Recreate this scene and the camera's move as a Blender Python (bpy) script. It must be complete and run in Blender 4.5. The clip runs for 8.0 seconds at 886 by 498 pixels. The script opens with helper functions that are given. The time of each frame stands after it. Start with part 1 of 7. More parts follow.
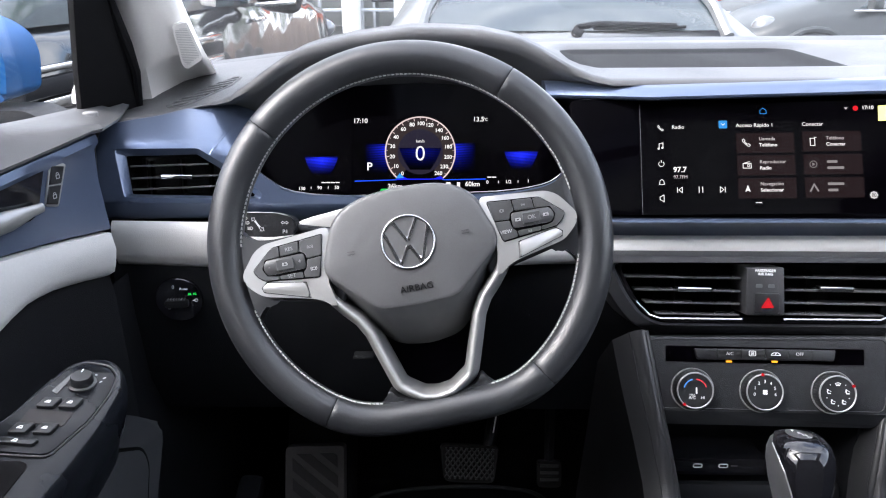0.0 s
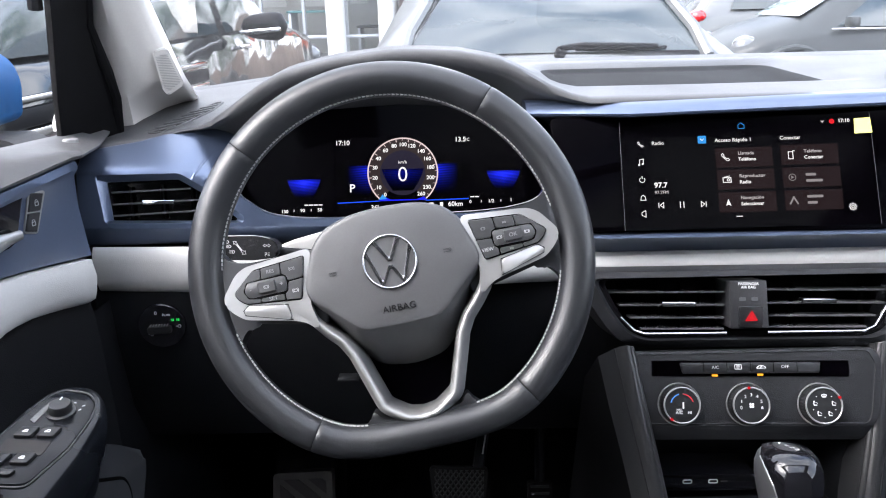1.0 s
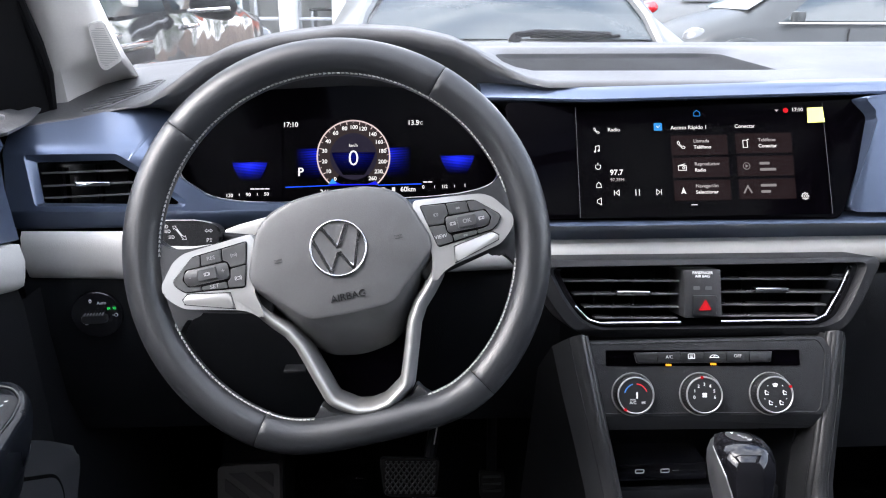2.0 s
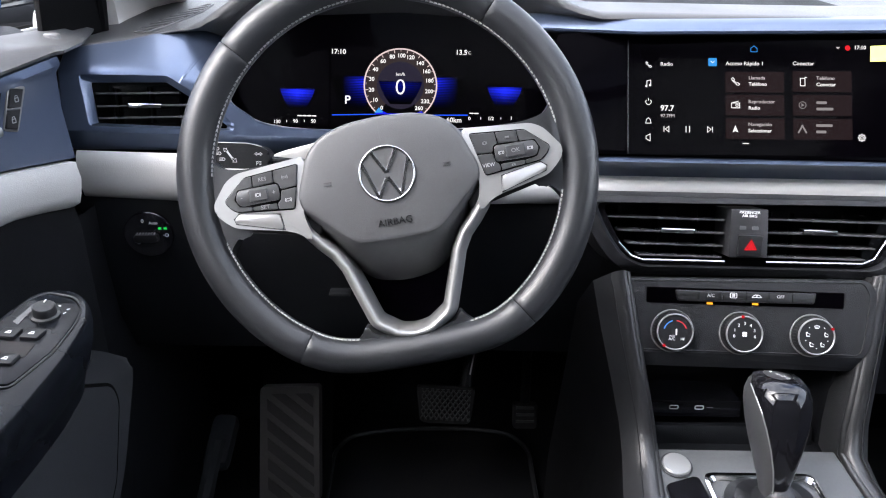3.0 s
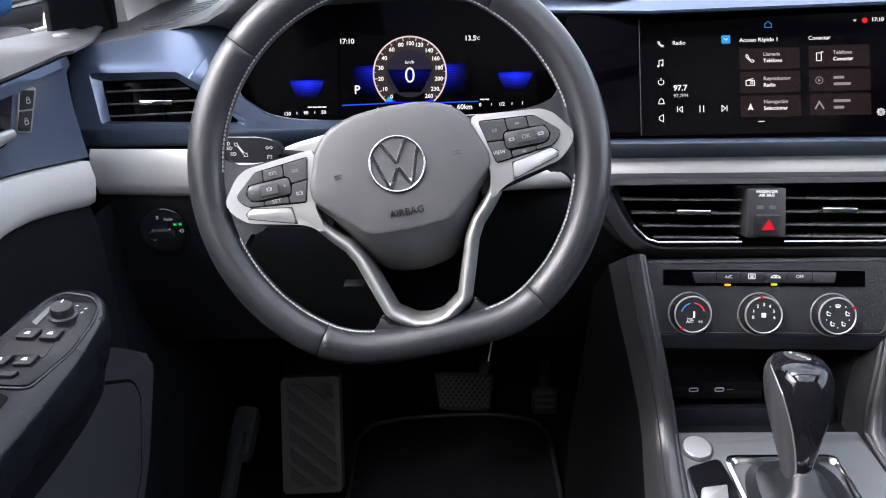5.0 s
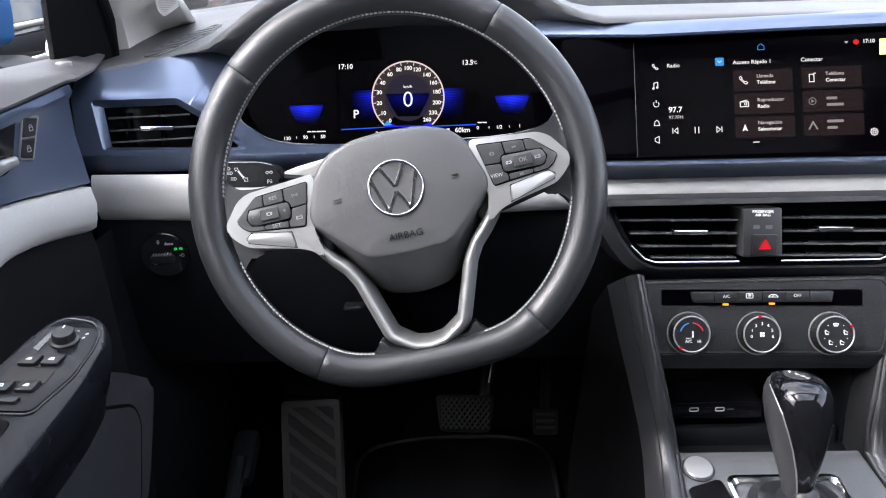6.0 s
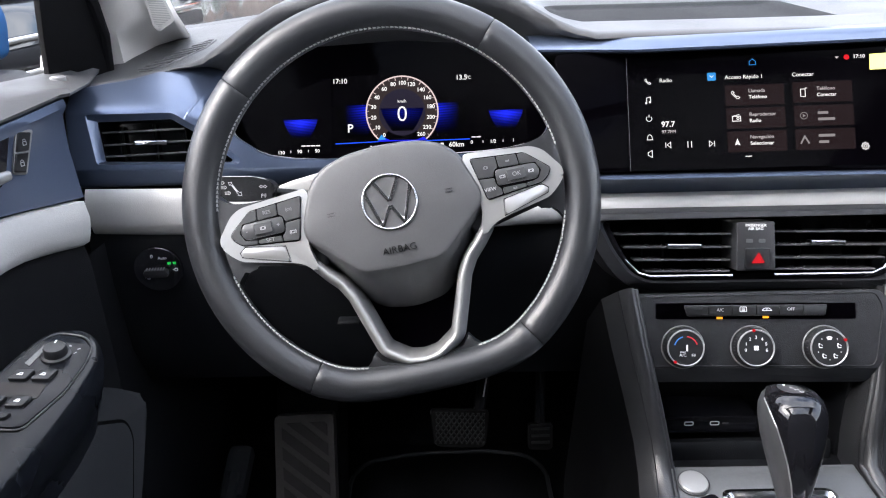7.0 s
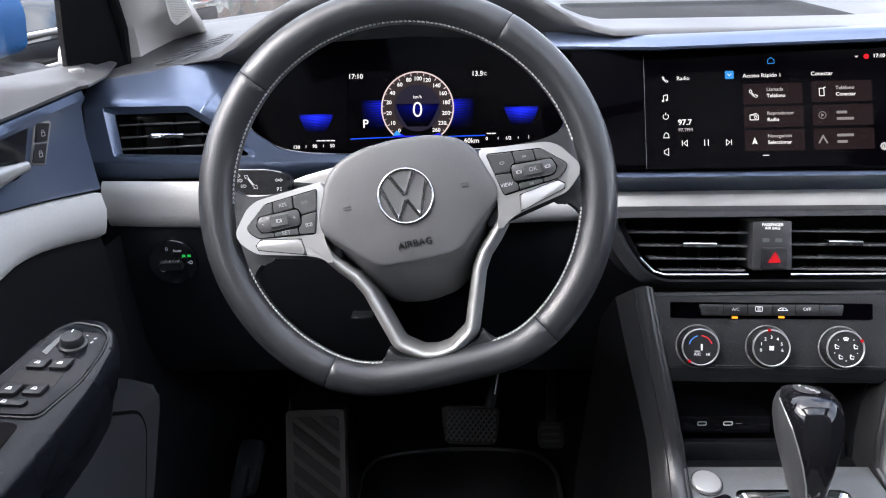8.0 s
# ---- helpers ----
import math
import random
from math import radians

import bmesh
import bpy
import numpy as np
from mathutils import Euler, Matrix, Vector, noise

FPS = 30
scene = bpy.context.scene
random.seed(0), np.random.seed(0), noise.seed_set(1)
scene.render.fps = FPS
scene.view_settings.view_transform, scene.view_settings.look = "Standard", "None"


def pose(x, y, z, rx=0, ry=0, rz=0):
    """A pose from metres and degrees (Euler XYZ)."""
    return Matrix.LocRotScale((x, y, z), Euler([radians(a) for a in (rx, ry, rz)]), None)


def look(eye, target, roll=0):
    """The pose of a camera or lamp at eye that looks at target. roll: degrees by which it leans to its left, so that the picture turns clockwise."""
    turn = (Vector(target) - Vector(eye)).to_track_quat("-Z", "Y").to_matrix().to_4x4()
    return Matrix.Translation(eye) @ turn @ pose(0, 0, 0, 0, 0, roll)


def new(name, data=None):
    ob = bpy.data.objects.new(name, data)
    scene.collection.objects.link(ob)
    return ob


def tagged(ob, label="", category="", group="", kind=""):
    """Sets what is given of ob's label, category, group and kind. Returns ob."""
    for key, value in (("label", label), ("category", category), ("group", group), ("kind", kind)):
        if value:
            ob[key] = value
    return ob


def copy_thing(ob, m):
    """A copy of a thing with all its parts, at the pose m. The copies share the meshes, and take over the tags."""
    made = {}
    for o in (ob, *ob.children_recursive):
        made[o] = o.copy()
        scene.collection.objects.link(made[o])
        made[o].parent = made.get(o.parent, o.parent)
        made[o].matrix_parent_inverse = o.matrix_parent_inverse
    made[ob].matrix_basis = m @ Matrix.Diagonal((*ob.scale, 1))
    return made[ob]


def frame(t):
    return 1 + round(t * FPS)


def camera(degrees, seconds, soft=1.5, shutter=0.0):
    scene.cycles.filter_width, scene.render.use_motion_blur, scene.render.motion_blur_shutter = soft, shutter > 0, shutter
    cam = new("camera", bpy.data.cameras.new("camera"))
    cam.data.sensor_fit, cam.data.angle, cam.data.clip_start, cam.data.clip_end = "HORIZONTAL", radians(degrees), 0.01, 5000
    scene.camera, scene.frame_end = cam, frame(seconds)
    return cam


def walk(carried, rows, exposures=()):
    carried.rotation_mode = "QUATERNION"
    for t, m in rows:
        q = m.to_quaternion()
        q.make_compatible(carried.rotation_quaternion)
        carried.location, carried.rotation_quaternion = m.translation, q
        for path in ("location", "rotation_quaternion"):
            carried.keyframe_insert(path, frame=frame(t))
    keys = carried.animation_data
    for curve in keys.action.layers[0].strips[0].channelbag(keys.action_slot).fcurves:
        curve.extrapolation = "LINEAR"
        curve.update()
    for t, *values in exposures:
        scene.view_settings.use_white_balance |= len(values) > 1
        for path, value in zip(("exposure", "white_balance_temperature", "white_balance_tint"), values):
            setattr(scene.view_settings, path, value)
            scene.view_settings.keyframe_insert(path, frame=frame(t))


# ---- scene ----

# ---- camera ----
cam = camera(61.3, 8.0, soft=1.1)
PATH = [
    (0, (0.021, 0.018, 1.25), (-0.022, 1.898, 0.569), -0.3),
    (0.5, (0.021, 0.02, 1.248), (-0.012, 1.903, 0.574), -0.4),
    (1, (0.028, 0.018, 1.246), (0.013, 1.918, 0.623), -1.2),
    (1.2, (0.03, 0.024, 1.245), (0.068, 1.939, 0.669), -1.4),
    (2.3, (0.029, 0.043, 1.233), (0.141, 1.911, 0.528), 0.5),
    (2.5, (0.025, 0.037, 1.23), (0.114, 1.895, 0.495), 1.0),
    (3, (0.019, 0.033, 1.229), (0.037, 1.864, 0.424), 1.3),
    (3.5, (0.019, 0.034, 1.229), (-0.004, 1.847, 0.383), 0.3),
    (4, (0.022, 0.034, 1.231), (-0.009, 1.842, 0.375), -0.4),
    (5.5, (0.024, 0.038, 1.232), (-0.008, 1.862, 0.411), -1.1),
    (6, (0.025, 0.033, 1.235), (-0.005, 1.869, 0.444), -1.4),
    (6.5, (0.029, 0.034, 1.238), (0.01, 1.88, 0.469), -1.5),
    (7, (0.026, 0.033, 1.235), (0.01, 1.884, 0.478), -1.3),
    (7.5, (0.027, 0.034, 1.233), (0.008, 1.887, 0.482), -1.1),
    (8, (0.021, 0.032, 1.231), (-0.021, 1.883, 0.473), -0.9),
]
walk(cam, [(t, look(eye, target, roll)) for t, eye, target, roll in PATH], [(0.0, 2.82, 6300, 13), (8.0, 2.82, 6350, 13)])

# ---- world and light ----
world = bpy.data.worlds.new("sky")
scene.world = world
world.use_nodes = True
_sky = world.node_tree.nodes.new("ShaderNodeTexSky")
_sky.sky_type, _sky.sun_disc = "NISHITA", False
_sky.sun_elevation, _sky.sun_rotation = radians(49), radians(247)
_sky.air_density, _sky.dust_density, _sky.ozone_density = 1.0, 3.0, 1.0
_bg = world.node_tree.nodes["Background"]
_bg.inputs["Strength"].default_value = 0.15
_wt = world.node_tree
_co = _wt.nodes.new("ShaderNodeTexCoord")
_cl = _wt.nodes.new("ShaderNodeTexNoise")
_cl.inputs["Scale"].default_value, _cl.inputs["Detail"].default_value, _cl.inputs["Roughness"].default_value = 3.2, 6, 0.55
_cr = _wt.nodes.new("ShaderNodeMapRange")
_cr.inputs["From Min"].default_value, _cr.inputs["From Max"].default_value = 0.37, 0.60
_mx = _wt.nodes.new("ShaderNodeMix")
_mx.data_type = "RGBA"
_mx.inputs["B"].default_value = (7.5, 7.8, 8.2, 1)
for _a, _b in ((_co.outputs["Generated"], _cl.inputs["Vector"]), (_cl.outputs["Fac"], _cr.inputs["Value"]), (_cr.outputs["Result"], _mx.inputs["Factor"]),
               (_sky.outputs["Color"], _mx.inputs["A"]), (_mx.outputs["Result"], _bg.inputs["Color"])):
    _wt.links.new(_a, _b)
sun_data = bpy.data.lights.new("sun", "SUN")
sun_data.energy, sun_data.angle, sun_data.color = 1.1, radians(40), (1.0, 0.97, 0.93)
sun = new("sun", sun_data)
sun.matrix_basis = look((-4.2, -1.8, 5.2), (0, 0, 0))


# ---- materials ----
def mat(name, color, rough=0.5, metal=0.0, grain=0.0, scale=400.0, vary=0.12, coat=0.0, spec=0.5, stain=6.0, leather=False):
    """A surface with two scales of colour variation and an optional fine relief."""
    m = bpy.data.materials.new(name)
    m.use_nodes = True
    nt = m.node_tree
    b = nt.nodes["Principled BSDF"]
    b.inputs["Metallic"].default_value = metal
    b.inputs["Coat Weight"].default_value = coat
    b.inputs["Coat Roughness"].default_value = 0.08
    b.inputs["Specular IOR Level"].default_value = spec
    tc = nt.nodes.new("ShaderNodeTexCoord")
    big = nt.nodes.new("ShaderNodeTexNoise")
    big.inputs["Scale"].default_value, big.inputs["Detail"].default_value = stain, 5
    fine = nt.nodes.new("ShaderNodeTexNoise")
    fine.inputs["Scale"].default_value, fine.inputs["Detail"].default_value = scale * 0.4, 3
    add = nt.nodes.new("ShaderNodeMath")
    add.operation = "ADD"
    ramp = nt.nodes.new("ShaderNodeMapRange")
    ramp.inputs["From Min"].default_value, ramp.inputs["From Max"].default_value = 0.6, 1.4
    ramp.inputs["To Min"].default_value, ramp.inputs["To Max"].default_value = 1 - vary, 1 + vary
    mul = nt.nodes.new("ShaderNodeVectorMath")
    mul.operation = "SCALE"
    mul.inputs[0].default_value = color[:3]
    rr = nt.nodes.new("ShaderNodeMapRange")
    rr.inputs["From Min"].default_value, rr.inputs["From Max"].default_value = 0.3, 0.7
    rr.inputs["To Min"].default_value, rr.inputs["To Max"].default_value = max(rough - 0.06, 0.02), min(rough + 0.06, 1)
    for a, c in ((tc.outputs["Object"], big.inputs["Vector"]), (tc.outputs["Object"], fine.inputs["Vector"]),
                 (big.outputs["Fac"], add.inputs[0]), (fine.outputs["Fac"], add.inputs[1]), (add.outputs[0], ramp.inputs["Value"]),
                 (ramp.outputs["Result"], mul.inputs["Scale"]), (mul.outputs["Vector"], b.inputs["Base Color"]),
                 (big.outputs["Fac"], rr.inputs["Value"]), (rr.outputs["Result"], b.inputs["Roughness"])):
        nt.links.new(a, c)
    if grain:
        if leather:
            tex = nt.nodes.new("ShaderNodeTexVoronoi")
            tex.feature = "SMOOTH_F1"
            out = tex.outputs["Distance"]
        else:
            tex = nt.nodes.new("ShaderNodeTexNoise")
            tex.inputs["Detail"].default_value = 4
            out = tex.outputs["Fac"]
        tex.inputs["Scale"].default_value = scale
        bump = nt.nodes.new("ShaderNodeBump")
        bump.inputs["Strength"].default_value, bump.inputs["Distance"].default_value = grain, 0.001
        nt.links.new(tc.outputs["Object"], tex.inputs["Vector"])
        nt.links.new(out, bump.inputs["Height"])
        nt.links.new(bump.outputs["Normal"], b.inputs["Normal"])
    return m


def glow(name, color, strength=1.0):
    m = bpy.data.materials.new(name)
    m.use_nodes = True
    b = m.node_tree.nodes["Principled BSDF"]
    b.inputs["Base Color"].default_value = (0.0005, 0.0005, 0.0006, 1)
    b.inputs["Roughness"].default_value = 0.2
    b.inputs["Emission Color"].default_value = (*color, 1)
    b.inputs["Specular IOR Level"].default_value = 0.012
    b.inputs["Emission Strength"].default_value = strength * 0.172
    return m


def glass(name, tint=(1, 1, 1), ior=1.45, rough=0.0):
    m = bpy.data.materials.new(name)
    m.use_nodes = True
    b = m.node_tree.nodes["Principled BSDF"]
    b.inputs["Base Color"].default_value = (*tint, 1)
    b.inputs["Transmission Weight"].default_value, b.inputs["IOR"].default_value, b.inputs["Roughness"].default_value = 1.0, ior, rough
    return m


PAD = mat("dash_soft_plastic", (0.048, 0.049, 0.052), 0.48, grain=0.3, scale=900, leather=True, spec=0.35)
TRAYM = mat("tray_rubber", (0.011, 0.012, 0.0135), 0.75, grain=0.5, scale=700, spec=0.12)
BLUE = mat("blue_painted_trim", (0.071, 0.093, 0.145), 0.34, metal=0.7, grain=0.03, scale=1500, vary=0.05, coat=0.3)
LIGHT = mat("light_grey_leatherette", (0.50, 0.50, 0.49), 0.62, grain=0.12, scale=900, leather=True, vary=0.05)
BLACK = mat("black_hard_plastic", (0.0056, 0.0060, 0.0072), 0.5, grain=0.3, scale=1100, leather=True, spec=0.13)
GREYP = mat("dark_grey_plastic", (0.020, 0.0205, 0.0225), 0.42, grain=0.25, scale=1100, leather=True, spec=0.35)
CONS = mat("console_grey_plastic", (0.060, 0.063, 0.066), 0.38, grain=0.1, scale=900)
RAILM = mat("satin_grey_rail_plastic", (0.0125, 0.0128, 0.0138), 0.33, grain=0.15, scale=1000, leather=True, spec=0.5)
PIANO = mat("gloss_black", (0.004, 0.004, 0.005), 0.12, vary=0.02, coat=0.1, spec=0.35)
SCREENG = mat("screen_glass", (0.0005, 0.0004, 0.0007), 0.08, vary=0.02, spec=0.010)
LEATHER = mat("black_smooth_leather", (0.0112, 0.0120, 0.0137), 0.38, grain=0.07, scale=1300, leather=True, stain=15, spec=0.4)
HUBM = mat("airbag_cover_plastic", (0.046, 0.047, 0.049), 0.46, grain=0.10, scale=1900, leather=True)
SILVER = mat("satin_silver_trim", (0.25, 0.25, 0.248), 0.36, metal=0.6, grain=0.02, scale=2000, vary=0.03)
BADGE = mat("bright_chrome", (0.46, 0.46, 0.465), 0.16, metal=1.0, vary=0.02)
CHROME = mat("chrome", (0.78, 0.78, 0.78), 0.1, metal=1.0, vary=0.02)
BUTTON = mat("dark_button_plastic", (0.0095, 0.0099, 0.011), 0.38, grain=0.1, scale=1500, spec=0.3)
KEYM = mat("dark_grey_key_plastic", (0.030, 0.031, 0.033), 0.42, grain=0.1, scale=1500, spec=0.4)
# near black; also put in for shade in vents, gaps and recesses
VOID = mat("black_plastic_and_shade", (0.003, 0.003, 0.0035), 0.7, vary=0.1, spec=0.05)
CLIM = mat("soft_black_panel", (0.0100, 0.0105, 0.0120), 0.45, grain=0.25, scale=1100, leather=True, spec=0.25)
PALE = glass("lightly_tinted_glass", (0.97, 0.985, 0.985))
THREAD = mat("white_thread", (0.30, 0.30, 0.295), 0.7, vary=0.15)
ARMM = mat("satin_black_plastic", (0.0038, 0.0044, 0.0058), 0.28, vary=0.06, spec=0.15, grain=0.05, scale=1200)
SLAT = mat("satin_black_slat", (0.050, 0.051, 0.054), 0.28, vary=0.04)
BINM = mat("dark_grey_bin_plastic", (0.030, 0.032, 0.036), 0.45, grain=0.25, scale=1000, leather=True, spec=0.4)
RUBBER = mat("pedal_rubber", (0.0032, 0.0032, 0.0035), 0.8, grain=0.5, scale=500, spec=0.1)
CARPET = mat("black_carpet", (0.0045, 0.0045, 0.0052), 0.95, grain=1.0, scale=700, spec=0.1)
PILLAR = mat("light_grey_pillar_trim", (0.68, 0.665, 0.64), 0.6, grain=0.15, scale=900, vary=0.04)
LINER = mat("grey_headliner_cloth", (0.33, 0.325, 0.31), 0.9, grain=0.4, scale=900)
REARWALLM = mat("dark_grey_cloth", (0.035, 0.035, 0.036), 0.9, grain=0.5, scale=500)
PRINT = mat("white_print", (0.7, 0.7, 0.7), 0.5, vary=0.02)
KEYP = mat("pale_grey_print", (0.34, 0.34, 0.345), 0.5, vary=0.02)
FLANK = mat("satin_dark_silver_trim", (0.24, 0.24, 0.242), 0.36, metal=0.5, vary=0.03)
DIM = mat("grey_print", (0.16, 0.16, 0.165), 0.5, vary=0.02)
REDP = mat("red_marking", (0.55, 0.02, 0.03), 0.35, vary=0.05)
WHITE = glow("display_white", (1.0, 0.97, 0.93), 1.0)
GREY = glow("display_grey", (0.62, 0.57, 0.56), 0.95)
DBLUE = glow("display_blue", (0.015, 0.02, 0.75), 0.9)
SKYB = glow("display_light_blue", (0.05, 0.36, 0.85), 0.8)
PINK = glow("display_pink_grey", (0.80, 0.63, 0.60), 0.9)
LINEB = glow("display_line_blue", (0.02, 0.10, 0.85), 1.0)
TILE = glow("display_tile", (0.0155, 0.0088, 0.0094), 1.0)
PANE = glow("display_pane", (0.0006, 0.0004, 0.0008), 1.0)
AMBER = glow("amber_lamp", (1.0, 0.42, 0.03), 1.2)
GREEN = glow("green_lamp", (0.03, 0.75, 0.12), 0.9)
REDG = glow("red_lamp", (0.85, 0.02, 0.03), 0.8)
CLEAR = glass("window_glass")


# ---- helpers for building ----
WORLD = {}


def thing(name, at, label, category, group="", kind=""):
    e = new(name)
    e.empty_display_size = 0.05
    e.location = at
    WORLD[e] = Matrix.Translation(at)
    return tagged(e, label, category, group, kind)


def part(name, bm, material, parent=None, label="", sharp=32, **tags):
    """Links a bmesh, built in world metres, as one mesh object under a thing or a part."""
    bmesh.ops.recalc_face_normals(bm, faces=bm.faces)
    lim = radians(sharp)
    for f in bm.faces:
        f.smooth = True
    for e in bm.edges:
        if len(e.link_faces) == 2 and e.calc_face_angle(0) > lim:
            e.smooth = False
    me = bpy.data.meshes.new(name)
    bm.to_mesh(me)
    bm.free()
    me.materials.append(material)
    ob = new(name, me)
    if parent is not None:
        ob.parent = parent
        ob.matrix_parent_inverse = WORLD[parent].inverted()
    WORLD[ob] = Matrix.Identity(4)
    return tagged(ob, label, **tags)


def plane(x, y, z, tilt=0.0, yaw=0.0, roll=0.0):
    """A panel's frame: x to the right, y up along the panel, z out of it towards the driver. tilt leans its top forward, yaw turns it to the left."""
    return pose(x, y, z) @ pose(0, 0, 0, 0, 0, -yaw) @ pose(0, 0, 0, 90 - tilt) @ pose(0, 0, 0, 0, 0, roll)


def B():
    return bmesh.new()


def rounded(pts, r=0.004, n=4):
    """A polygon with its corners rounded."""
    out, k = [], len(pts)
    for i, p in enumerate(pts):
        a, p, b = Vector(pts[i - 1]), Vector(p), Vector(pts[(i + 1) % k])
        da, db = a - p, b - p
        q = min(r, da.length * 0.45, db.length * 0.45)
        s, e = p + da.normalized() * q, p + db.normalized() * q
        for j in range(n + 1):
            t = j / n
            out.append(tuple(s * (1 - t) ** 2 + p * 2 * t * (1 - t) + e * t * t))
    return out


def mirror(half):
    """A closed outline from its right half, listed from top to bottom."""
    return list(half) + [(-x, y) for x, y in reversed(half) if abs(x) > 1e-6]


def prism(bm, pts, z0, z1, m, bevel=0.0, seg=2):
    lo = [bm.verts.new(m @ Vector((x, y, z0))) for x, y in pts]
    hi = [bm.verts.new(m @ Vector((x, y, z1))) for x, y in pts]
    k = len(pts)
    top = bm.faces.new(hi)
    bm.faces.new(lo[::-1])
    for i in range(k):
        bm.faces.new((lo[i], lo[(i + 1) % k], hi[(i + 1) % k], hi[i]))
    if bevel:
        bmesh.ops.bevel(bm, geom=list(top.edges), offset=bevel, segments=seg, affect="EDGES", profile=0.5, clamp_overlap=True)
    return bm


def rect(x, y, w, h):
    return [(x - w / 2, y - h / 2), (x + w / 2, y - h / 2), (x + w / 2, y + h / 2), (x - w / 2, y + h / 2)]


def rbox(bm, sx, sy, sz, m, bevel=0.003, seg=2):
    made = bmesh.ops.create_cube(bm, size=1.0, matrix=m @ Matrix.Diagonal((sx, sy, sz, 1)))
    edges = {e for v in made["verts"] for e in v.link_edges}
    if bevel:
        bmesh.ops.bevel(bm, geom=list(edges), offset=bevel, segments=seg, affect="EDGES", profile=0.5, clamp_overlap=True)
    return bm


def grid(bm, rows, close_u=False, close_v=False, cap=False):
    """A skin over rows of points."""
    vs = [[bm.verts.new(p) for p in r] for r in rows]
    nu, nv = len(vs), len(vs[0])
    for i in range(nu if close_u else nu - 1):
        for j in range(nv if close_v else nv - 1):
            q = [vs[i][j], vs[(i + 1) % nu][j], vs[(i + 1) % nu][(j + 1) % nv], vs[i][(j + 1) % nv]]
            bm.faces.new(q)
    if cap and close_v:
        bm.faces.new(vs[0])
        bm.faces.new(vs[-1][::-1])
    return bm


def lathe(bm, prof, m, n=40, cap=True):
    rows = [[m @ Vector((r * math.cos(2 * math.pi * j / n), r * math.sin(2 * math.pi * j / n), z)) for j in range(n)] for r, z in prof]
    return grid(bm, rows, close_v=True, cap=cap)


def tube(bm, pts, r, n=8, close=False):
    pts = [Vector(p) for p in pts]
    k = len(pts)
    rows = []
    for i, p in enumerate(pts):
        a = pts[i - 1] if (i or close) else p
        b = pts[(i + 1) % k] if (i < k - 1 or close) else p
        t = (b - a).normalized()
        s = t.cross(Vector((0.13, 0.31, 0.94))).normalized()
        u = s.cross(t)
        rows.append([p + r * (math.cos(2 * math.pi * j / n) * s + math.sin(2 * math.pi * j / n) * u) for j in range(n)])
    return grid(bm, rows, close_u=close, close_v=True, cap=not close)


def radial(poly, c, ang):
    """Where a ray from c meets a polygon's outline."""
    d = Vector((math.cos(ang), math.sin(ang)))
    best = None
    for i, p in enumerate(poly):
        a, b = Vector(p) - c, Vector(poly[(i + 1) % len(poly)]) - c
        e = b - a
        den = d.x * e.y - d.y * e.x
        if abs(den) < 1e-12:
            continue
        s = (a.x * e.y - a.y * e.x) / den
        t = (a.x * d.y - a.y * d.x) / den
        if s > 0 and -1e-9 <= t <= 1 + 1e-9 and (best is None or s > best):
            best = s
    return c + d * (best or 0.0)


def ring(bm, loops, m, n=120, close=False):
    """A skin between outlines round one middle: loops of (polygon, height)."""
    inner = loops[-1][0]
    c = Vector((sum(p[0] for p in inner) / len(inner), sum(p[1] for p in inner) / len(inner)))
    angs = sorted({round(math.atan2(p[1] - c.y, p[0] - c.x), 5) for poly, _ in loops for p in poly} | {round(-math.pi + 2 * math.pi * i / n, 5) for i in range(n)})
    rows = []
    for poly, h in loops:
        rows.append([m @ Vector((*radial(poly, c, a), h)) for a in angs])
    grid(bm, rows, close_v=True)
    if close:
        pts = rows[-1]
        bm.faces.new([v for v in list(bm.verts)[-len(pts):]])
    return bm


def shrink(poly, k, c=None):
    c = Vector(c) if c else Vector((sum(p[0] for p in poly) / len(poly), sum(p[1] for p in poly) / len(poly)))
    return [tuple(c + (Vector(p) - c) * k) for p in poly]


def between(a, b, k, c, n=90):
    """An outline part of the way from one to another."""
    c = Vector(c)
    return [tuple(radial(a, c, t).lerp(radial(b, c, t), k)) for t in [-math.pi + 2 * math.pi * i / n for i in range(n)]]


def writing(body, size, m, x, y, h=0.0004, align="CENTER", thick=0.0002, bold=0.0):
    cu = bpy.data.curves.new("writing", "FONT")
    cu.body, cu.size, cu.align_x, cu.align_y = body, size, align, "CENTER"
    cu.extrude, cu.offset, cu.resolution_u = thick, bold * size, 3
    ob = bpy.data.objects.new("writing", cu)
    me = bpy.data.meshes.new_from_object(ob)
    bm = B()
    bm.from_mesh(me)
    bm.transform(m @ Matrix.Translation((x, y, h)))
    bpy.data.objects.remove(ob)
    bpy.data.curves.remove(cu)
    bpy.data.meshes.remove(me)
    return bm


def smooth01(a, b, v):
    t = max(0.0, min(1.0, (v - a) / (b - a)))
    return t * t * (3 - 2 * t)


def lerp_table(tab, v):
    if v <= tab[0][0]:
        return tab[0][1]
    for (a, p), (b, q) in zip(tab, tab[1:]):
        if v <= b:
            return p + (q - p) * (v - a) / (b - a)
    return tab[-1][1]


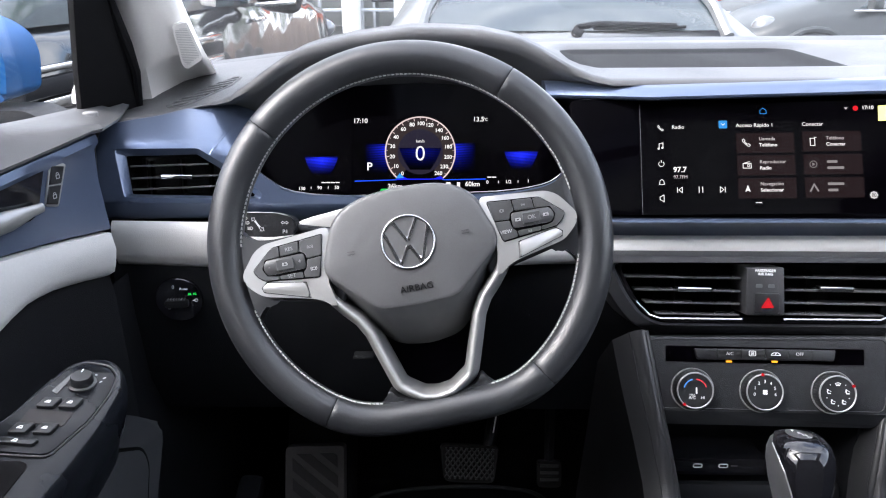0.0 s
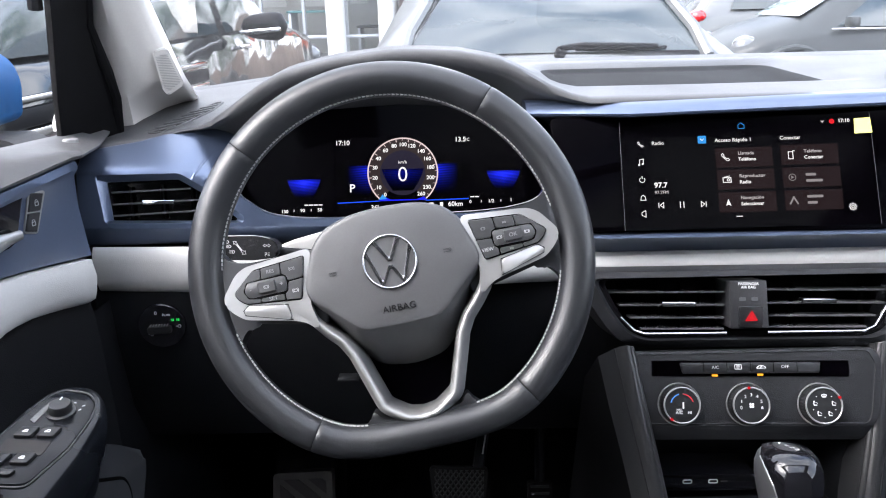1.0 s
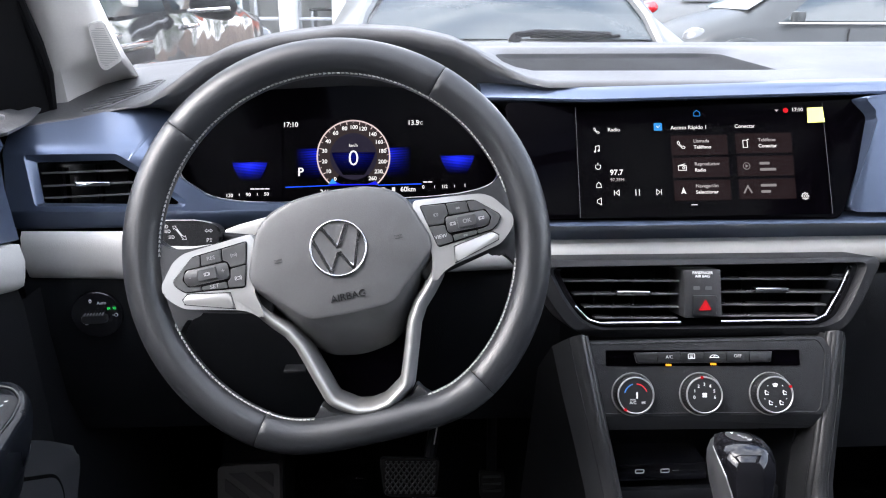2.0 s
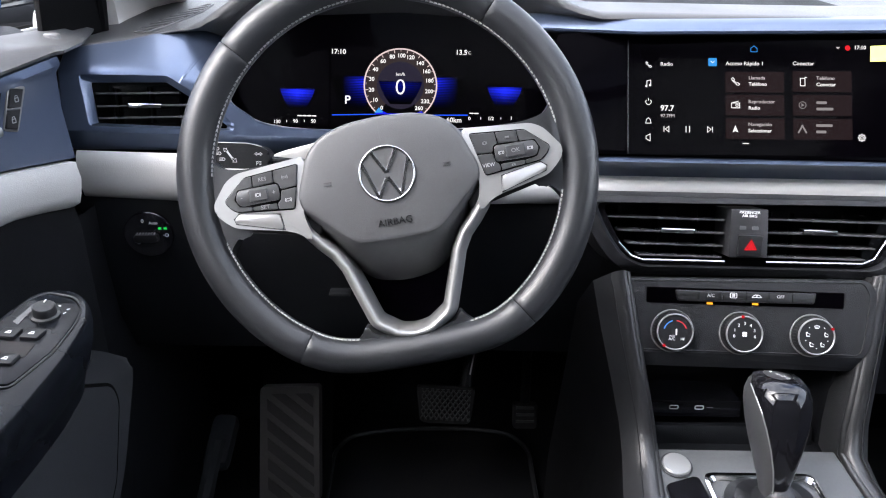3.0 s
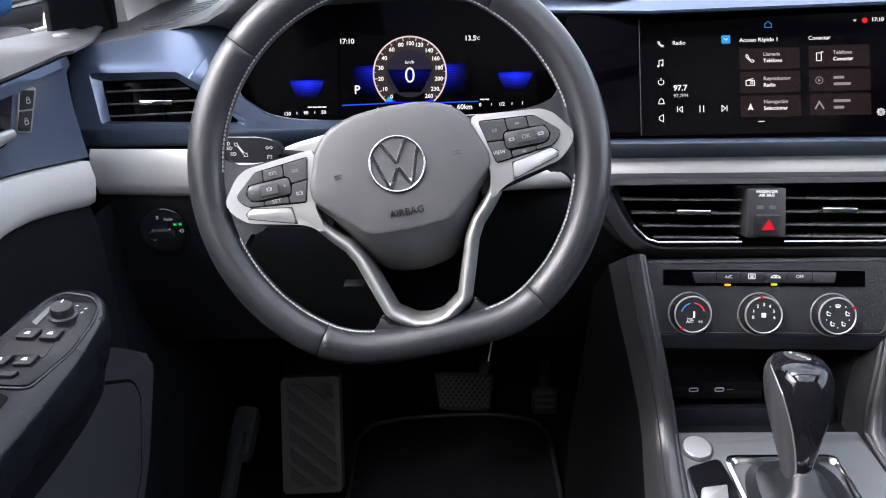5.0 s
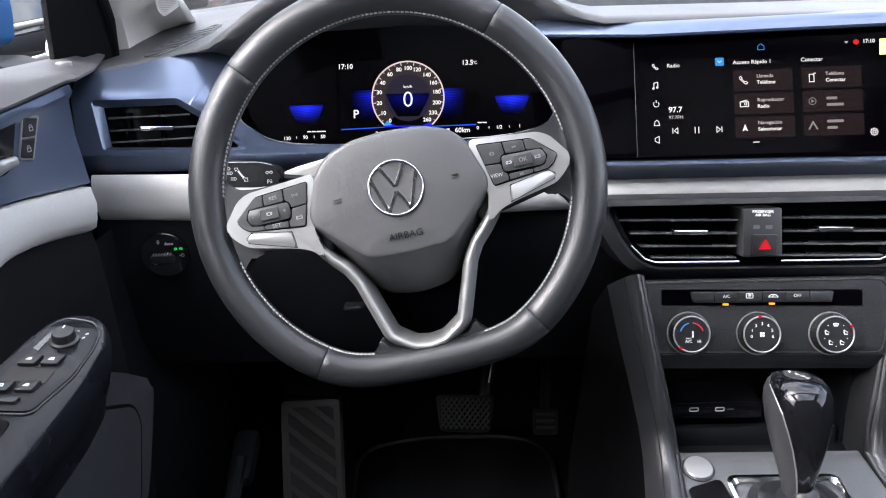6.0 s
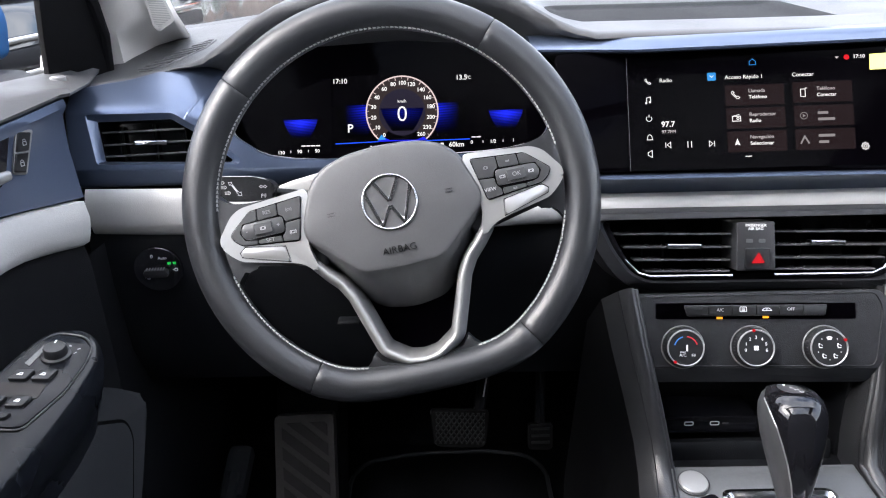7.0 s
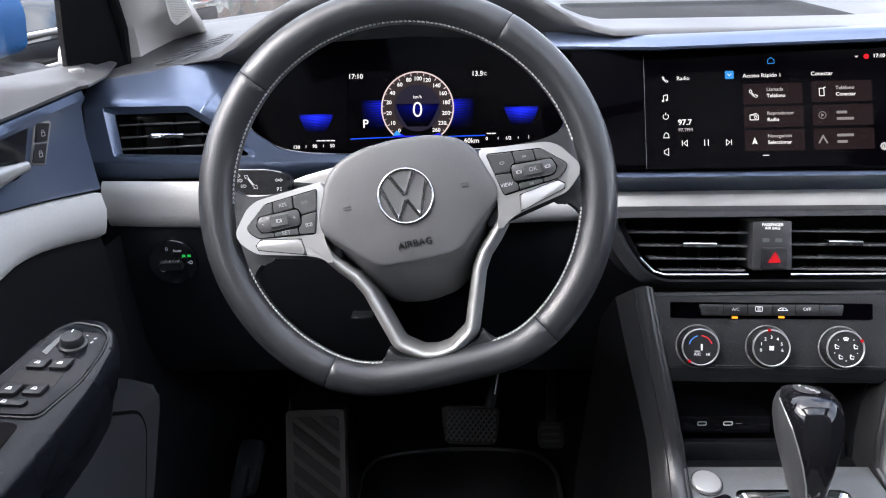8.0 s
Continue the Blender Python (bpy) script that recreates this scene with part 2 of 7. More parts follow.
def sheet(rows, t=0.004):
    """A thin closed pane over rows of points."""
    bm = B()
    rows = [[Vector(p) for p in r] for r in rows]
    n = (rows[1][0] - rows[0][0]).cross(rows[0][1] - rows[0][0]).normalized() * t
    vs = [[[bm.verts.new(p + k * n) for p in r] for r in rows] for k in (0, 1)]
    nu, nv = len(rows), len(rows[0])
    for k in (0, 1):
        for i in range(nu - 1):
            for j in range(nv - 1):
                bm.faces.new((vs[k][i][j], vs[k][i + 1][j], vs[k][i + 1][j + 1], vs[k][i][j + 1]))
    edge = [(i, 0) for i in range(nu)] + [(nu - 1, j) for j in range(1, nv)] + [(i, nv - 1) for i in range(nu - 2, -1, -1)] + [(0, j) for j in range(nv - 2, 0, -1)]
    for (a, b), (c, d) in zip(edge, edge[1:] + edge[:1]):
        bm.faces.new((vs[0][a][b], vs[0][c][d], vs[1][c][d], vs[1][a][b]))
    return bm


MID = 0.355  # the car's middle, left to right

# ---- the car's shell: floor, bulkhead, roof, pillars, glass ----
def skin(pts_rows):
    return grid(B(), pts_rows)


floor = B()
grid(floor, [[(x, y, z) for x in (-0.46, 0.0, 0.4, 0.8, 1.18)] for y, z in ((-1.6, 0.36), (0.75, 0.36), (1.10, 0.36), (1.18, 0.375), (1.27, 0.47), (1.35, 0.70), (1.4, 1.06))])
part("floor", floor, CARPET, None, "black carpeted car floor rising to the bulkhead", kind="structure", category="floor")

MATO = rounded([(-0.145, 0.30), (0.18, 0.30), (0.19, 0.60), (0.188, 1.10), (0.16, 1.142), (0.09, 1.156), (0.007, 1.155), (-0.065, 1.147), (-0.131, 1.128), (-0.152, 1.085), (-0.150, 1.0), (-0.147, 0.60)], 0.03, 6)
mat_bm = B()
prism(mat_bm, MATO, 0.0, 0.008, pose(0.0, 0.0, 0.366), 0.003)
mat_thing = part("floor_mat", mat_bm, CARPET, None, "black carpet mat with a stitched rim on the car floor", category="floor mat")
mr = B()
tube(mr, [Vector((x, y, 0.376)) for x, y in MATO], 0.004, 6, True)
part("mat_rim", mr, GREYP, mat_thing, "dark grey sewn edge")

shell = B()
for s in (-1, 1):
    x = MID + s * 0.80
    rbox(shell, 0.03, 2.3, 0.75, pose(x, -0.35, 0.72), 0.0)
    rbox(shell, 0.03, 0.62, 0.72, pose(x, 1.11, 0.72), 0.0)
part("wall_sides", shell, BLACK, None, "dark lower sides of the car body", kind="structure", category="car side")
ROOF = ((0.42, 1.62), (0.34, 1.64), (0.22, 1.662), (0.05, 1.675), (-0.2, 1.685), (-0.6, 1.69), (-1.0, 1.67), (-1.6, 1.60))
roof = B()
for y0, y1, s0, s1 in ((0, 1, -1, 1), (1, 4, -1, -0.76), (1, 4, 0.76, 1), (4, 7, -1, 1)):
    grid(roof, [[(MID + (s0 + (s1 - s0) * k / 6) * 0.66, y, z - 0.05 * (s0 + (s1 - s0) * k / 6) ** 2) for k in range(7)] for y, z in ROOF[y0:y1 + 1]])
part("ceiling", roof, LINER, None, "pale grey cloth roof lining round an added glass opening", kind="structure", category="ceiling")
# unseen glass roof, added so that light falls on the wheel from above
pn = part("window_8", sheet([[Vector((MID + s * 0.51, y, z + 0.012 - 0.03 * s * s)) for y, z in ROOF[1:5]] for s in (-1, -0.5, 0, 0.5, 1)]), PALE, None, "clear glass roof panel, unseen, added to let in top light", kind="structure", category="window")
pn.visible_shadow = False
# unseen wall near the camera, added to keep rear light off the dashboard
rear = B()
rbox(rear, 1.6, 0.05, 1.40, pose(MID, -0.24, 1.04), 0.0)
part("wall_rear", rear, REARWALLM, None, "plain dark grey wall, unseen, added to cut light from behind", kind="structure", category="wall")


def side_post(name, x0, y0, z0, x1, y1, z1, w, d):
    bm = B()
    a, b = Vector((x0, y0, z0)), Vector((x1, y1, z1))
    rows = []
    for i in range(9):
        p = a.lerp(b, i / 8)
        rows.append([p + Vector((dx * d, dy * w, 0)) for dx, dy in ((-.5, -.5), (.3, -.5), (.5, -.3), (.5, .3), (.3, .5), (-.5, .5))])
    grid(bm, rows, close_v=True, cap=True)
    return part(name, bm, PILLAR, None, "pale grey plastic door post trim", kind="structure", category="pillar")


for s in (-1, 1):
    side_post("pillar_centre", MID + s * 0.78, -0.14, 1.05, MID + s * 0.66, -0.17, 1.64, 0.12, 0.04)
rail = B()
for s in (-1, 1):
    rows = []
    for y, z in ((0.46, 1.58), (0.2, 1.63), (-0.6, 1.65)):
        rows.append([(MID + s * (0.66 + a), y, z + b) for a, b in ((-.03, 0.01), (.0, -.03), (.05, -.02), (.05, 0.03))])
    grid(rail, rows, close_v=True, cap=True)
part("trim_roof_rails", rail, PILLAR, None, "pale grey roof rail trim", kind="structure", category="trim")


# passenger's window
rows = [[Vector((MID + 0.79, 0.98 - 0.335 * k, 1.09)), Vector((MID + 0.74, 0.98 - 0.33 * k, 1.36)), Vector((MID + 0.69, 0.42 - 0.19 * k, 1.60))] for k in range(5)]
pn = part("window_4", sheet(rows), PALE, None, "lightly tinted passenger window", kind="structure", category="window")
pn.visible_shadow = False


# front pillar with its small loudspeaker grille
def front_pillar(s):
    """s: -1 the driver's side, 1 the passenger's."""
    bm = B()
    rows = []
    for t in [0.0, 0.015, 0.03, 0.045, 0.06, 0.08, 0.1, 0.125] + [i / 12 for i in range(2, 13)]:
        z = 1.085 + 0.55 * t
        yb = 1.06 - 0.10 * t - 0.38 * t * t
        xo = 0.765 - 0.02 * t - 0.075 * t * t
        flare = 0.05 * (1 - smooth01(0.0, 0.16, t))
        w = 0.074 + flare * 0.3 - 0.019 * smooth01(0.02, 0.18, t) - 0.024 * smooth01(0.16, 0.34, t)
        ring_pts = []
        for a, b in ((-1.4, 0.05), (-1.05, 0.028), (-0.4, 0.010), (0.03, 0.001), (0.3, 0.007), (0.5, 0.011), (0.8, 0.019), (0.93, 0.024), (0.98, 0.030), (0.96, 0.05), (0.3, 0.06), (-1.3, 0.065)):
            p = Vector((xo - a * w - 0.0095 * smooth01(0.1, 0.9, a) * smooth01(0.03, 0.12, t), yb + b + 0.02 * flare * a / 0.05, z))
            # the foot sweeps forward towards the glass
            k = 0.40 * (1 - smooth01(0.0, 0.125, t)) * smooth01(0.0, 0.9, a)
            p = Vector((p.x + 0.335 * k, p.y + 1.03 * k, p.z - 0.14 * k))
            ring_pts.append(Vector((MID + s * p.x, p.y, p.z)))
        rows.append(ring_pts)
    grid(bm, rows, close_v=True, cap=True)
    return part("pillar_front", bm, PILLAR, None, "pale grey moulded windscreen pillar trim", kind="structure", category="pillar", sharp=50)


pillar_l, pillar_r = front_pillar(-1), front_pillar(1)

ws = sheet([[(MID + s * (0.83 - 0.11 * t), y + 0.06 * (1 - s * s), z) for s in (-1, -0.6, -0.2, 0.2, 0.6, 1)] for t, y, z in ((0, 1.40, 1.08), (0.5, 0.92, 1.36), (1, 0.44, 1.63))])
screen_pane = part("window_1", ws, CLEAR, None, "clear slightly dusty windscreen", kind="structure", category="windscreen")
screen_pane.visible_shadow = False
FRIT = mat("black_printed_border", (0.012, 0.012, 0.013), 0.4, vary=0.3, stain=300)
bm = B()
grid(bm, [[Vector((MID + s * (0.83 - 0.11 * t), 1.384 - 0.96 * t + 0.06 * (1 - s * s), 1.073 + 0.56 * t)) for t in (0.02, 0.052 + 0.03 * smooth01(0.88, 0.99, abs(s)))] for s in [-1 + i / 20 for i in range(41)]])
part("trim_windscreen_border", bm, FRIT, None, "black printed border low on the windscreen", kind="structure", category="trim")


# ---- dashboard ----
dash = thing("dashboard", (MID, 1.1, 0.6), "black and blue car dashboard with a pale leatherette band", "dashboard")

BASE = ((-0.44, 1.082), (-0.4065, 1.0862), (-0.379, 1.0896), (-0.35, 1.0925), (-0.317, 1.0991), (-0.283, 1.1055), (-0.25, 1.1135), (0.0, 1.131), (0.19, 1.137), (1.2, 1.139))
BUMP = ((-0.285, 0.0), (-0.262, 0.004), (-0.235, 0.017), (-0.214, 0.031), (-0.19, 0.045), (-0.166, 0.054), (-0.112, 0.063), (-0.037, 0.067), (0.044, 0.060),
        (0.092, 0.049), (0.119, 0.036), (0.153, 0.016), (0.180, 0.004), (0.20, 0.0))
FRONT = ((-0.44, 0.897), (-0.4065, 0.9104), (-0.379, 0.922), (-0.35, 0.933), (-0.317, 0.951), (-0.285, 0.958), (-0.262, 0.945), (-0.235, 0.930), (-0.2, 0.932), (-0.1, 0.942), (0.02, 0.944), (0.12, 0.934), (0.2, 0.914), (1.2, 0.905))


def pad_z(x, y):
    """Height of the dashboard's top."""
    f = lerp_table(FRONT, x)
    far = lerp_table(((-0.42, 1.112), (-0.2, 1.14), (0.2, 1.150), (1.2, 1.155)), x)
    z = lerp_table(BASE, x)
    t = max(0.0, (y - f) / (1.42 - f))
    z = z + (far - z) * t
    z += lerp_table(BUMP, x) * (1 - smooth01(0.10, 0.75, t))
    inside = smooth01(0.16, 0.205, x) * (1 - smooth01(0.50, 0.60, x)) * smooth01(1.025, 1.05, y) * (1 - smooth01(1.26, 1.31, y))
    z -= 0.016 * inside
    return z


XS = sorted({-0.434 + 0.012 * i for i in range(128)} | {-0.285, -0.262, 0.19, 0.2})
pad = B()
rows = []
for x in XS:
    f, b = lerp_table(FRONT, x), lerp_table(BUMP, x)
    ys = [1.42 - (1.42 - f) * (i / 30) for i in range(31)]
    col = [Vector((x, y, pad_z(x, y))) for y in ys]
    zf = pad_z(x, f)
    u = smooth01(-0.30, -0.255, x)  # the driver's end folds straight down to the blue trim
    drop = 0.003 + (0.007 + 0.010 * smooth01(0, 0.03, b)) * u
    col += [Vector((x, f - 0.0012 - 0.004 * u, zf - 0.0015 - 0.0015 * u)), Vector((x, f - 0.001 - 0.005 * u, zf - drop * 0.6)), Vector((x, f + 0.002, zf - drop))]
    k = smooth01(0.0, 0.02, b)
    col += [Vector((x, f + 0.02 + k * 0.02, zf - drop - 0.002 - k * 0.01)), Vector((x, f + 0.03 + k * 0.055, zf - drop - 0.002 - k * 0.045)), Vector((x, f + 0.06 + k * 0.06, zf - drop - 0.02 - k * 0.05))]
    rows.append(col)
grid(pad, rows)
top_pad = part("top_pad", pad, PAD, dash, "dark grey grained soft top with a hood over the instruments", sharp=60)

tray = B()


def tray_lift(x, y):
    k = smooth01(0.16, 0.205, x) * (1 - smooth01(0.50, 0.60, x)) * smooth01(1.025, 1.05, y) * (1 - smooth01(1.26, 1.31, y))
    return -0.005 + 0.0085 * smooth01(0.10, 0.75, k)


grid(tray, [[Vector((x, y, pad_z(x, y) + tray_lift(x, y))) for y in [1.020 + 0.006 * i for i in range(49)]] for x in [0.155 + 0.008 * i for i in range(57)]])
part("tray_mat", tray, TRAYM, dash, "black rubber-lined tray")

# defroster outlet at the driver's end of the top
OUT_L = rounded([(-0.357, 0.978), (-0.335, 0.968), (-0.322, 0.990), (-0.301, 1.080), (-0.305, 1.150), (-0.317, 1.156), (-0.336, 1.105), (-0.354, 1.020)], 0.008, 5)
rim = B()
tube(rim, [Vector((x, y, pad_z(x, y) + 0.0004)) for x, y in OUT_L], 0.0017, 8, True)
grille_d = part("defroster_frame", rim, PAD, dash, "dark grey raised rim of the defroster outlet")


def outlet_span(y):
    """The outlet's left and right at a depth."""
    c = Vector((lerp_table(((0.975, -0.340), (1.0, -0.338), (1.09, -0.318), (1.15, -0.311)), y), y))
    return radial(OUT_L, c, math.pi - 1e-4).x, radial(OUT_L, c, 1e-4).x


# near-black sheet on the pad, in place of the shade in the open slots
bm = B()
rows = []
for k in range(20):
    y = 0.976 + 0.009 * k
    x0, x1 = outlet_span(y)
    rows.append([Vector((x0 + (x1 - x0) * u / 5, y, pad_z(x0 + (x1 - x0) * u / 5, y) + 0.0010)) for u in range(6)])
grid(bm, rows)
part("outlet_shade", bm, VOID, grille_d, "near-black sheet for the shade in the outlet slots")
for k in range(7):
    y = 0.9875 + 0.0225 * k
    x0, x1 = outlet_span(y)
    bm = B()
    rows = []
    for v, h in ((-0.75, 0.0012), (-0.6, 0.0026), (0.4, 0.0030), (0.6, 0.0012)):
        rows.append([Vector((x0 + (x1 - x0) * u / 5, y + v * 0.0062 + 0.012 * (u / 5 - 0.5), pad_z(x0 + (x1 - x0) * u / 5, y) + h)) for u in range(6)])
    grid(bm, rows)
    part("outlet_vane", bm, PAD, grille_d)

# blue trim: the driver's end with its vent opening
LF = plane(-0.369, 0.879, 1.054, 14, -12)
LF_OUT = rounded([(-0.0335, 0.0395), (-0.001, 0.0452), (0.0295, 0.0492), (0.0658, 0.0583), (0.1031, 0.067), (0.1560, 0.0695), (0.136, 0.040), (0.128, 0.0097), (0.137, -0.0155), (0.1475, -0.0275), (0.1615, -0.0380), (0.1735, -0.0474), (0.1745, -0.086), (0.13, -0.083), (0.043, -0.078), (-0.040, -0.074), (-0.0395, -0.048), (-0.0375, 0.015)], 0.006, 3)
V_OUT = rounded([(-0.0165, 0.009), (0.078, 0.0058), (0.104, -0.0125), (0.149, -0.0515), (0.1475, -0.0590), (0.070, -0.0538), (-0.0105, -0.0482)], 0.004, 3)
V_IN = rounded([(-0.0062, 0.0005), (0.075, -0.001), (0.100, -0.0185), (0.140, -0.0535), (0.138, -0.0560), (-0.0030, -0.0452)], 0.002, 3)


bm = B()
ring(bm, [(LF_OUT, -0.03), (LF_OUT, -0.003), (shrink(LF_OUT, 0.99), 0.0)] + [(between(shrink(LF_OUT, 0.985), V_OUT, k, (0.06, -0.03), 400), 0.0) for k in (0.15, 0.3, 0.45, 0.6, 0.75, 0.88)] + [(V_OUT, 0.0), (shrink(V_OUT, 0.985), -0.001), (V_IN, -0.010), (V_IN, -0.016)], LF)
_lb = LF.inverted()
for v in bm.verts:
    q = _lb @ v.co
    fold = 0.009 - 0.25 * (math.hypot(q.x - 0.090, 0.025) + q.x - 0.090)
    if q.y > fold:
        d = q.y - fold
        q.z -= 1.1 * (math.sqrt(d * d + 0.0001) - 0.01)
        v.co = LF @ q
    elif q.y < -0.0550 - 0.065 * q.x:
        q.z -= 1.25 * (-0.0550 - 0.065 * q.x - q.y)
        v.co = LF @ q
part("driver_trim", bm, BLUE, dash, "metallic blue painted end panel round the air vent")
# its tail under the instruments
bm = B()
rows = []
for x in [0.1600 + 0.0046 * i for i in range(26)]:
    yt = lerp_table(((0.150, -0.0305), (0.1615, -0.0392), (0.1735, -0.0480), (0.186, -0.0532), (0.212, -0.0586), (0.252, -0.0616), (0.28, -0.0630)), x)
    yb = -0.0550 - 0.065 * x
    rows.append([LF @ Vector((x, y, z)) for y, z in ((yt + 0.001, -0.022), (yt, -0.0012), (yt - 0.0010, 0.0003), ((yt + yb) / 2, 0.0003), (yb + 0.0008, 0.0003), (yb, 0.0), (yb - 0.008, -0.0097), (yb - 0.020, -0.025), (yb - 0.022, -0.040))])
grid(bm, rows)
part("instrument_trim", bm, BLUE, dash, "metallic blue strip below the instruments", sharp=50)


def side_vent():
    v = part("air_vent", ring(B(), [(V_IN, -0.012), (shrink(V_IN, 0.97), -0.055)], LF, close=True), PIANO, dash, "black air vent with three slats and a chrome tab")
    for y in (-0.012, -0.0265, -0.040):
        bm = B()
        x1 = 0.088 - 1.02 * (y + 0.012)
        prism(bm, [(-0.0035, y - 0.0010), (x1, y - 0.0022), (x1, y + 0.0002), (-0.0035, y + 0.0014)], -0.034, -0.014, LF, 0.0006, 1)
        part("slat", bm, SLAT, v)
    # vanes near black, for the shade deep in the vent
    for x in (0.012, 0.05, 0.085):
        bm = B()
        prism(bm, rect(x, -0.026, 0.002, 0.042), -0.050, -0.036, LF)
        part("vane", bm, VOID, v)
    bm = B()
    prism(bm, [(0.031, -0.0285), (0.067, -0.0305), (0.068, -0.0255), (0.031, -0.0235)], -0.016, -0.0085, LF, 0.001)
    part("tab", bm, CHROME, v, "chrome adjusting tab")


side_vent()


def swept(name, stations, material, label, parent=dash, sharp=40):
    """A moulding along the car's width: stations of (x, profile of (y, z))."""
    bm = B()
    grid(bm, [[Vector((x, y, z)) for y, z in prof] for x, prof in stations], close_v=True, cap=True)
    return part(name, bm, material, parent, label, sharp)


# blue moulding over the screen and on to the passenger's side
def over(x, k=0.0):
    t = (x - 0.12) / 0.4
    z0 = 1.1145 + 0.0105 * min(t, 1.2)
    z1 = 1.1275 + 0.0085 * min(t, 1.2)
    b = 0.040 * (1 - smooth01(0.125, 0.25, x))
    return (x, [(0.915 + b, z1 + 0.003), (0.903 + b, z1 + 0.0015), (0.894 + b, z1 - 0.003), (0.888 + b, z0 + 0.003), (0.889 + b, z0), (0.897 + b, z0 - 0.003), (0.94 + b, z0 - 0.004), (0.945 + b, z1)])


swept("upper_moulding", [over(x) for x in (0.125, 0.14, 0.18, 0.24, 0.32, 0.42, 0.52, 0.60, 0.7, 0.9, 1.1)], BLUE, "metallic blue moulding above the screen")


def under(x):
    d = lerp_table(((-0.23, 0.875), (-0.05, 0.90), (0.12, 0.872), (0.2, 0.842), (0.54, 0.826), (1.1, 0.826)), x)
    zt = lerp_table(((-0.23, 0.992), (-0.19, 0.984), (0.1, 0.984), (0.2, 0.9865), (0.54, 0.992), (1.1, 0.99)), x)
    zb = lerp_table(((-0.23, 0.972), (0.0, 0.950), (0.2, 0.950), (1.1, 0.956)), x)
    return (x, [(d + 0.035, zt + 0.002), (d + 0.004, zt + 0.0005), (d + 0.0006, zt - 0.0006), (d, zt - 0.0020), (d + 0.0028, zt - 0.0040), (d + 0.032, zt - 0.019), (d + 0.050, zb), (d + 0.062, zb)])


swept("lower_moulding", [under(-0.115 + 0.03 * i) for i in range(23)] + [under(x) for x in (0.6, 0.8, 1.1)], BLUE, "metallic blue moulding below the instruments and screen")

# passenger's side blue panel, past the slanted end of the screen's black surround
bm = B()
PS = plane(0.379, 0.868, 1.050, 13, 3)
prism(bm, rounded([(0.172, 0.076), (0.205, 0.080), (0.72, 0.083), (0.72, -0.054), (0.172, -0.054), (0.163, -0.050), (0.190, 0.056)], 0.006, 4), -0.03, 0.012, PS, 0.006, 3)
part("passenger_trim", bm, BLUE, dash, "metallic blue painted panel")


# pale leatherette band
def band(x):
    y0 = lerp_table(((-0.39, 0.850), (-0.2, 0.842), (0.12, 0.822), (0.2, 0.815), (0.55, 0.800), (1.1, 0.80)), x)
    zt = lerp_table(((-0.39, 0.981), (-0.16, 0.981), (0.12, 0.968), (0.2, 0.969), (0.55, 0.976), (1.1, 0.976)), x)
    zb = lerp_table(((-0.39, 0.9215), (-0.16, 0.92), (0.12, 0.934), (0.2, 0.935), (0.55, 0.942), (1.1, 0.942)), x)
    r = smooth01(0.05, 0.25, x)
    # the band lies further back, under the moulding, towards the passenger
    y0 += 0.048 * r
    zt, zb = zt - (1.24 - zt) * 0.060 * r, zb - (1.24 - zb) * 0.060 * r
    h = zt - zb
    return (x, [(y0 + 0.05, zt - 0.020 * (1 - r)), (y0 + 0.012, zt - 0.006 * (1 - r)), (y0 + 0.007, zt), (y0 + 0.002, zt - 0.10 * h), (y0, zt - 0.30 * h), (y0 + 0.001 + 0.004 * r, zt - 0.65 * h), (y0 + 0.006 + 0.010 * r, zb + 0.1 * h), (y0 + 0.014 + 0.010 * r, zb), (y0 + 0.05, zb)])


swept("leather_band", [band(-0.392)] + [band(-0.388 + 0.03 * i) for i in range(32)] + [band(x) for x in (0.7, 0.9, 1.1)], LIGHT, "pale grey leatherette band", sharp=50)

# black lower panels and the core behind
low = B()
grid(low, [[Vector((x, y, z)) for y, z in ((0.90, 0.935), (0.862, 0.93), (0.856, 0.915), (0.858, 0.86), (0.872, 0.76), (0.90, 0.70), (1.05, 0.70))] for x in (-0.40, -0.3, -0.1, 0.05, 0.13, 0.22)])
part("knee_panel", low, BLACK, dash, "black grained lower panel")
low = B()
grid(low, [[Vector((x, y, z)) for y, z in ((0.90, 0.915), (0.866, 0.912), (0.860, 0.900), (0.856, 0.80), (0.872, 0.66), (1.05, 0.66))] for x in (0.49, 0.6, 0.8, 1.1)])
part("glovebox_panel", low, BLACK, dash, "black grained glovebox panel")
core = B()
rbox(core, 1.49, 0.38, 0.42, pose(MID, 1.215, 0.87), 0.0)
part("core", core, BLACK, dash, "black moulded body")


# ---- instrument cluster ----
CL = plane(-0.029, 0.960, 1.040, 21)
cluster = thing("instrument_cluster", (-0.029, 0.96, 0.985), "digital instrument cluster under glossy black glass, lit", "instrument cluster")
CG = rounded([(0.112, 0.084), (0.180, 0.068), (0.208, 0.040), (0.200, 0.005), (0.182, -0.0255), (0.1675, -0.0362), (0.155, -0.0408), (0.131, -0.0460), (0.096, -0.0497), (0.0, -0.0535), (-0.094, -0.0555), (-0.137, -0.0538), (-0.165, -0.0495), (-0.179, -0.0445), (-0.193, -0.0350), (-0.209, -0.0245), (-0.216, 0.010), (-0.208, 0.040), (-0.180, 0.068), (-0.112, 0.084), (0.0, 0.090)][::-1], 0.008, 4)
bm = B()
prism(bm, CG, -0.03, 0.0, CL, 0.001)
part("cluster_glass", bm, SCREENG, cluster)
bm = B()
tube(bm, [CL @ Vector((x, y, 0.002)) for x, y in CG if y < 0.035 and x < 0.0][::1] , 0.0007, 6)
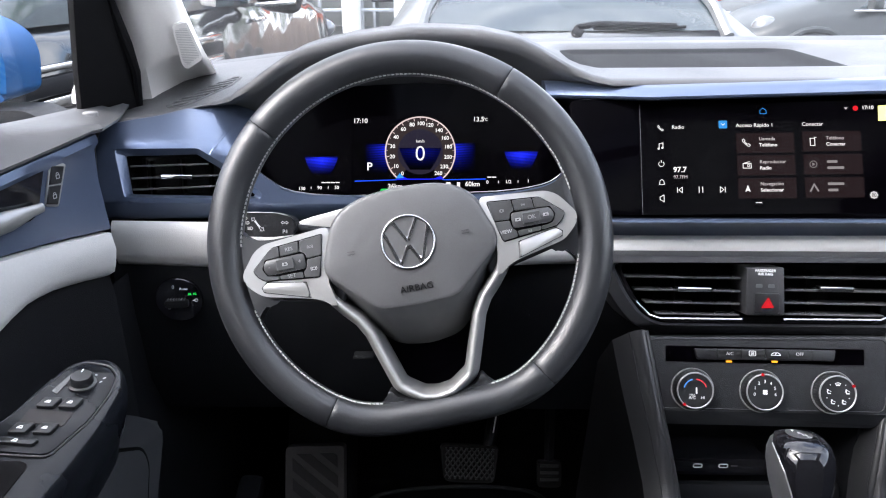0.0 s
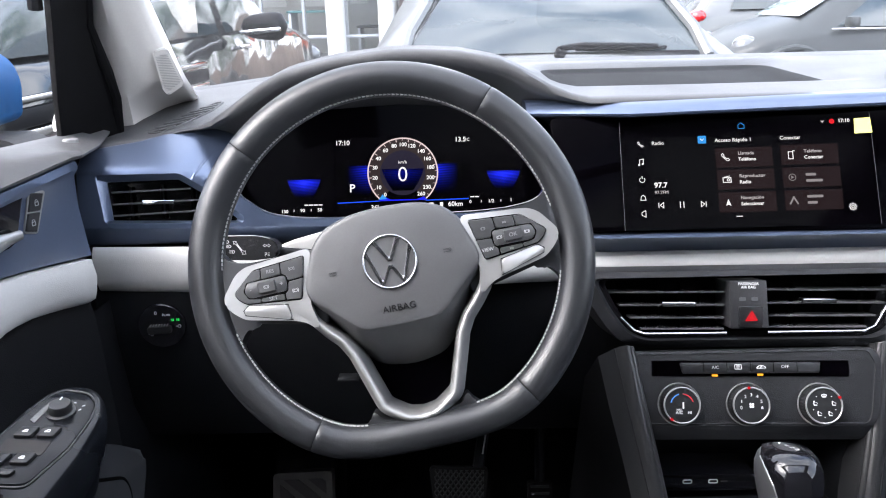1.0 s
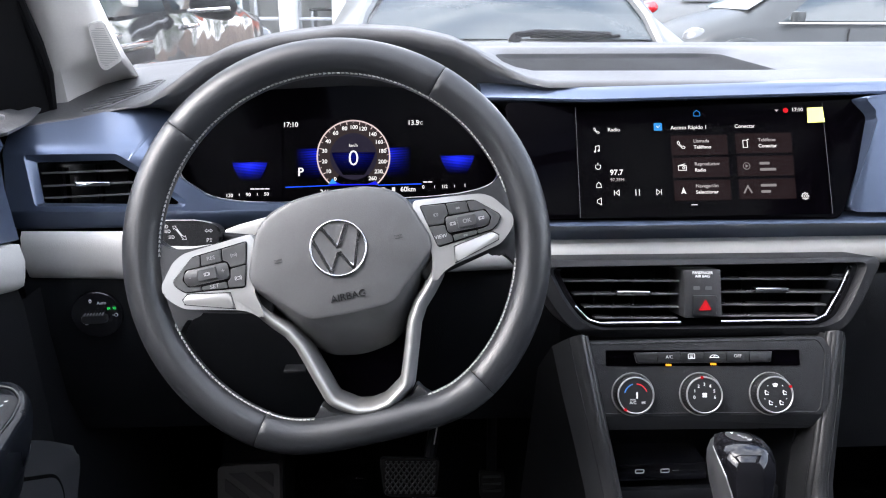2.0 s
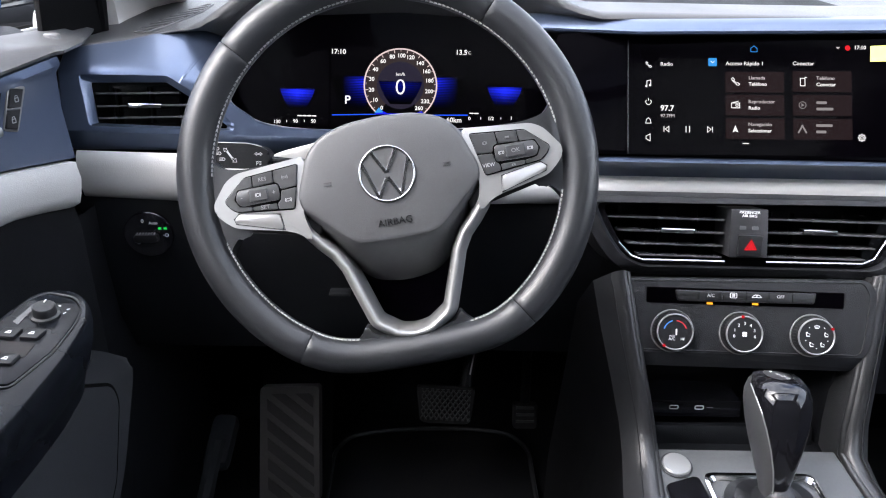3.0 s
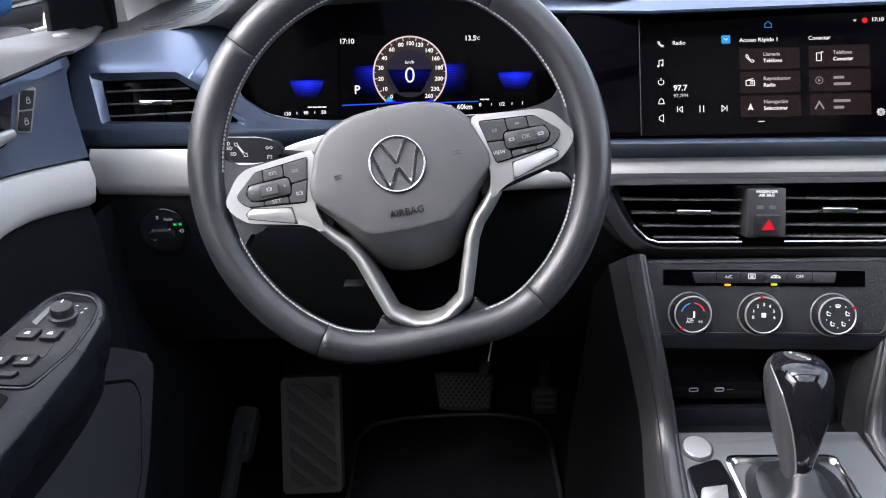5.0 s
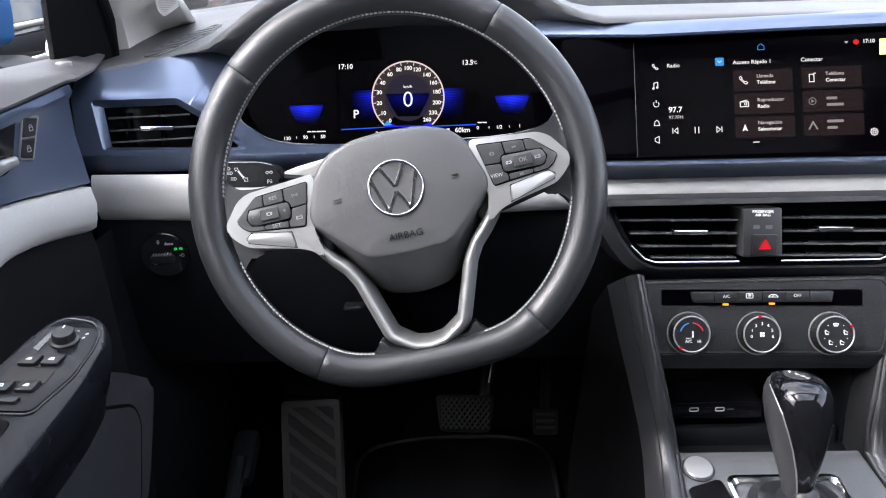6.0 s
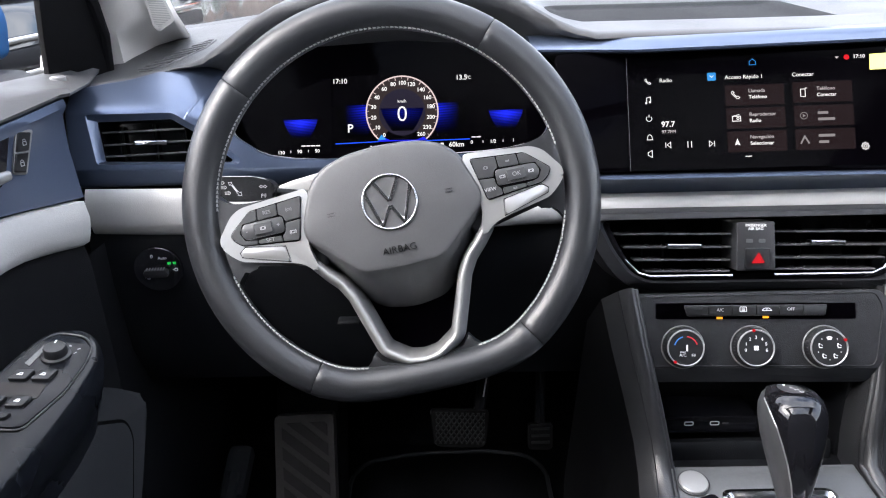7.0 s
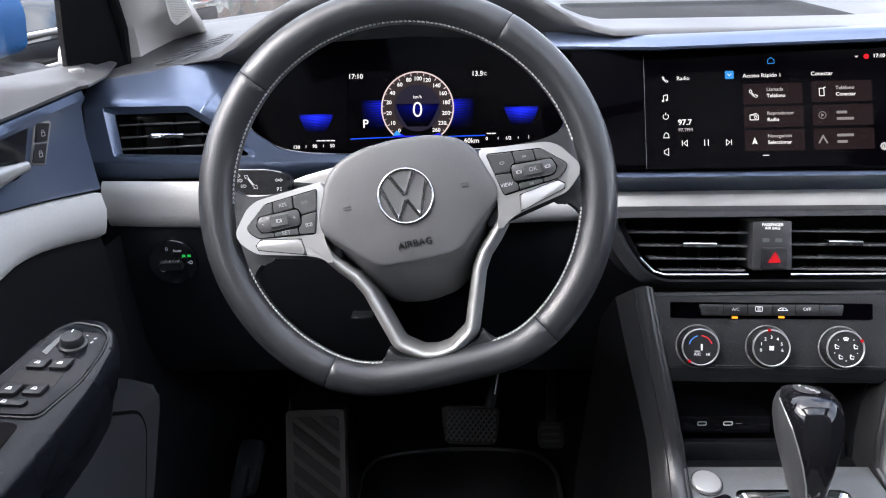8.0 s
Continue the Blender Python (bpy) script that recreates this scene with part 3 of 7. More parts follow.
part("trim_line", bm, SILVER, cluster, "thin chrome line")
bm = B()
tube(bm, [CL @ Vector((x, y, 0.002)) for x, y in CG if y < 0.035 and x > 0.0], 0.0007, 6)
part("trim_line", bm, SILVER, cluster, "thin chrome line")
bm = B()
prism(bm, rounded([(-0.225, -0.045), (-0.209, -0.0262), (-0.193, -0.0367), (-0.179, -0.0462), (-0.165, -0.0512), (-0.137, -0.0555), (-0.094, -0.0572), (0.0, -0.0552), (0.096, -0.0514), (0.131, -0.0477), (0.155, -0.0425), (0.1675, -0.0379), (0.182, -0.0272), (0.20, -0.005), (0.215, -0.012), (0.20, -0.045), (0.17, -0.075), (0.0, -0.080), (-0.17, -0.075)][::-1], 0.003, 3), -0.03, 0.001, CL, 0.001)
part("cluster_surround", bm, BLUE, cluster, "metallic blue lower surround")


def lit(bm, material, parent, name="sign", label=""):
    return part(name, bm, material, parent, label)


def flat(poly, m, h, t=0.0003):
    return prism(B(), poly, h, h + t, m)


display = part("display", flat(rect(0.0005, -0.0015, 0.172, 0.098), CL, 0.0002), PANE, cluster, "lit colour display")
for x0, x1 in ((-0.155, -0.088), (0.088, 0.158)):
    s = -1 if x0 < 0 else 1
    part("side_display", flat(rounded([(x0, -0.05), (x1, -0.05), (x1, 0.045 if s < 0 else 0.047), (x0 + 0.008, 0.025)] if s < 0 else [(x0, -0.05), (x1, -0.05), (x1 - 0.006, 0.025), (x0, 0.047)], 0.006, 3), CL, 0.0002), PANE, cluster)
G = (0.0, 0.001)  # gauge centre


def arc(bm, c, r0, r1, a0, a1, m, h, n=48, t=0.0003):
    pts = [(c[0] + r1 * math.cos(radians(a0 + (a1 - a0) * i / n)), c[1] + r1 * math.sin(radians(a0 + (a1 - a0) * i / n))) for i in range(n + 1)]
    pts += [(c[0] + r0 * math.cos(radians(a1 + (a0 - a1) * i / n)), c[1] + r0 * math.sin(radians(a1 + (a0 - a1) * i / n))) for i in range(n + 1)]
    return prism(bm, pts, h, h + t, m)


DISK = glow("gauge_disc", (0.02, 0.017, 0.03), 1.0)
BAND = glow("gauge_band", (0.034, 0.025, 0.025), 1.0)
lit(arc(B(), G, 0.029, 0.0435, -52, 232, CL, 0.0006), BAND, display, "scale_band")
lit(arc(B(), G, 0.0438, 0.0455, -52, 232, CL, 0.0008), PINK, display, "scale_ring")
lit(flat([(G[0] + 0.029 * math.cos(a * math.pi / 24), G[1] + 0.029 * math.sin(a * math.pi / 24)) for a in range(48)], CL, 0.0007), DISK, display, "disc")
bm = B()
for k in range(27):
    a = radians(232 - k * 284 / 26)
    c, s = math.cos(a), math.sin(a)
    w = 0.0005 if k % 2 == 0 else 0.0003
    l = 0.040 if k % 2 == 0 else 0.0415
    prism(bm, [(G[0] + l * c - w * s, G[1] + l * s + w * c), (G[0] + l * c + w * s, G[1] + l * s - w * c), (G[0] + 0.0434 * c + w * s, G[1] + 0.0434 * s - w * c), (G[0] + 0.0434 * c - w * s, G[1] + 0.0434 * s + w * c)], 0.0009, 0.0011, CL)
lit(bm, PINK, display, "scale_marks")
for k, n in enumerate(("0", "10", "20", "30", "40", "60", "80", "100", "120", "140", "160", "180", "200", "230", "260")):
    a = radians(lerp_table(((0, 231), (1, 211), (2, 190), (3, 169), (4, 149), (5, 127), (6, 107), (7, 89), (8, 71), (9, 49), (10, 29), (11, 10), (12, -11), (13, -32), (14, -50)), k))
    lit(writing(n, 0.0068, CL, G[0] + 0.0362 * math.cos(a), G[1] + 0.0362 * math.sin(a), 0.0012, bold=0.015), WHITE, display, "number")
lit(writing("0", 0.0275, CL, 0.0, -0.002, 0.0012, bold=-0.008), WHITE, display, "speed")
lit(writing("km/h", 0.0055, CL, 0.0, 0.0145, 0.0012), WHITE, display, "unit")
lit(writing("17:10", 0.0085, CL, -0.077, 0.0405, 0.0012, bold=0.012), WHITE, display, "clock")
lit(writing("13.5", 0.0085, CL, 0.0745, 0.0425, 0.0012, bold=0.012), WHITE, display, "temperature")
lit(writing("°C", 0.0055, CL, 0.0835, 0.0422, 0.0012), WHITE, display, "temperature_unit")
lit(writing("P", 0.0145, CL, -0.065, -0.0185, 0.0014, bold=0.012), WHITE, display, "gear_letter")
lit(writing("36km", 0.0085, CL, -0.032, -0.0435, 0.0014, bold=0.012), WHITE, display, "trip")
lit(writing("60km", 0.0085, CL, 0.067, -0.0405, 0.0014, bold=0.012), WHITE, display, "range")
bm = B()
prism(bm, rounded(rect(0.036, -0.041, 0.006, 0.006), 0.001, 2), 0.0012, 0.0014, CL)
prism(bm, rect(0.049, -0.041, 0.004, 0.006), 0.0012, 0.0014, CL)
lit(bm, WHITE, display, "range_symbol")
lit(flat([(-0.084, -0.0375), (-0.03, -0.0355), (-0.028, -0.0345), (-0.084, -0.0362)], CL, 0.0011), LINEB, display, "line")
lit(flat([(0.084, -0.0345), (0.03, -0.0355), (0.028, -0.0345), (0.084, -0.0332)], CL, 0.0011), LINEB, display, "line")
lit(flat([(-0.031, -0.0352), (-0.0255, -0.0285), (-0.016, -0.0335), (0.017, -0.0335), (0.0265, -0.0300), (0.031, -0.0345)], CL, 0.0013), DBLUE, display, "gauge_foot")
lit(flat([(-0.0315, -0.0335), (-0.0262, -0.0265), (-0.0205, -0.0325)], CL, 0.00135), SKYB, display, "needle")


def fan_light(name, cx, top, wide, deep, focus, power):
    """Blue light of a display segment: strongest at its focus, fading outwards and downwards through fine lines."""
    m = glow(name, (0.012, 0.022, 0.75), power)
    nt = m.node_tree
    b = nt.nodes["Principled BSDF"]

    def math_node(op, a, c=None, clamp=False):
        n = nt.nodes.new("ShaderNodeMath")
        n.operation, n.use_clamp = op, clamp
        for i, v in enumerate((a, c)):
            if v is None:
                continue
            if isinstance(v, (int, float)):
                n.inputs[i].default_value = v
            else:
                nt.links.new(v, n.inputs[i])
        return n.outputs[0]
    tc = nt.nodes.new("ShaderNodeTexCoord")
    sp = nt.nodes.new("ShaderNodeSeparateXYZ")
    nt.links.new(tc.outputs["Object"], sp.inputs[0])
    o = CL @ Vector((cx, top, 0))
    u = math_node("DIVIDE", math_node("SUBTRACT", sp.outputs["X"], o.x), wide)
    v = math_node("DIVIDE", math_node("SUBTRACT", o.z, sp.outputs["Z"]), deep * math.cos(radians(21)))
    side = math_node("SUBTRACT", 1.0, math_node("MULTIPLY", math_node("ABSOLUTE", math_node("SUBTRACT", u, focus)), 1.35), True)
    down = math_node("POWER", math_node("SUBTRACT", 1.0, v, True), 2.2)
    edge = math_node("MULTIPLY", v, 7.0, True)
    lines = math_node("ADD", 0.62, math_node("MULTIPLY", math_node("SINE", math_node("ADD", math_node("MULTIPLY", v, 80.0), math_node("MULTIPLY", u, 7.0))), 0.38))
    total = math_node("MULTIPLY", math_node("MULTIPLY", math_node("POWER", side, 1.4), down), math_node("MULTIPLY", math_node("ADD", 0.25, math_node("MULTIPLY", edge, 0.75)), lines))
    nt.links.new(math_node("MULTIPLY", total, power * 0.42), b.inputs["Emission Strength"])
    return m


def fan(cx, top, wide, deep, focus, h, name, power=1.5):
    pts = [(cx - wide / 2, top), (cx + wide / 2, top), (cx + wide * 0.45, top - deep * 0.3), (cx + wide * 0.36, top - deep * 0.65), (cx + wide * 0.24, top - deep), (cx - wide * 0.24, top - deep), (cx - wide * 0.36, top - deep * 0.65), (cx - wide * 0.45, top - deep * 0.3)]
    lit(flat(pts, CL, h, 0.0002), fan_light(name + "_light", cx, top, wide, deep, focus, power), display, name)


fan(-0.058, 0.011, 0.056, 0.040, 0.5, 0.0004, "blue_fan", 1.2)
fan(0.058, 0.012, 0.056, 0.040, -0.5, 0.0004, "blue_fan", 1.2)
fan(0.0, 0.006, 0.054, 0.028, 0.0, 0.0011, "blue_fan", 0.2)
fan(-0.127, -0.0055, 0.043, 0.024, 0.0, 0.0006, "gauge_fan", 1.5)
fan(0.129, 0.0015, 0.043, 0.024, 0.0, 0.0006, "gauge_fan", 1.5)
for x, y, s in ((-0.152, -0.0465, "130"), (-0.129, -0.0455, "90"), (-0.107, -0.045, "50"), (0.083, -0.038, "0"), (0.1095, -0.0375, "1/2"), (0.135, -0.0365, "1")):
    lit(writing(s, 0.006, CL, x + (0.003 if x > 0 else 0), y, 0.0008, bold=0.012), WHITE, cluster, "number")
for x, y in ((-0.140, -0.0455), (-0.118, -0.045), (0.1, -0.0375), (0.125, -0.037)):
    lit(flat(rect(x, y, 0.0007, 0.003), CL, 0.0008), WHITE, cluster, "mark")
for k in range(4):
    lit(flat(rect(-0.124 + 0.006 * k, -0.0385, 0.0052, 0.0013), CL, 0.0008), WHITE, cluster, "level_bar")
for k in range(2):
    lit(flat(rect(0.0885 + 0.006 * k, -0.0315, 0.0052, 0.0013), CL, 0.0008), WHITE, cluster, "level_bar")
lit(flat(rounded(rect(-0.045, -0.0495, 0.012, 0.006), 0.002, 3), CL, 0.0013), GREEN, display, "ready_lamp")


# ---- central touchscreen ----
SC = plane(0.3812, 0.868, 1.0494, 27.5, 3, 1.4)
screen = thing("touchscreen", (0.379, 0.868, 0.985), "wide lit touchscreen showing a radio menu in a gloss black surround", "touchscreen")
bm = B()
prism(bm, rounded([(-0.2306, 0.0779), (0.171, 0.0784), (0.1949, 0.074), (0.1988, 0.0546), (0.148, -0.066), (-0.2107, -0.0597), (-0.22, -0.05)], 0.008, 4), -0.02, 0.0, SC, 0.001)
part("surround", bm, SCREENG, screen, "gloss black surround")
glass_face = part("display", flat(rounded(rect(-0.005, 0.005, 0.288, 0.1315), 0.002, 2), SC, 0.0004, 0.001), SCREENG, screen, "dark glass display")
for x in (-0.149, 0.1385):
    part("edge_line", flat(rect(x, 0.005, 0.0005, 0.1315), SC, 0.0015), KEYM, screen)


def on_screen(bm, material=WHITE, name="sign"):
    return part(name, bm, material, glass_face)


def stroke(bm, pts, w, m, h, close=False):
    """A flat line of constant width."""
    k = len(pts)
    for i in range(k if close else k - 1):
        a, b = Vector(pts[i]), Vector(pts[(i + 1) % k])
        d = (b - a).normalized() * (w / 2)
        n = Vector((-d.y, d.x))
        prism(bm, [tuple(q) for q in (a - d - n, b + d - n, b + d + n, a - d + n)], h, h + 0.0002, m)
    return bm


H = 0.0018
DULL = glow("display_dull_grey", (0.26, 0.235, 0.23), 0.95)
on_screen(flat(rect(-0.0825, 0.001, 0.066, 0.096), SC, 0.0016, 0.0002), PANE, "radio_pane")
for cx, rowsy in ((-0.008, (0.0223, -0.0040, -0.0308)), (0.0664, (0.0234, -0.0036, -0.0306))):
    for y in rowsy:
        on_screen(flat(rounded(rect(cx, y, 0.0650, 0.0237), 0.001, 2), SC, 0.0016, 0.0002), TILE, "tile")
for (x, y), a, b in (((-0.0148, 0.0233), "Llamada", "Teléfono"), ((-0.0152, -0.0039), "Reproductor", "Radio"), ((-0.0156, -0.0297), "Navegación", "Seleccionar"),
                     ((0.0600, 0.0233), "Teléfono", "Conectar"), ((0.0597, -0.0044), 0.0115, 0.0185), ((0.0591, -0.0303), 0.0180, 0.0110)):
    if not isinstance(a, str):
        for w, dy in ((a, 0.0038), (b, -0.0034)):
            on_screen(flat(rounded(rect(x + w / 2, y + dy, w, 0.0030), 0.0008, 2), SC, H), DULL, "text_bar")
        continue
    on_screen(writing(a, 0.0056, SC, x, y + 0.0038, H, "LEFT"), GREY, "tile_text")
    on_screen(writing(b, 0.0056, SC, x, y - 0.0034, H, "LEFT", bold=0.012), WHITE, "tile_text")
on_screen(writing("Radio", 0.0062, SC, -0.1129, 0.0423, H, "LEFT"), WHITE, "heading")
on_screen(writing("Acceso Rápido 1", 0.0062, SC, -0.0400, 0.0434, H, "LEFT"), WHITE, "heading")
on_screen(writing("Conectar", 0.0062, SC, 0.0342, 0.0438, H, "LEFT"), WHITE, "heading")
on_screen(writing("17:10", 0.0060, SC, 0.1088, 0.0624, H, bold=0.01), WHITE, "clock")
on_screen(writing("97.7", 0.0088, SC, -0.1129, -0.0084, H, "LEFT", bold=0.02), WHITE, "frequency")
on_screen(writing("97.7FM", 0.0054, SC, -0.1129, -0.0170, H, "LEFT"), GREY, "station")
on_screen(flat(rounded(rect(-0.0546, 0.0449, 0.0095, 0.0092), 0.001, 2), SC, H), SKYB, "list_button")
on_screen(stroke(B(), [(-0.0566, 0.0459), (-0.0546, 0.0439), (-0.0526, 0.0459)], 0.0006, SC, H + 0.0004), WHITE, "chevron")
on_screen(stroke(B(), [(-0.0120, 0.0570), (-0.0120, 0.0610), (-0.0085, 0.0638), (-0.0050, 0.0610), (-0.0050, 0.0570)], 0.0006, SC, H, True), SKYB, "home_symbol")
on_screen(flat([(0.0950 + 0.003 * math.cos(a * math.pi / 8), 0.0619 + 0.003 * math.sin(a * math.pi / 8)) for a in range(16)], SC, H), REDG, "record_lamp")
on_screen(flat([(0.0845, 0.0605), (0.0867, 0.0630), (0.0823, 0.0630)], SC, H), GREY, "signal_symbol")
on_screen(flat(rect(-0.0185, -0.0476, 0.007, 0.0009), SC, H), WHITE, "page_mark")
bm = stroke(B(), [(-0.1090, -0.0348), (-0.1090, -0.0293)], 0.0008, SC, H)
stroke(bm, [(-0.1035, -0.0353), (-0.1075, -0.0320), (-0.1035, -0.0288)], 0.0007, SC, H, True)
on_screen(bm, WHITE, "skip_back")
bm = stroke(B(), [(-0.0845, -0.0353), (-0.0845, -0.0288)], 0.0009, SC, H)
stroke(bm, [(-0.0805, -0.0353), (-0.0805, -0.0288)], 0.0009, SC, H)
on_screen(bm, WHITE, "pause")
bm = stroke(B(), [(-0.0552, -0.0348), (-0.0552, -0.0293)], 0.0008, SC, H)
stroke(bm, [(-0.0607, -0.0353), (-0.0567, -0.0320), (-0.0607, -0.0288)], 0.0007, SC, H, True)
on_screen(bm, WHITE, "skip_on")
# the column of symbols down the side
HANDSET = [(-0.0040, 0.0030), (-0.0028, 0.0040), (-0.0014, 0.0022), (-0.0020, 0.0010), (0.0008, -0.0018), (0.0022, -0.0014), (0.0040, -0.0028), (0.0030, -0.0040), (0.0012, -0.0038), (-0.0036, 0.0010)]
bm = stroke(B(), [(-0.1257 + 0.8 * x, 0.0417 + 0.8 * y) for x, y in HANDSET], 0.0006, SC, H, True)
on_screen(bm, WHITE, "phone_symbol")
bm = stroke(B(), [(-0.1280, 0.0169), (-0.1280, 0.0229), (-0.1237, 0.0239), (-0.1237, 0.0179)], 0.0008, SC, H)
for x, y in ((-0.1287, 0.0169), (-0.1244, 0.0179)):
    prism(bm, [(x + 0.0013 * math.cos(a * math.pi / 4), y + 0.0013 * math.sin(a * math.pi / 4)) for a in range(8)], H, H + 0.0003, SC)
on_screen(bm, WHITE, "note_symbol")
bm = arc(B(), (-0.1262, -0.0012), 0.0027, 0.0034, -230, 50, SC, H, 20)
prism(bm, rect(-0.1262, 0.0018, 0.0008, 0.003), H, H + 0.0003, SC)
on_screen(bm, WHITE, "power_symbol")
on_screen(stroke(B(), [(-0.1293, -0.0255), (-0.1283, -0.0210), (-0.1263, -0.0195), (-0.1243, -0.0210), (-0.1233, -0.0255)], 0.0007, SC, H, True), WHITE, "bell_symbol")
on_screen(stroke(B(), [(-0.1289, -0.0402), (-0.1289, -0.0432), (-0.1244, -0.0457), (-0.1244, -0.0377)], 0.0007, SC, H, True), WHITE, "speaker_symbol")
bm = arc(B(), (0.1089, -0.0399), 0.0012, 0.0018, 0, 360, SC, H, 16)
GEAR = [(r_, 2 * math.pi * (k + o_) / 8) for k in range(8) for r_, o_ in ((0.0030, -0.30), (0.0041, -0.18), (0.0041, 0.18), (0.0030, 0.30))]
stroke(bm, [(0.1089 + r_ * math.cos(a), -0.0399 + r_ * math.sin(a)) for r_, a in GEAR], 0.0006, SC, H, True)
on_screen(bm, WHITE, "gear_symbol")
for cx, y, kind_ in ((-0.0290, 0.0230, 0), (-0.0294, -0.0042, 1), (-0.0298, -0.0315, 2), (0.0450, 0.0235, 3), (0.0445, -0.0035, 4), (0.0440, -0.0310, 5)):
    bm = B()
    if kind_ == 0:
        stroke(bm, [(cx + 1.1 * px, y + 1.1 * py) for px, py in HANDSET], 0.0007, SC, H, True)
    elif kind_ == 1:
        stroke(bm, [(cx - 0.0045, y - 0.003), (cx + 0.0045, y - 0.003), (cx + 0.0045, y + 0.0025), (cx - 0.0045, y + 0.0025)], 0.0008, SC, H, True)
        arc(bm, (cx + 0.0015, y), 0.001, 0.0017, 0, 360, SC, H, 12)
        stroke(bm, [(cx - 0.003, y + 0.003), (cx + 0.003, y + 0.0045)], 0.0007, SC, H)
    elif kind_ == 2:
        prism(bm, [(cx - 0.003, y - 0.0035), (cx, y - 0.002), (cx + 0.003, y - 0.0035), (cx, y + 0.0045)], H, H + 0.0003, SC)
    elif kind_ == 3:
        stroke(bm, [(cx - 0.0025, y - 0.005), (cx + 0.0025, y - 0.005), (cx + 0.0025, y + 0.0035), (cx - 0.0025, y + 0.0035)], 0.0008, SC, H, True)
        prism(bm, rect(cx + 0.0035, y + 0.0045, 0.0025, 0.0008), H, H + 0.0003, SC)
    elif kind_ == 4:
        arc(bm, (cx, y), 0.0035, 0.0042, 0, 360, SC, H, 20)
        prism(bm, [(cx - 0.0012, y - 0.002), (cx + 0.002, y), (cx - 0.0012, y + 0.002)], H, H + 0.0003, SC)
    else:
        stroke(bm, [(cx - 0.0042, y - 0.0035), (cx, y + 0.004), (cx + 0.0042, y - 0.0035)], 0.0018, SC, H)
    on_screen(bm, DULL if kind_ > 3 else WHITE, "tile_symbol")
# pale yellow paper note stuck on the glass
NOTE = mat("yellow_note_paper", (0.62, 0.6, 0.14), 0.7, vary=0.04)
bm = B()
prism(bm, [(0.1192, 0.0462), (0.1390, 0.0468), (0.1378, 0.0648), (0.1200, 0.0640)], 0.0022, 0.0032, SC)
part("sticky_note", bm, NOTE, None, "small yellow sticky note on the touchscreen glass", category="sticky note")


# ---- steering wheel ----
SW0 = plane(-0.025, 0.671, 1.020, 21)
SW = SW0 @ pose(0, 0, 0, 0, 0, 11)
wheel = thing("steering_wheel", (-0.025, 0.70, 0.86), "black leather steering wheel with satin silver spokes, turned slightly", "steering wheel")
RIM_R, FLAT = 0.1716, -0.1592


def rim_at(a):
    """Middle of the rim and its outward direction at an angle from the top, in the wheel's plane."""
    def p(b):
        u, v = RIM_R * math.sin(b), RIM_R * math.cos(b)
        return Vector((u, math.log(math.exp(140 * v) + math.exp(140 * FLAT)) / 140))
    t = (p(a + 0.004) - p(a - 0.004)).normalized()
    return p(a), Vector((-t.y, t.x))


def rim_half(a):
    return 0.0166 - 0.0010 * smooth01(0.78, 0.97, -math.cos(a))


def rim_piece(d0, d1):
    bm = B()
    n = max(12, int((d1 - d0) / 2.2))
    steps = [(d0, 0.98), (d0 + 0.15, 1.0)] + [(d0 + (d1 - d0) * i / n, 1.0) for i in range(1, n)] + [(d1 - 0.15, 1.0), (d1, 0.98)]
    rows = []
    for d, k in steps:
        a = radians(d)
        c, o = rim_at(a)
        w = rim_half(a) * k
        row = []
        for j in range(28):
            q = 2 * math.pi * j / 28
            x = c + o * (w * math.cos(q))
            row.append(SW @ Vector((x.x, x.y, 0.0165 * k * math.sin(q))))
        rows.append(row)
    grid(bm, rows, close_v=True, cap=True)
    return part("rim_leather", bm, LEATHER, wheel, sharp=70)


for d0, d1 in ((-41.6, 41.6), (41.8, 144.9), (145.1, 214.9), (215.1, 318.2)):
    rim_piece(d0, d1)
core_bm = B()
grid(core_bm, [[SW @ Vector((*(rim_at(radians(3 * i))[0] + rim_at(radians(3 * i))[1] * (0.0148 * math.cos(j * math.pi / 6))), 0.0146 * math.sin(j * math.pi / 6))) for j in range(12)] for i in range(120)], close_u=True, close_v=True)
part("rim_core", core_bm, BLACK, wheel, sharp=70)

# stitches along the inside of the rim
rng = random.Random(4)
st = B()
d = -162.0
while d < 162.0:
    a = radians(d)
    skip = 82 < abs(d) < 104
    if not skip:
        c, o = rim_at(a)
        w = rim_half(a)
        t = Vector((o.y, -o.x))
        for s in (-1, 1):
            q = radians(180 - 17 + s * 3.6)
            base = c + o * (w * 1.012 * math.cos(q))
            q2 = radians(180 - 17 + s * 0.2)
            base2 = c + o * (w * 1.012 * math.cos(q2)) + t * (0.0028 * (1 + 0.2 * (rng.random() - 0.5)))
            p0 = SW @ Vector((base.x, base.y, 0.0165 * 1.02 * math.sin(q)))
            p1 = SW @ Vector((base2.x, base2.y, 0.0165 * 1.03 * math.sin(q2)))
            tube(st, [p0, p0.lerp(p1, 0.5) + (SW.to_3x3() @ Vector((0, 0, 0.0002))), p1], 0.00042, 5)
    d += 1.45
part("stitching", st, THREAD, wheel, "pale grey double stitching", kind="stuff")

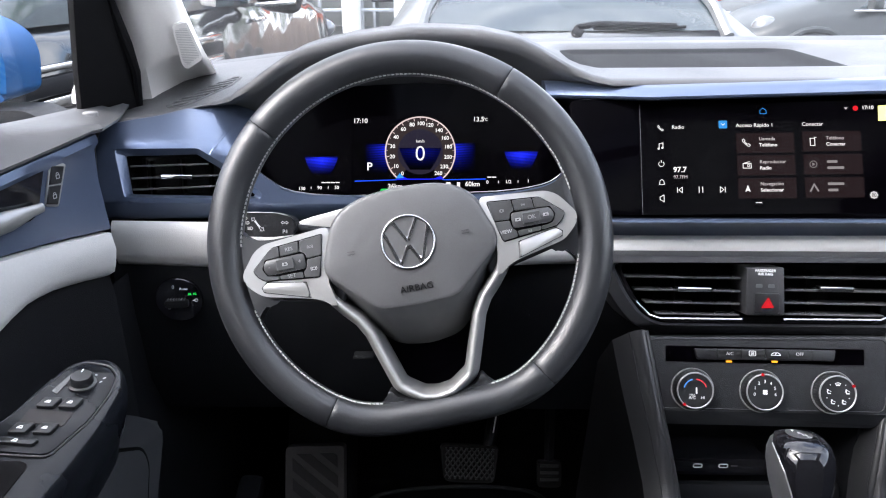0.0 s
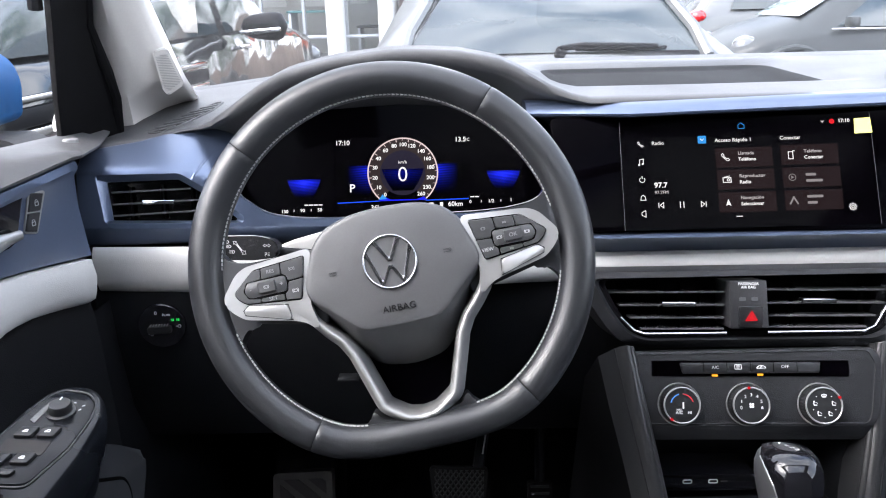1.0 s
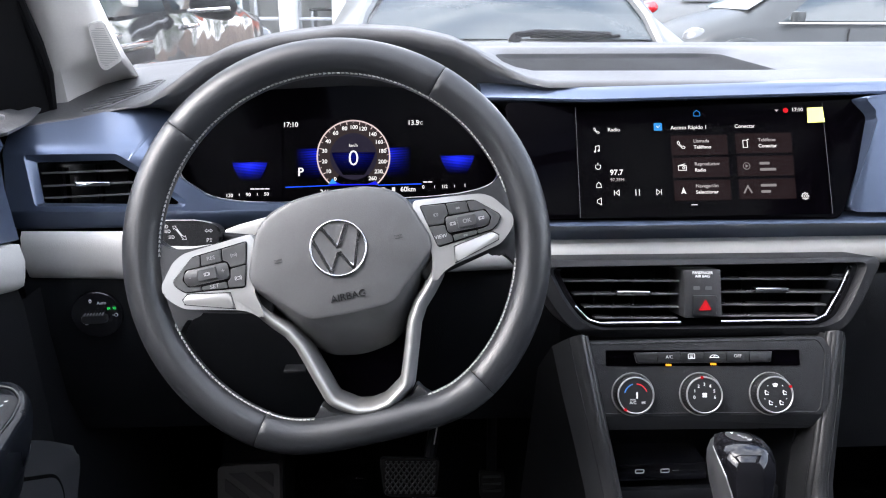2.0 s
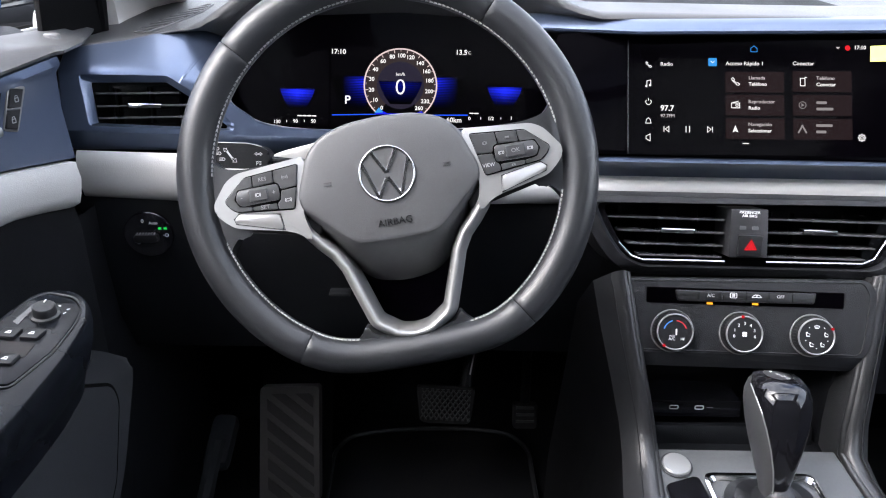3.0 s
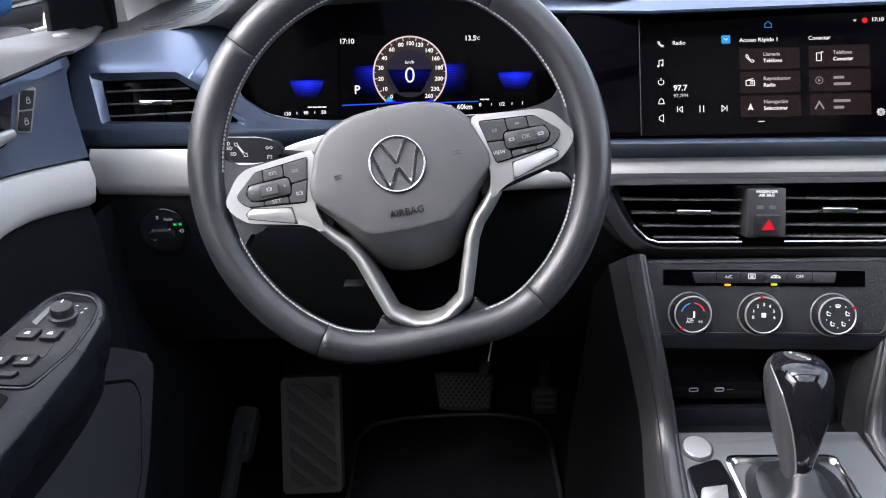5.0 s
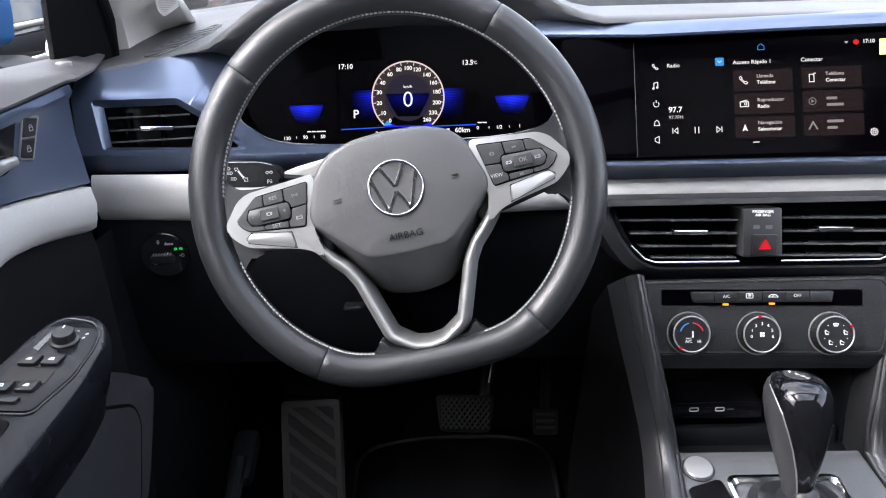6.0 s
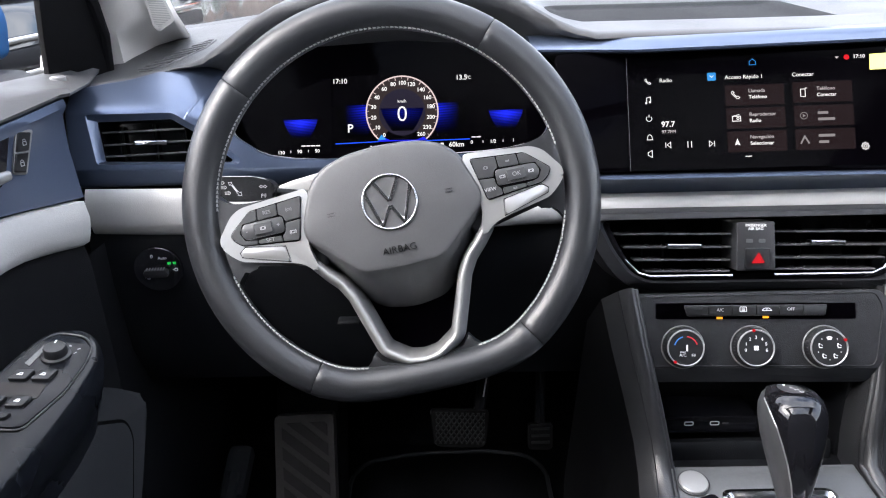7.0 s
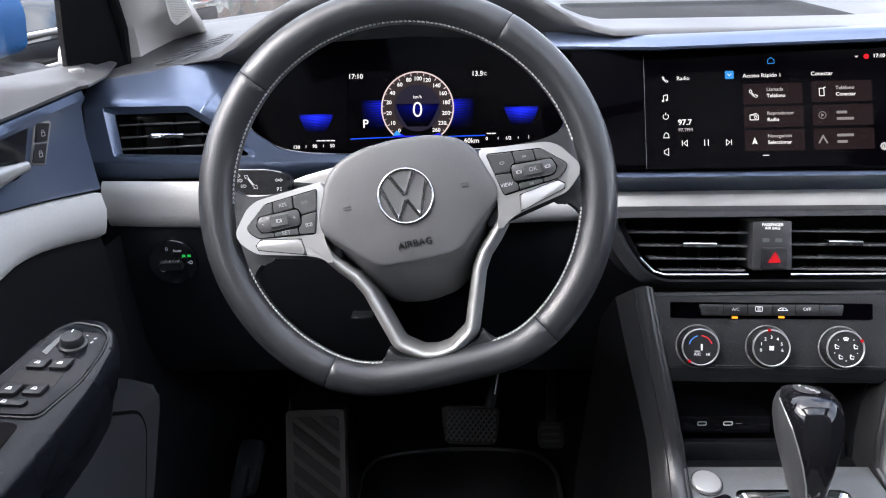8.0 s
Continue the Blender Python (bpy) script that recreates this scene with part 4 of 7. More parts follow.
# black spoke arms behind the silver
for s in (-1, 1):
    bm = B()
    arm = [(0.066, 0.027), (0.128, 0.026), (0.146, 0.030), (0.158, 0.046), (0.170, 0.03), (0.170, -0.045), (0.156, -0.062), (0.148, -0.040), (0.135, -0.029), (0.086, -0.040), (0.066, -0.045)]
    prism(bm, rounded([(s * x, y) for x, y in (arm if s > 0 else arm[::-1])], 0.012, 5), -0.016, 0.004, SW, 0.004, 3)
    part("spoke_arm", bm, LEATHER, wheel, "black moulded spoke arm", sharp=60)

ARM_H = [(0.070, 0.028), (0.131, 0.0225), (0.141, 0.017), (0.1545, -0.001), (0.1545, -0.009), (0.148, -0.017), (0.139, -0.0245), (0.0945, -0.0345), (0.0855, -0.0380), (0.0770, -0.0455), (0.0735, -0.0440), (0.0785, -0.022), (0.070, 0.012)]
for s in (-1, 1):
    bm = B()
    prism(bm, rounded([(s * x, y) for x, y in ARM_H[::s]], 0.005, 4), -0.016, 0.0135, SW, 0.0030, 3)
    part("spoke_trim", bm, SILVER, wheel, "satin silver spoke trim", sharp=45)
# the two lower legs and the foot between them, one rounded moulding
LEG = [(0.0790, -0.0215), (0.0755, -0.0350), (0.0660, -0.0470), (0.0545, -0.0590), (0.0460, -0.0740), (0.0390, -0.0960), (0.0290, -0.1265), (0.0125, -0.1378), (0.0, -0.1398)]
leg_path = rounded([(-x, y) for x, y in LEG] + LEG[::-1][1:], 0.003, 4)[2:-2]
LEG_PROF = ((-0.0006, -0.040), (0.0, 0.0035), (0.0008, 0.0072), (0.0021, 0.0096), (0.0038, 0.0106), (0.0054, 0.0100), (0.0068, 0.0078), (0.0092, 0.0015), (0.0116, -0.0075), (0.0130, -0.0145), (0.0134, -0.030))
bm = B()
rows = []
for i, p in enumerate(leg_path):
    p = Vector(p)
    q0, q1 = Vector(leg_path[max(i - 1, 0)]), Vector(leg_path[min(i + 1, len(leg_path) - 1)])
    t = (q1 - q0).normalized()
    o = Vector((t.y, -t.x))
    up = 0.0030 * smooth01(-0.060, -0.030, p.y)
    rows.append([SW @ Vector((*(p + o * d), z + (up if z > 0 else 0))) for d, z in LEG_PROF])
grid(bm, rows)
part("spoke_leg", bm, SILVER, wheel, "rounded satin silver lower trim", sharp=60)
# leather root where the lower trim meets the rim
bm = B()
prism(bm, rounded([(-0.070, -0.1480), (-0.056, -0.1450), (-0.0475, -0.1370), (-0.0435, -0.1300), (-0.0365, -0.1390), (0.0, -0.1490), (0.0365, -0.1390), (0.0435, -0.1300), (0.0475, -0.1370), (0.056, -0.1450), (0.070, -0.1480), (0.056, -0.166), (-0.056, -0.166)], 0.003, 4), -0.020, 0.0030, SW, 0.004, 3)
part("rim_root", bm, LEATHER, wheel, sharp=60)

bm = B()
prism(bm, rounded(mirror([(0.0, -0.040), (0.074, -0.040), (0.056, -0.060), (0.0475, -0.076), (0.040, -0.098), (0.0310, -0.126), (0.0260, -0.1325), (0.0140, -0.1390), (0.0, -0.1405)]), 0.004, 3), -0.06, -0.040, SW, 0.001)
part("spoke_insert", bm, SCREENG, wheel, "gloss black insert")

# airbag cover
HUB = rounded(mirror([(0.0, 0.0525), (0.032, 0.0505), (0.056, 0.0425), (0.070, 0.028), (0.0825, -0.004), (0.0805, -0.026), (0.066, -0.052), (0.052, -0.076), (0.034, -0.098), (0.0, -0.104)]), 0.012, 5)
FACE = rounded(mirror([(0.0, 0.0500), (0.031, 0.0480), (0.0535, 0.0403), (0.0670, 0.0265), (0.0792, -0.006), (0.0780, -0.0175), (0.0365, -0.0560), (0.0, -0.0580)]), 0.009, 5)
bm = B()
FALL = ((1.0, -0.012), (1.0, 0.0020), (0.80, 0.0068), (0.55, 0.0098), (0.30, 0.0120), (0.12, 0.0134))
loops = [(between(shrink(FACE, 1.012, (0, 0)), HUB, k, (0, -0.01), 140), z) for k, z in FALL]
loops += [(shrink(FACE, 1.006, (0, 0)), 0.0148), (FACE, 0.0156), (shrink(FACE, 0.975, (0, 0)), 0.0164), (shrink(FACE, 0.93, (0, 0)), 0.0169), (shrink(FACE, 0.7, (0, 0)), 0.0185), (shrink(FACE, 0.35, (0, 0)), 0.0196)]
ring(bm, loops, SW, close=True)
_back = SW.inverted()
bm.verts.ensure_lookup_table()
_n = len(bm.verts) // len(loops)
for j, (k, z) in enumerate(FALL):
    # the lower facets fall away behind the face
    for v in bm.verts[j * _n:(j + 1) * _n]:
        q = _back @ v.co
        q.z -= 0.052 * k ** 1.5 * smooth01(0.005, 0.060, -q.y)
        v.co = SW @ q
hub = part("airbag_cover", bm, HUBM, wheel, "dark grey airbag cover", sharp=75)
tt = B()
grid(tt, [[SW @ Vector(((0.0238 + 0.0012 * math.cos(b * math.pi / 5)) * math.cos(a * math.pi / 32), (0.0238 + 0.0012 * math.cos(b * math.pi / 5)) * math.sin(a * math.pi / 32), 0.0202 + 0.0016 * math.sin(b * math.pi / 5))) for b in range(10)] for a in range(64)], close_u=True, close_v=True)
badge = part("badge_ring", tt, BADGE, hub, "chrome badge ring", sharp=60)
bm = B()
lathe(bm, [(0.0225, 0.0193), (0.0225, 0.0200), (0.0, 0.0202)], SW, 48, cap=False)
part("badge_disc", bm, HUBM, hub)


def ridge(bm, a, b, w, m, h):
    """A chrome bar with a raised middle line."""
    a, b = Vector(a), Vector(b)
    t = (b - a).normalized()
    n = Vector((-t.y, t.x)) * w / 2
    rows = [[m @ Vector((*(p + n), h)), m @ Vector((*(p + n * 0.6), h + 0.0012)), m @ Vector((*(p - n * 0.6), h + 0.0012)), m @ Vector((*(p - n), h))] for p in (a - t * 0.0002, b + t * 0.0002)]
    return grid(bm, rows, close_v=True, cap=True)


for s in (-1, 1):
    for a, b in (((0.0112, 0.0205), (0.0006, 0.0012)), ((0.0202, 0.0115), (0.0098, -0.0205)), ((0.0098, -0.0205), (0.0006, -0.0035))):
        part("badge_bar", ridge(B(), (s * a[0], a[1]), (s * b[0], b[1]), 0.0041, SW, 0.0200), BADGE, hub, "chrome badge bar", sharp=20)
# black letters: the shadow round the embossing is put into their colour
part("embossing", writing("AIRBAG", 0.0088, SW @ pose(0.0, -0.0420, 0.0184, 6.8), 0.0, 0.0, 0.0006, thick=0.0004, bold=-0.008), BLACK, hub, "raised letters, black for the shadow of the embossing")
for s in (-1, 1):
    bm = B()
    for k in range(2):
        prism(bm, [(s * 0.049, 0.001 - 0.0025 * k), (s * 0.056, 0.001 - 0.0025 * k), (s * 0.0555, 0.0002 - 0.0025 * k), (s * 0.0495, 0.0002 - 0.0025 * k)], 0.014, 0.0194, SW)
    part("horn_mark", bm, GREYP, hub)

# thumb buttons
KEY_SHAPES = {"key_a": [(0.0765, 0.0215), (0.098, 0.0195), (0.099, 0.0095), (0.0945, 0.0085), (0.094, 0.0025), (0.0800, 0.0035)],
        "key_b": [(0.0990, 0.0195), (0.1165, 0.0180), (0.1175, 0.0085), (0.0998, 0.0095)],
        "key_c": [(0.1175, 0.0180), (0.1245, 0.0173), (0.1440, 0.0), (0.1405, -0.0058), (0.1345, -0.0105), (0.1215, -0.0120), (0.121, -0.0085), (0.132, -0.0075), (0.136, 0.0), (0.132, 0.0085), (0.1183, 0.0085)],
        "key_d": [(0.0802, 0.0025), (0.094, 0.0015), (0.0945, -0.0065), (0.0985, -0.0085), (0.0985, -0.0142), (0.0850, -0.0158)],
        "key_e": [(0.0995, -0.0085), (0.1205, -0.0085), (0.1205, -0.0120), (0.0995, -0.0141)]}
for s in (-1, 1):
    pod = [(0.0755, 0.0225), (0.124, 0.0183), (0.1448, 0.0003), (0.1412, -0.0064), (0.135, -0.0114), (0.0845, -0.0168)]
    bm = B()
    prism(bm, rounded([(s * x, y) for x, y in (pod if s > 0 else pod[::-1])], 0.003, 3), 0.008, 0.0142, SW)
    base = part("thumb_pod", bm, PIANO, wheel, "dark thumb button pod")
    for k, poly in KEY_SHAPES.items():
        bm = B()
        prism(bm, rounded([(s * x, y) for x, y in (poly if s > 0 else poly[::-1])], 0.0012, 2), 0.012, 0.0158, SW, 0.0006, 1)
        part("key", bm, KEYM, base)
    bm = B()
    prism(bm, rounded([(s * x, y) for x, y in ([(0.0955, 0.008), (0.131, 0.0075), (0.1345, 0.0), (0.131, -0.0065), (0.0955, -0.0060)][::s])], 0.003, 4), 0.012, 0.0168, SW, 0.0012, 2)
    rocker = part("rocker", bm, KEYM, base)
    bm = B()
    prism(bm, rounded(rect(s * 0.1135, 0.001, 0.0165, 0.0105), 0.001, 2), 0.0165, 0.0185, SW, 0.0008, 1)
    part("centre_key", bm, KEYM, rocker)
    if s > 0:
        words = ((0.0885, -0.008, "VIEW", 0.0046), (0.1135, 0.001, "OK", 0.0052))
        signs = ((0.088, 0.0115, 0.004, 0.004), (0.108, 0.0135, 0.003, 0.0012), (0.101, 0.001, 0.005, 0.0035), (0.1265, 0.001, 0.005, 0.0035), (0.110, -0.0110, 0.003, 0.0018))
    else:
        words = ((-0.1095, -0.0105, "SET", 0.0052), (-0.108, 0.0138, "RES", 0.0046), (-0.1285, 0.001, "-", 0.006), (-0.1, 0.001, "+", 0.006))
        signs = ((-0.0885, 0.0125, 0.0055, 0.0022), (-0.0885, -0.0075, 0.006, 0.0035), (-0.1135, 0.001, 0.005, 0.004))
    for x, y, w, z in words:
        part("key_print", writing(w, z, SW, x, y, 0.0187 if w == "OK" else 0.0171, bold=0.0), KEYP if w == "VIEW" else DIM, base)
    for x, y, w, z in signs:
        bm = B()
        hh = 0.0186 if abs(x) == 0.1135 else 0.0170
        stroke(bm, rounded(rect(x, y, w * 0.52, z * 0.62), z * 0.15, 2), 0.0004, SW, hh, True)
        for e in (-1, 1):
            arc(bm, (x, y), w * 0.42, w * 0.42 + 0.0004, -40 + 90 * (1 - e), 40 + 90 * (1 - e), SW, hh, 6)
        part("key_symbol", bm, KEYP if abs(y) < 0.009 else DIM, base)
    bm = B()
    pad_key = [(0.099, -0.0185), (0.1335, -0.0125), (0.1385, -0.0165), (0.1375, -0.0205), (0.0970, -0.0325)]
    prism(bm, rounded([(s * x, y) for x, y in (pad_key if s > 0 else pad_key[::-1])], 0.003, 4), 0.010, 0.0152, SW, 0.001, 2)
    part("silver_key", bm, SILVER, wheel, "satin silver lower key")
    bm = B()
    tube(bm, [SW @ Vector((s * x, y, 0.0137)) for x, y in shrink(pad_key, 1.03)], 0.0005, 5, True)
    part("key_gap", bm, BLACK, wheel)

# steering column cover
column = thing("steering_column_cover", (-0.025, 0.85, 0.86), "dark grey plastic steering column cover", "column cover")
bm = B()
rows = []
for n, w, top, bot in ((-0.034, 0.052, 0.030, -0.070), (-0.05, 0.062, 0.034, -0.085), (-0.09, 0.068, 0.034, -0.095), (-0.16, 0.072, 0.030, -0.10), (-0.26, 0.072, 0.026, -0.10)):
    poly = rounded([(-w, top * 0.6), (-w * 0.75, top), (w * 0.75, top), (w, top * 0.6), (w * 0.95, bot * 0.55), (w * 0.6, bot), (-w * 0.6, bot), (-w * 0.95, bot * 0.55)], 0.015, 4)
    rows.append([SW0 @ Vector((x, y, n)) for x, y in poly])
grid(bm, rows, close_v=True, cap=True)
part("cover", bm, GREYP, column, sharp=50)
bm = B()
GAITER = ((-0.185, 0.972), (-0.165, 0.9855), (-0.150, 0.9912), (-0.125, 0.9982), (-0.095, 1.0067), (-0.060, 1.013), (-0.025, 1.015), (0.010, 1.012), (0.035, 0.998), (0.052, 0.972))
grid(bm, [[Vector((x, y, lerp_table(GAITER, x) + dz)) for y, dz in ((0.848, -0.060), (0.842, -0.030), (0.8375, -0.006), (0.8372, -0.0022), (0.8378, -0.0006), (0.8390, 0.0), (0.842, -0.003), (0.846, -0.020))] for x in [-0.185 + 0.237 * i / 40 for i in range(41)]])
part("gaiter", bm, LIGHT, column, "pale grey leatherette gaiter over the column", sharp=60)
bm = B()
rbox(bm, 0.022, 0.004, 0.016, SW0 @ Matrix.Translation((-0.053, -0.116, -0.09)) @ pose(0, 0, 0, 20, 0, 0), 0.003)
part("height_lever", bm, BLACK, column, "black adjusting lever")

# indicator stalk
stalk = thing("indicator_stalk", (-0.13, 0.775, 1.0), "black indicator and headlamp stalk with white symbols", "stalk")
ST = plane(-0.198, 0.766, 1.0045, 16)
bm = B()
LEVER = rounded([(-0.036, -0.0105), (0.022, -0.0118), (0.0425, -0.0095), (0.0470, -0.0055), (0.0468, 0.0045), (0.0415, 0.0098), (0.026, 0.0138), (-0.036, 0.0145)], 0.004, 4)
prism(bm, LEVER, -0.018, 0.003, ST, 0.003, 3)
body = part("lever", bm, BLACK, stalk, "satin black lever", sharp=12)
bm = B()
tube(bm, [ST @ Vector((0.03, -0.003, -0.010)), ST @ Vector((0.06, -0.006, -0.014)), ST @ Vector((0.10, -0.010, -0.022))], 0.006, 12)
part("neck", bm, BLACK, stalk)
bm = B()
tube(bm, [ST @ Vector((-0.036, 0.0146, 0.0012)), ST @ Vector((0.022, 0.0140, 0.0012)), ST @ Vector((0.030, 0.0128, 0.0010)), ST @ Vector((0.038, 0.0110, 0.0006))], 0.0006, 6)
part("edge_line", bm, SILVER, stalk, "thin chrome line")
for x, y in ((-0.0068, 0.0081), (-0.0047, 0.0034), (-0.0009, -0.0024)):
    # lamp outline with its beams
    bm = B()
    stroke(bm, [(x + 0.0002, y + 0.0015), (x + 0.0014, y + 0.0014), (x + 0.0024, y + 0.0004), (x + 0.0024, y - 0.0004), (x + 0.0014, y - 0.0014), (x + 0.0002, y - 0.0015)], 0.0005, ST, 0.0032, True)
    for k in range(3):
        prism(bm, rect(x - 0.0018, y + (k - 1) * 0.0012, 0.0026, 0.0005), 0.0032, 0.0035, ST)
    part("headlamp_symbol", bm, KEYP, body)


def outlined_arrow(c, ang, size):
    """A hollow arrow with a short shaft, pointing along ang."""
    ca, sa = math.cos(radians(ang)), math.sin(radians(ang))
    pts = [(-1.0, 0.42), (0.1, 0.42), (0.1, 1.0), (1.3, 0.0), (0.1, -1.0), (0.1, -0.42), (-1.0, -0.42)]
    bm = B()
    stroke(bm, [(c[0] + size * (x * ca - y * sa), c[1] + size * (x * sa + y * ca)) for x, y in pts], 0.00042, ST, 0.0032, True)
    part("arrow_symbol", bm, KEYP, body)


outlined_arrow((0.0024, 0.0068), 142, 0.0021)
outlined_arrow((0.0108, -0.0030), -40, 0.0025)
bm = B()
stroke(bm, [(0.0045, 0.0045), (0.0082, -0.0003)], 0.0018, ST, 0.0032)
part("arrow_shaft", bm, KEYP, body)
outlined_arrow((0.0336, 0.0036), 180, 0.0015)
outlined_arrow((0.0372, 0.0036), 0, 0.0015)
bm = B()
stroke(bm, [(0.0335, -0.0075), (0.0335, -0.0040), (0.0350, -0.0040), (0.0350, -0.0058), (0.0335, -0.0058)], 0.0005, ST, 0.0032)
for k in range(3):
    prism(bm, rect(0.0372, -0.0042 - 0.0014 * k, 0.0020, 0.0005), 0.0032, 0.0035, ST)
part("parking_symbol", bm, KEYP, body)

# rotary light switch
LS = plane(-0.322, 0.8535, 0.881, -1, -5)
lsw = thing("light_switch", (-0.322, 0.8535, 0.853), "round black headlamp switch with a lit green mark", "light switch")
bm = B()
lathe(bm, [(0.0285, -0.01), (0.0285, 0.002), (0.0275, 0.003), (0.0, 0.0032)], LS, 48, cap=False)
part("face", bm, PIANO, lsw)
bm = B()
prism(bm, rounded(rect(-0.002, -0.003, 0.028, 0.009), 0.003, 4), 0.003, 0.010, LS, 0.002, 2)
part("knob", bm, BUTTON, lsw, "ribbed black knob")
bm = B()
for k in range(7):
    prism(bm, rect(-0.012 + 0.0033 * k, 0.003, 0.0012, 0.0012), 0.004, 0.0104, LS)
part("knob_ribs", bm, DIM, lsw)
for s, x, y, m_ in (("0", -0.005, 0.0175, PRINT), ("Auto", 0.007, 0.0150, PRINT)):
    part("switch_print", writing(s, 0.0065 if s == "0" else 0.005, LS, x, y, 0.0036), m_, lsw)
bm = B()
for sx in (-1, 1):
    arc(bm, (0.017 + sx * 0.001, 0.008), 0.0008, 0.0016, -80 if sx > 0 else 100, 80 if sx > 0 else 260, LS, 0.0036, 8)
    for k in range(3):
        prism(bm, rect(0.017 + sx * 0.0040, 0.008 + (k - 1) * 0.0012, 0.002, 0.0005), 0.0036, 0.0039, LS)
part("lamp_mark", bm, GREEN, lsw, "lit green lamp mark")
for x, y in ((0.021, -0.0005), (-0.0125, -0.0095)):
    bm = arc(B(), (x, y), 0.0015, 0.0022, 0, 360, LS, 0.0036, 12)
    prism(bm, rect(x - 0.003, y, 0.002, 0.0006), 0.0036, 0.0039, LS)
    part("switch_symbol", bm, PRINT, lsw)
part("switch_symbol", flat(rect(0.009, -0.0075, 0.003, 0.0014), LS, 0.0036), PRINT, lsw)

# ---- middle air vents ----
HV = plane(0.355, 0.770, 0.918, 16, 3)
vents = thing("middle_air_vents", (0.355, 0.80, 0.885), "gloss black double air vents with chrome tabs", "air vents")
OUT = rounded([(-0.192, 0.046), (0.196, 0.052), (0.176, 0.006), (0.160, -0.024), (0.138, -0.034), (-0.118, -0.040), (-0.146, -0.028), (-0.168, 0.0)], 0.014, 5)
INN = rounded([(-0.166, 0.038), (0.172, 0.045), (0.160, 0.012), (0.146, -0.016), (0.128, -0.024), (-0.112, -0.028), (-0.132, -0.018), (-0.150, 0.006)], 0.010, 5)
bm = B()
ring(bm, [(shrink(OUT, 1.02, (0, 0)), -0.07), (OUT, -0.006), (shrink(OUT, 0.985, (0, 0)), 0.0), (shrink(INN, 1.03, (0, 0.004)), 0.002), (INN, -0.004), (INN, -0.010)], HV)
_hb = HV.inverted()
for v in bm.verts:
    # the lower edge curls back underneath
    q = _hb @ v.co
    q.z -= 0.9 * max(0.0, -0.0285 - q.y)
    v.co = HV @ q
part("housing", bm, CLIM, vents, "dark grey soft housing", sharp=45)
OPEN = shrink(INN, 0.955, (0.003, 0.006))
bm = B()
ring(bm, [(INN, -0.008), (OPEN, -0.006), (OPEN, -0.012)], HV)
part("bezel", bm, PIANO, vents, "gloss black bezel")
bm = B()
# near-black backing and vanes carry the shade inside the vents
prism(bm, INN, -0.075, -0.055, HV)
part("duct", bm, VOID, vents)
for s, x0, x1 in ((-1, -0.150, -0.024), (1, 0.020, 0.158)):
    for k, y in enumerate((0.024, 0.0095, -0.0045, -0.017)):
        a, b = x0, x1
        if s < 0:
            a = x0 + 0.013 * k * 0.9
        else:
            b = x1 - 0.0095 * k
        yy = y + (0.002 if s > 0 else -0.001)
        bm = B()
        prism(bm, [(a, yy - 0.0013), (b, yy - 0.0008), (b, yy + 0.0012), (a, yy + 0.0007)], -0.036, -0.011, HV, 0.0005, 1)
        part("slat", bm, SLAT, vents)
    for k in range(5):
        x = x0 + (x1 - x0) * (k + 0.7) / 5.4
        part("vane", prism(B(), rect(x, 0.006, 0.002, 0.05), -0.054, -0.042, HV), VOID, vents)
    cx = -0.076 if s < 0 else 0.0745
    bm = B()
    prism(bm, rounded(rect(cx, 0.0107 if s < 0 else 0.0147, 0.036, 0.005), 0.001, 2), -0.014, -0.001, HV, 0.0012, 2)
    part("tab", bm, CHROME, vents, "chrome adjusting tab")
bm = B()
line = [p for p in ((-0.139, -0.004), (-0.124, -0.0185), (-0.112, -0.0222), (-0.024, -0.0208))]
tube(bm, [HV @ Vector((x, y, -0.003)) for x, y in line], 0.0016, 8)
part("chrome_line", bm, BADGE, vents, "chrome line")
bm = B()
line = [(0.020, -0.0198), (0.122, -0.0178), (0.134, -0.012), (0.149, 0.016), (0.157, 0.036)]
tube(bm, [HV @ Vector((x, y, -0.003)) for x, y in line], 0.0016, 8)
part("chrome_line", bm, BADGE, vents, "chrome line")

hazard = thing("hazard_switch", (0.354, 0.77, 0.90), "dark grey switch block with a red hazard triangle and airbag lettering", "switch")
bm = B()
prism(bm, rounded([(-0.0215, -0.0155), (0.0195, -0.0145), (0.0165, 0.0375), (-0.0225, 0.0365)], 0.002, 3), -0.05, 0.002, HV, 0.001)
blk = part("block", bm, GREYP, hazard)
bm = B()
prism(bm, rounded(rect(-0.0005, -0.002, 0.026, 0.0225), 0.002, 3), 0.0, 0.005, HV, 0.001)
key = part("button", bm, BUTTON, hazard)
bm = B()
stroke(bm, [(-0.006, -0.006), (0.0055, -0.0055), (0.0, 0.004)], 0.0014, HV, 0.0054, True)
prism(bm, [(-0.004, -0.005), (0.0038, -0.0047), (0.0, 0.002)], 0.0054, 0.0056, HV)
part("triangle", bm, REDG, key, "lit red triangle")
for s, y in (("PASSENGER", 0.0335), ("AIR BAG", 0.0298)):
    part("block_print", writing(s, 0.0042, HV, -0.003, y, 0.0025), PRINT, blk)
for x in (-0.009, 0.004):
    part("warning_mark", flat(rounded(rect(x, 0.017, 0.007, 0.004), 0.001, 2), HV, 0.0024), CONS, blk)

# ---- climate panel ----
CP = plane(0.345, 0.721, 0.841, 24, 2)
climate = thing("climate_panel", (0.35, 0.73, 0.80), "dark grey climate control panel with three chrome-ringed knobs", "climate panel")
bm = B()
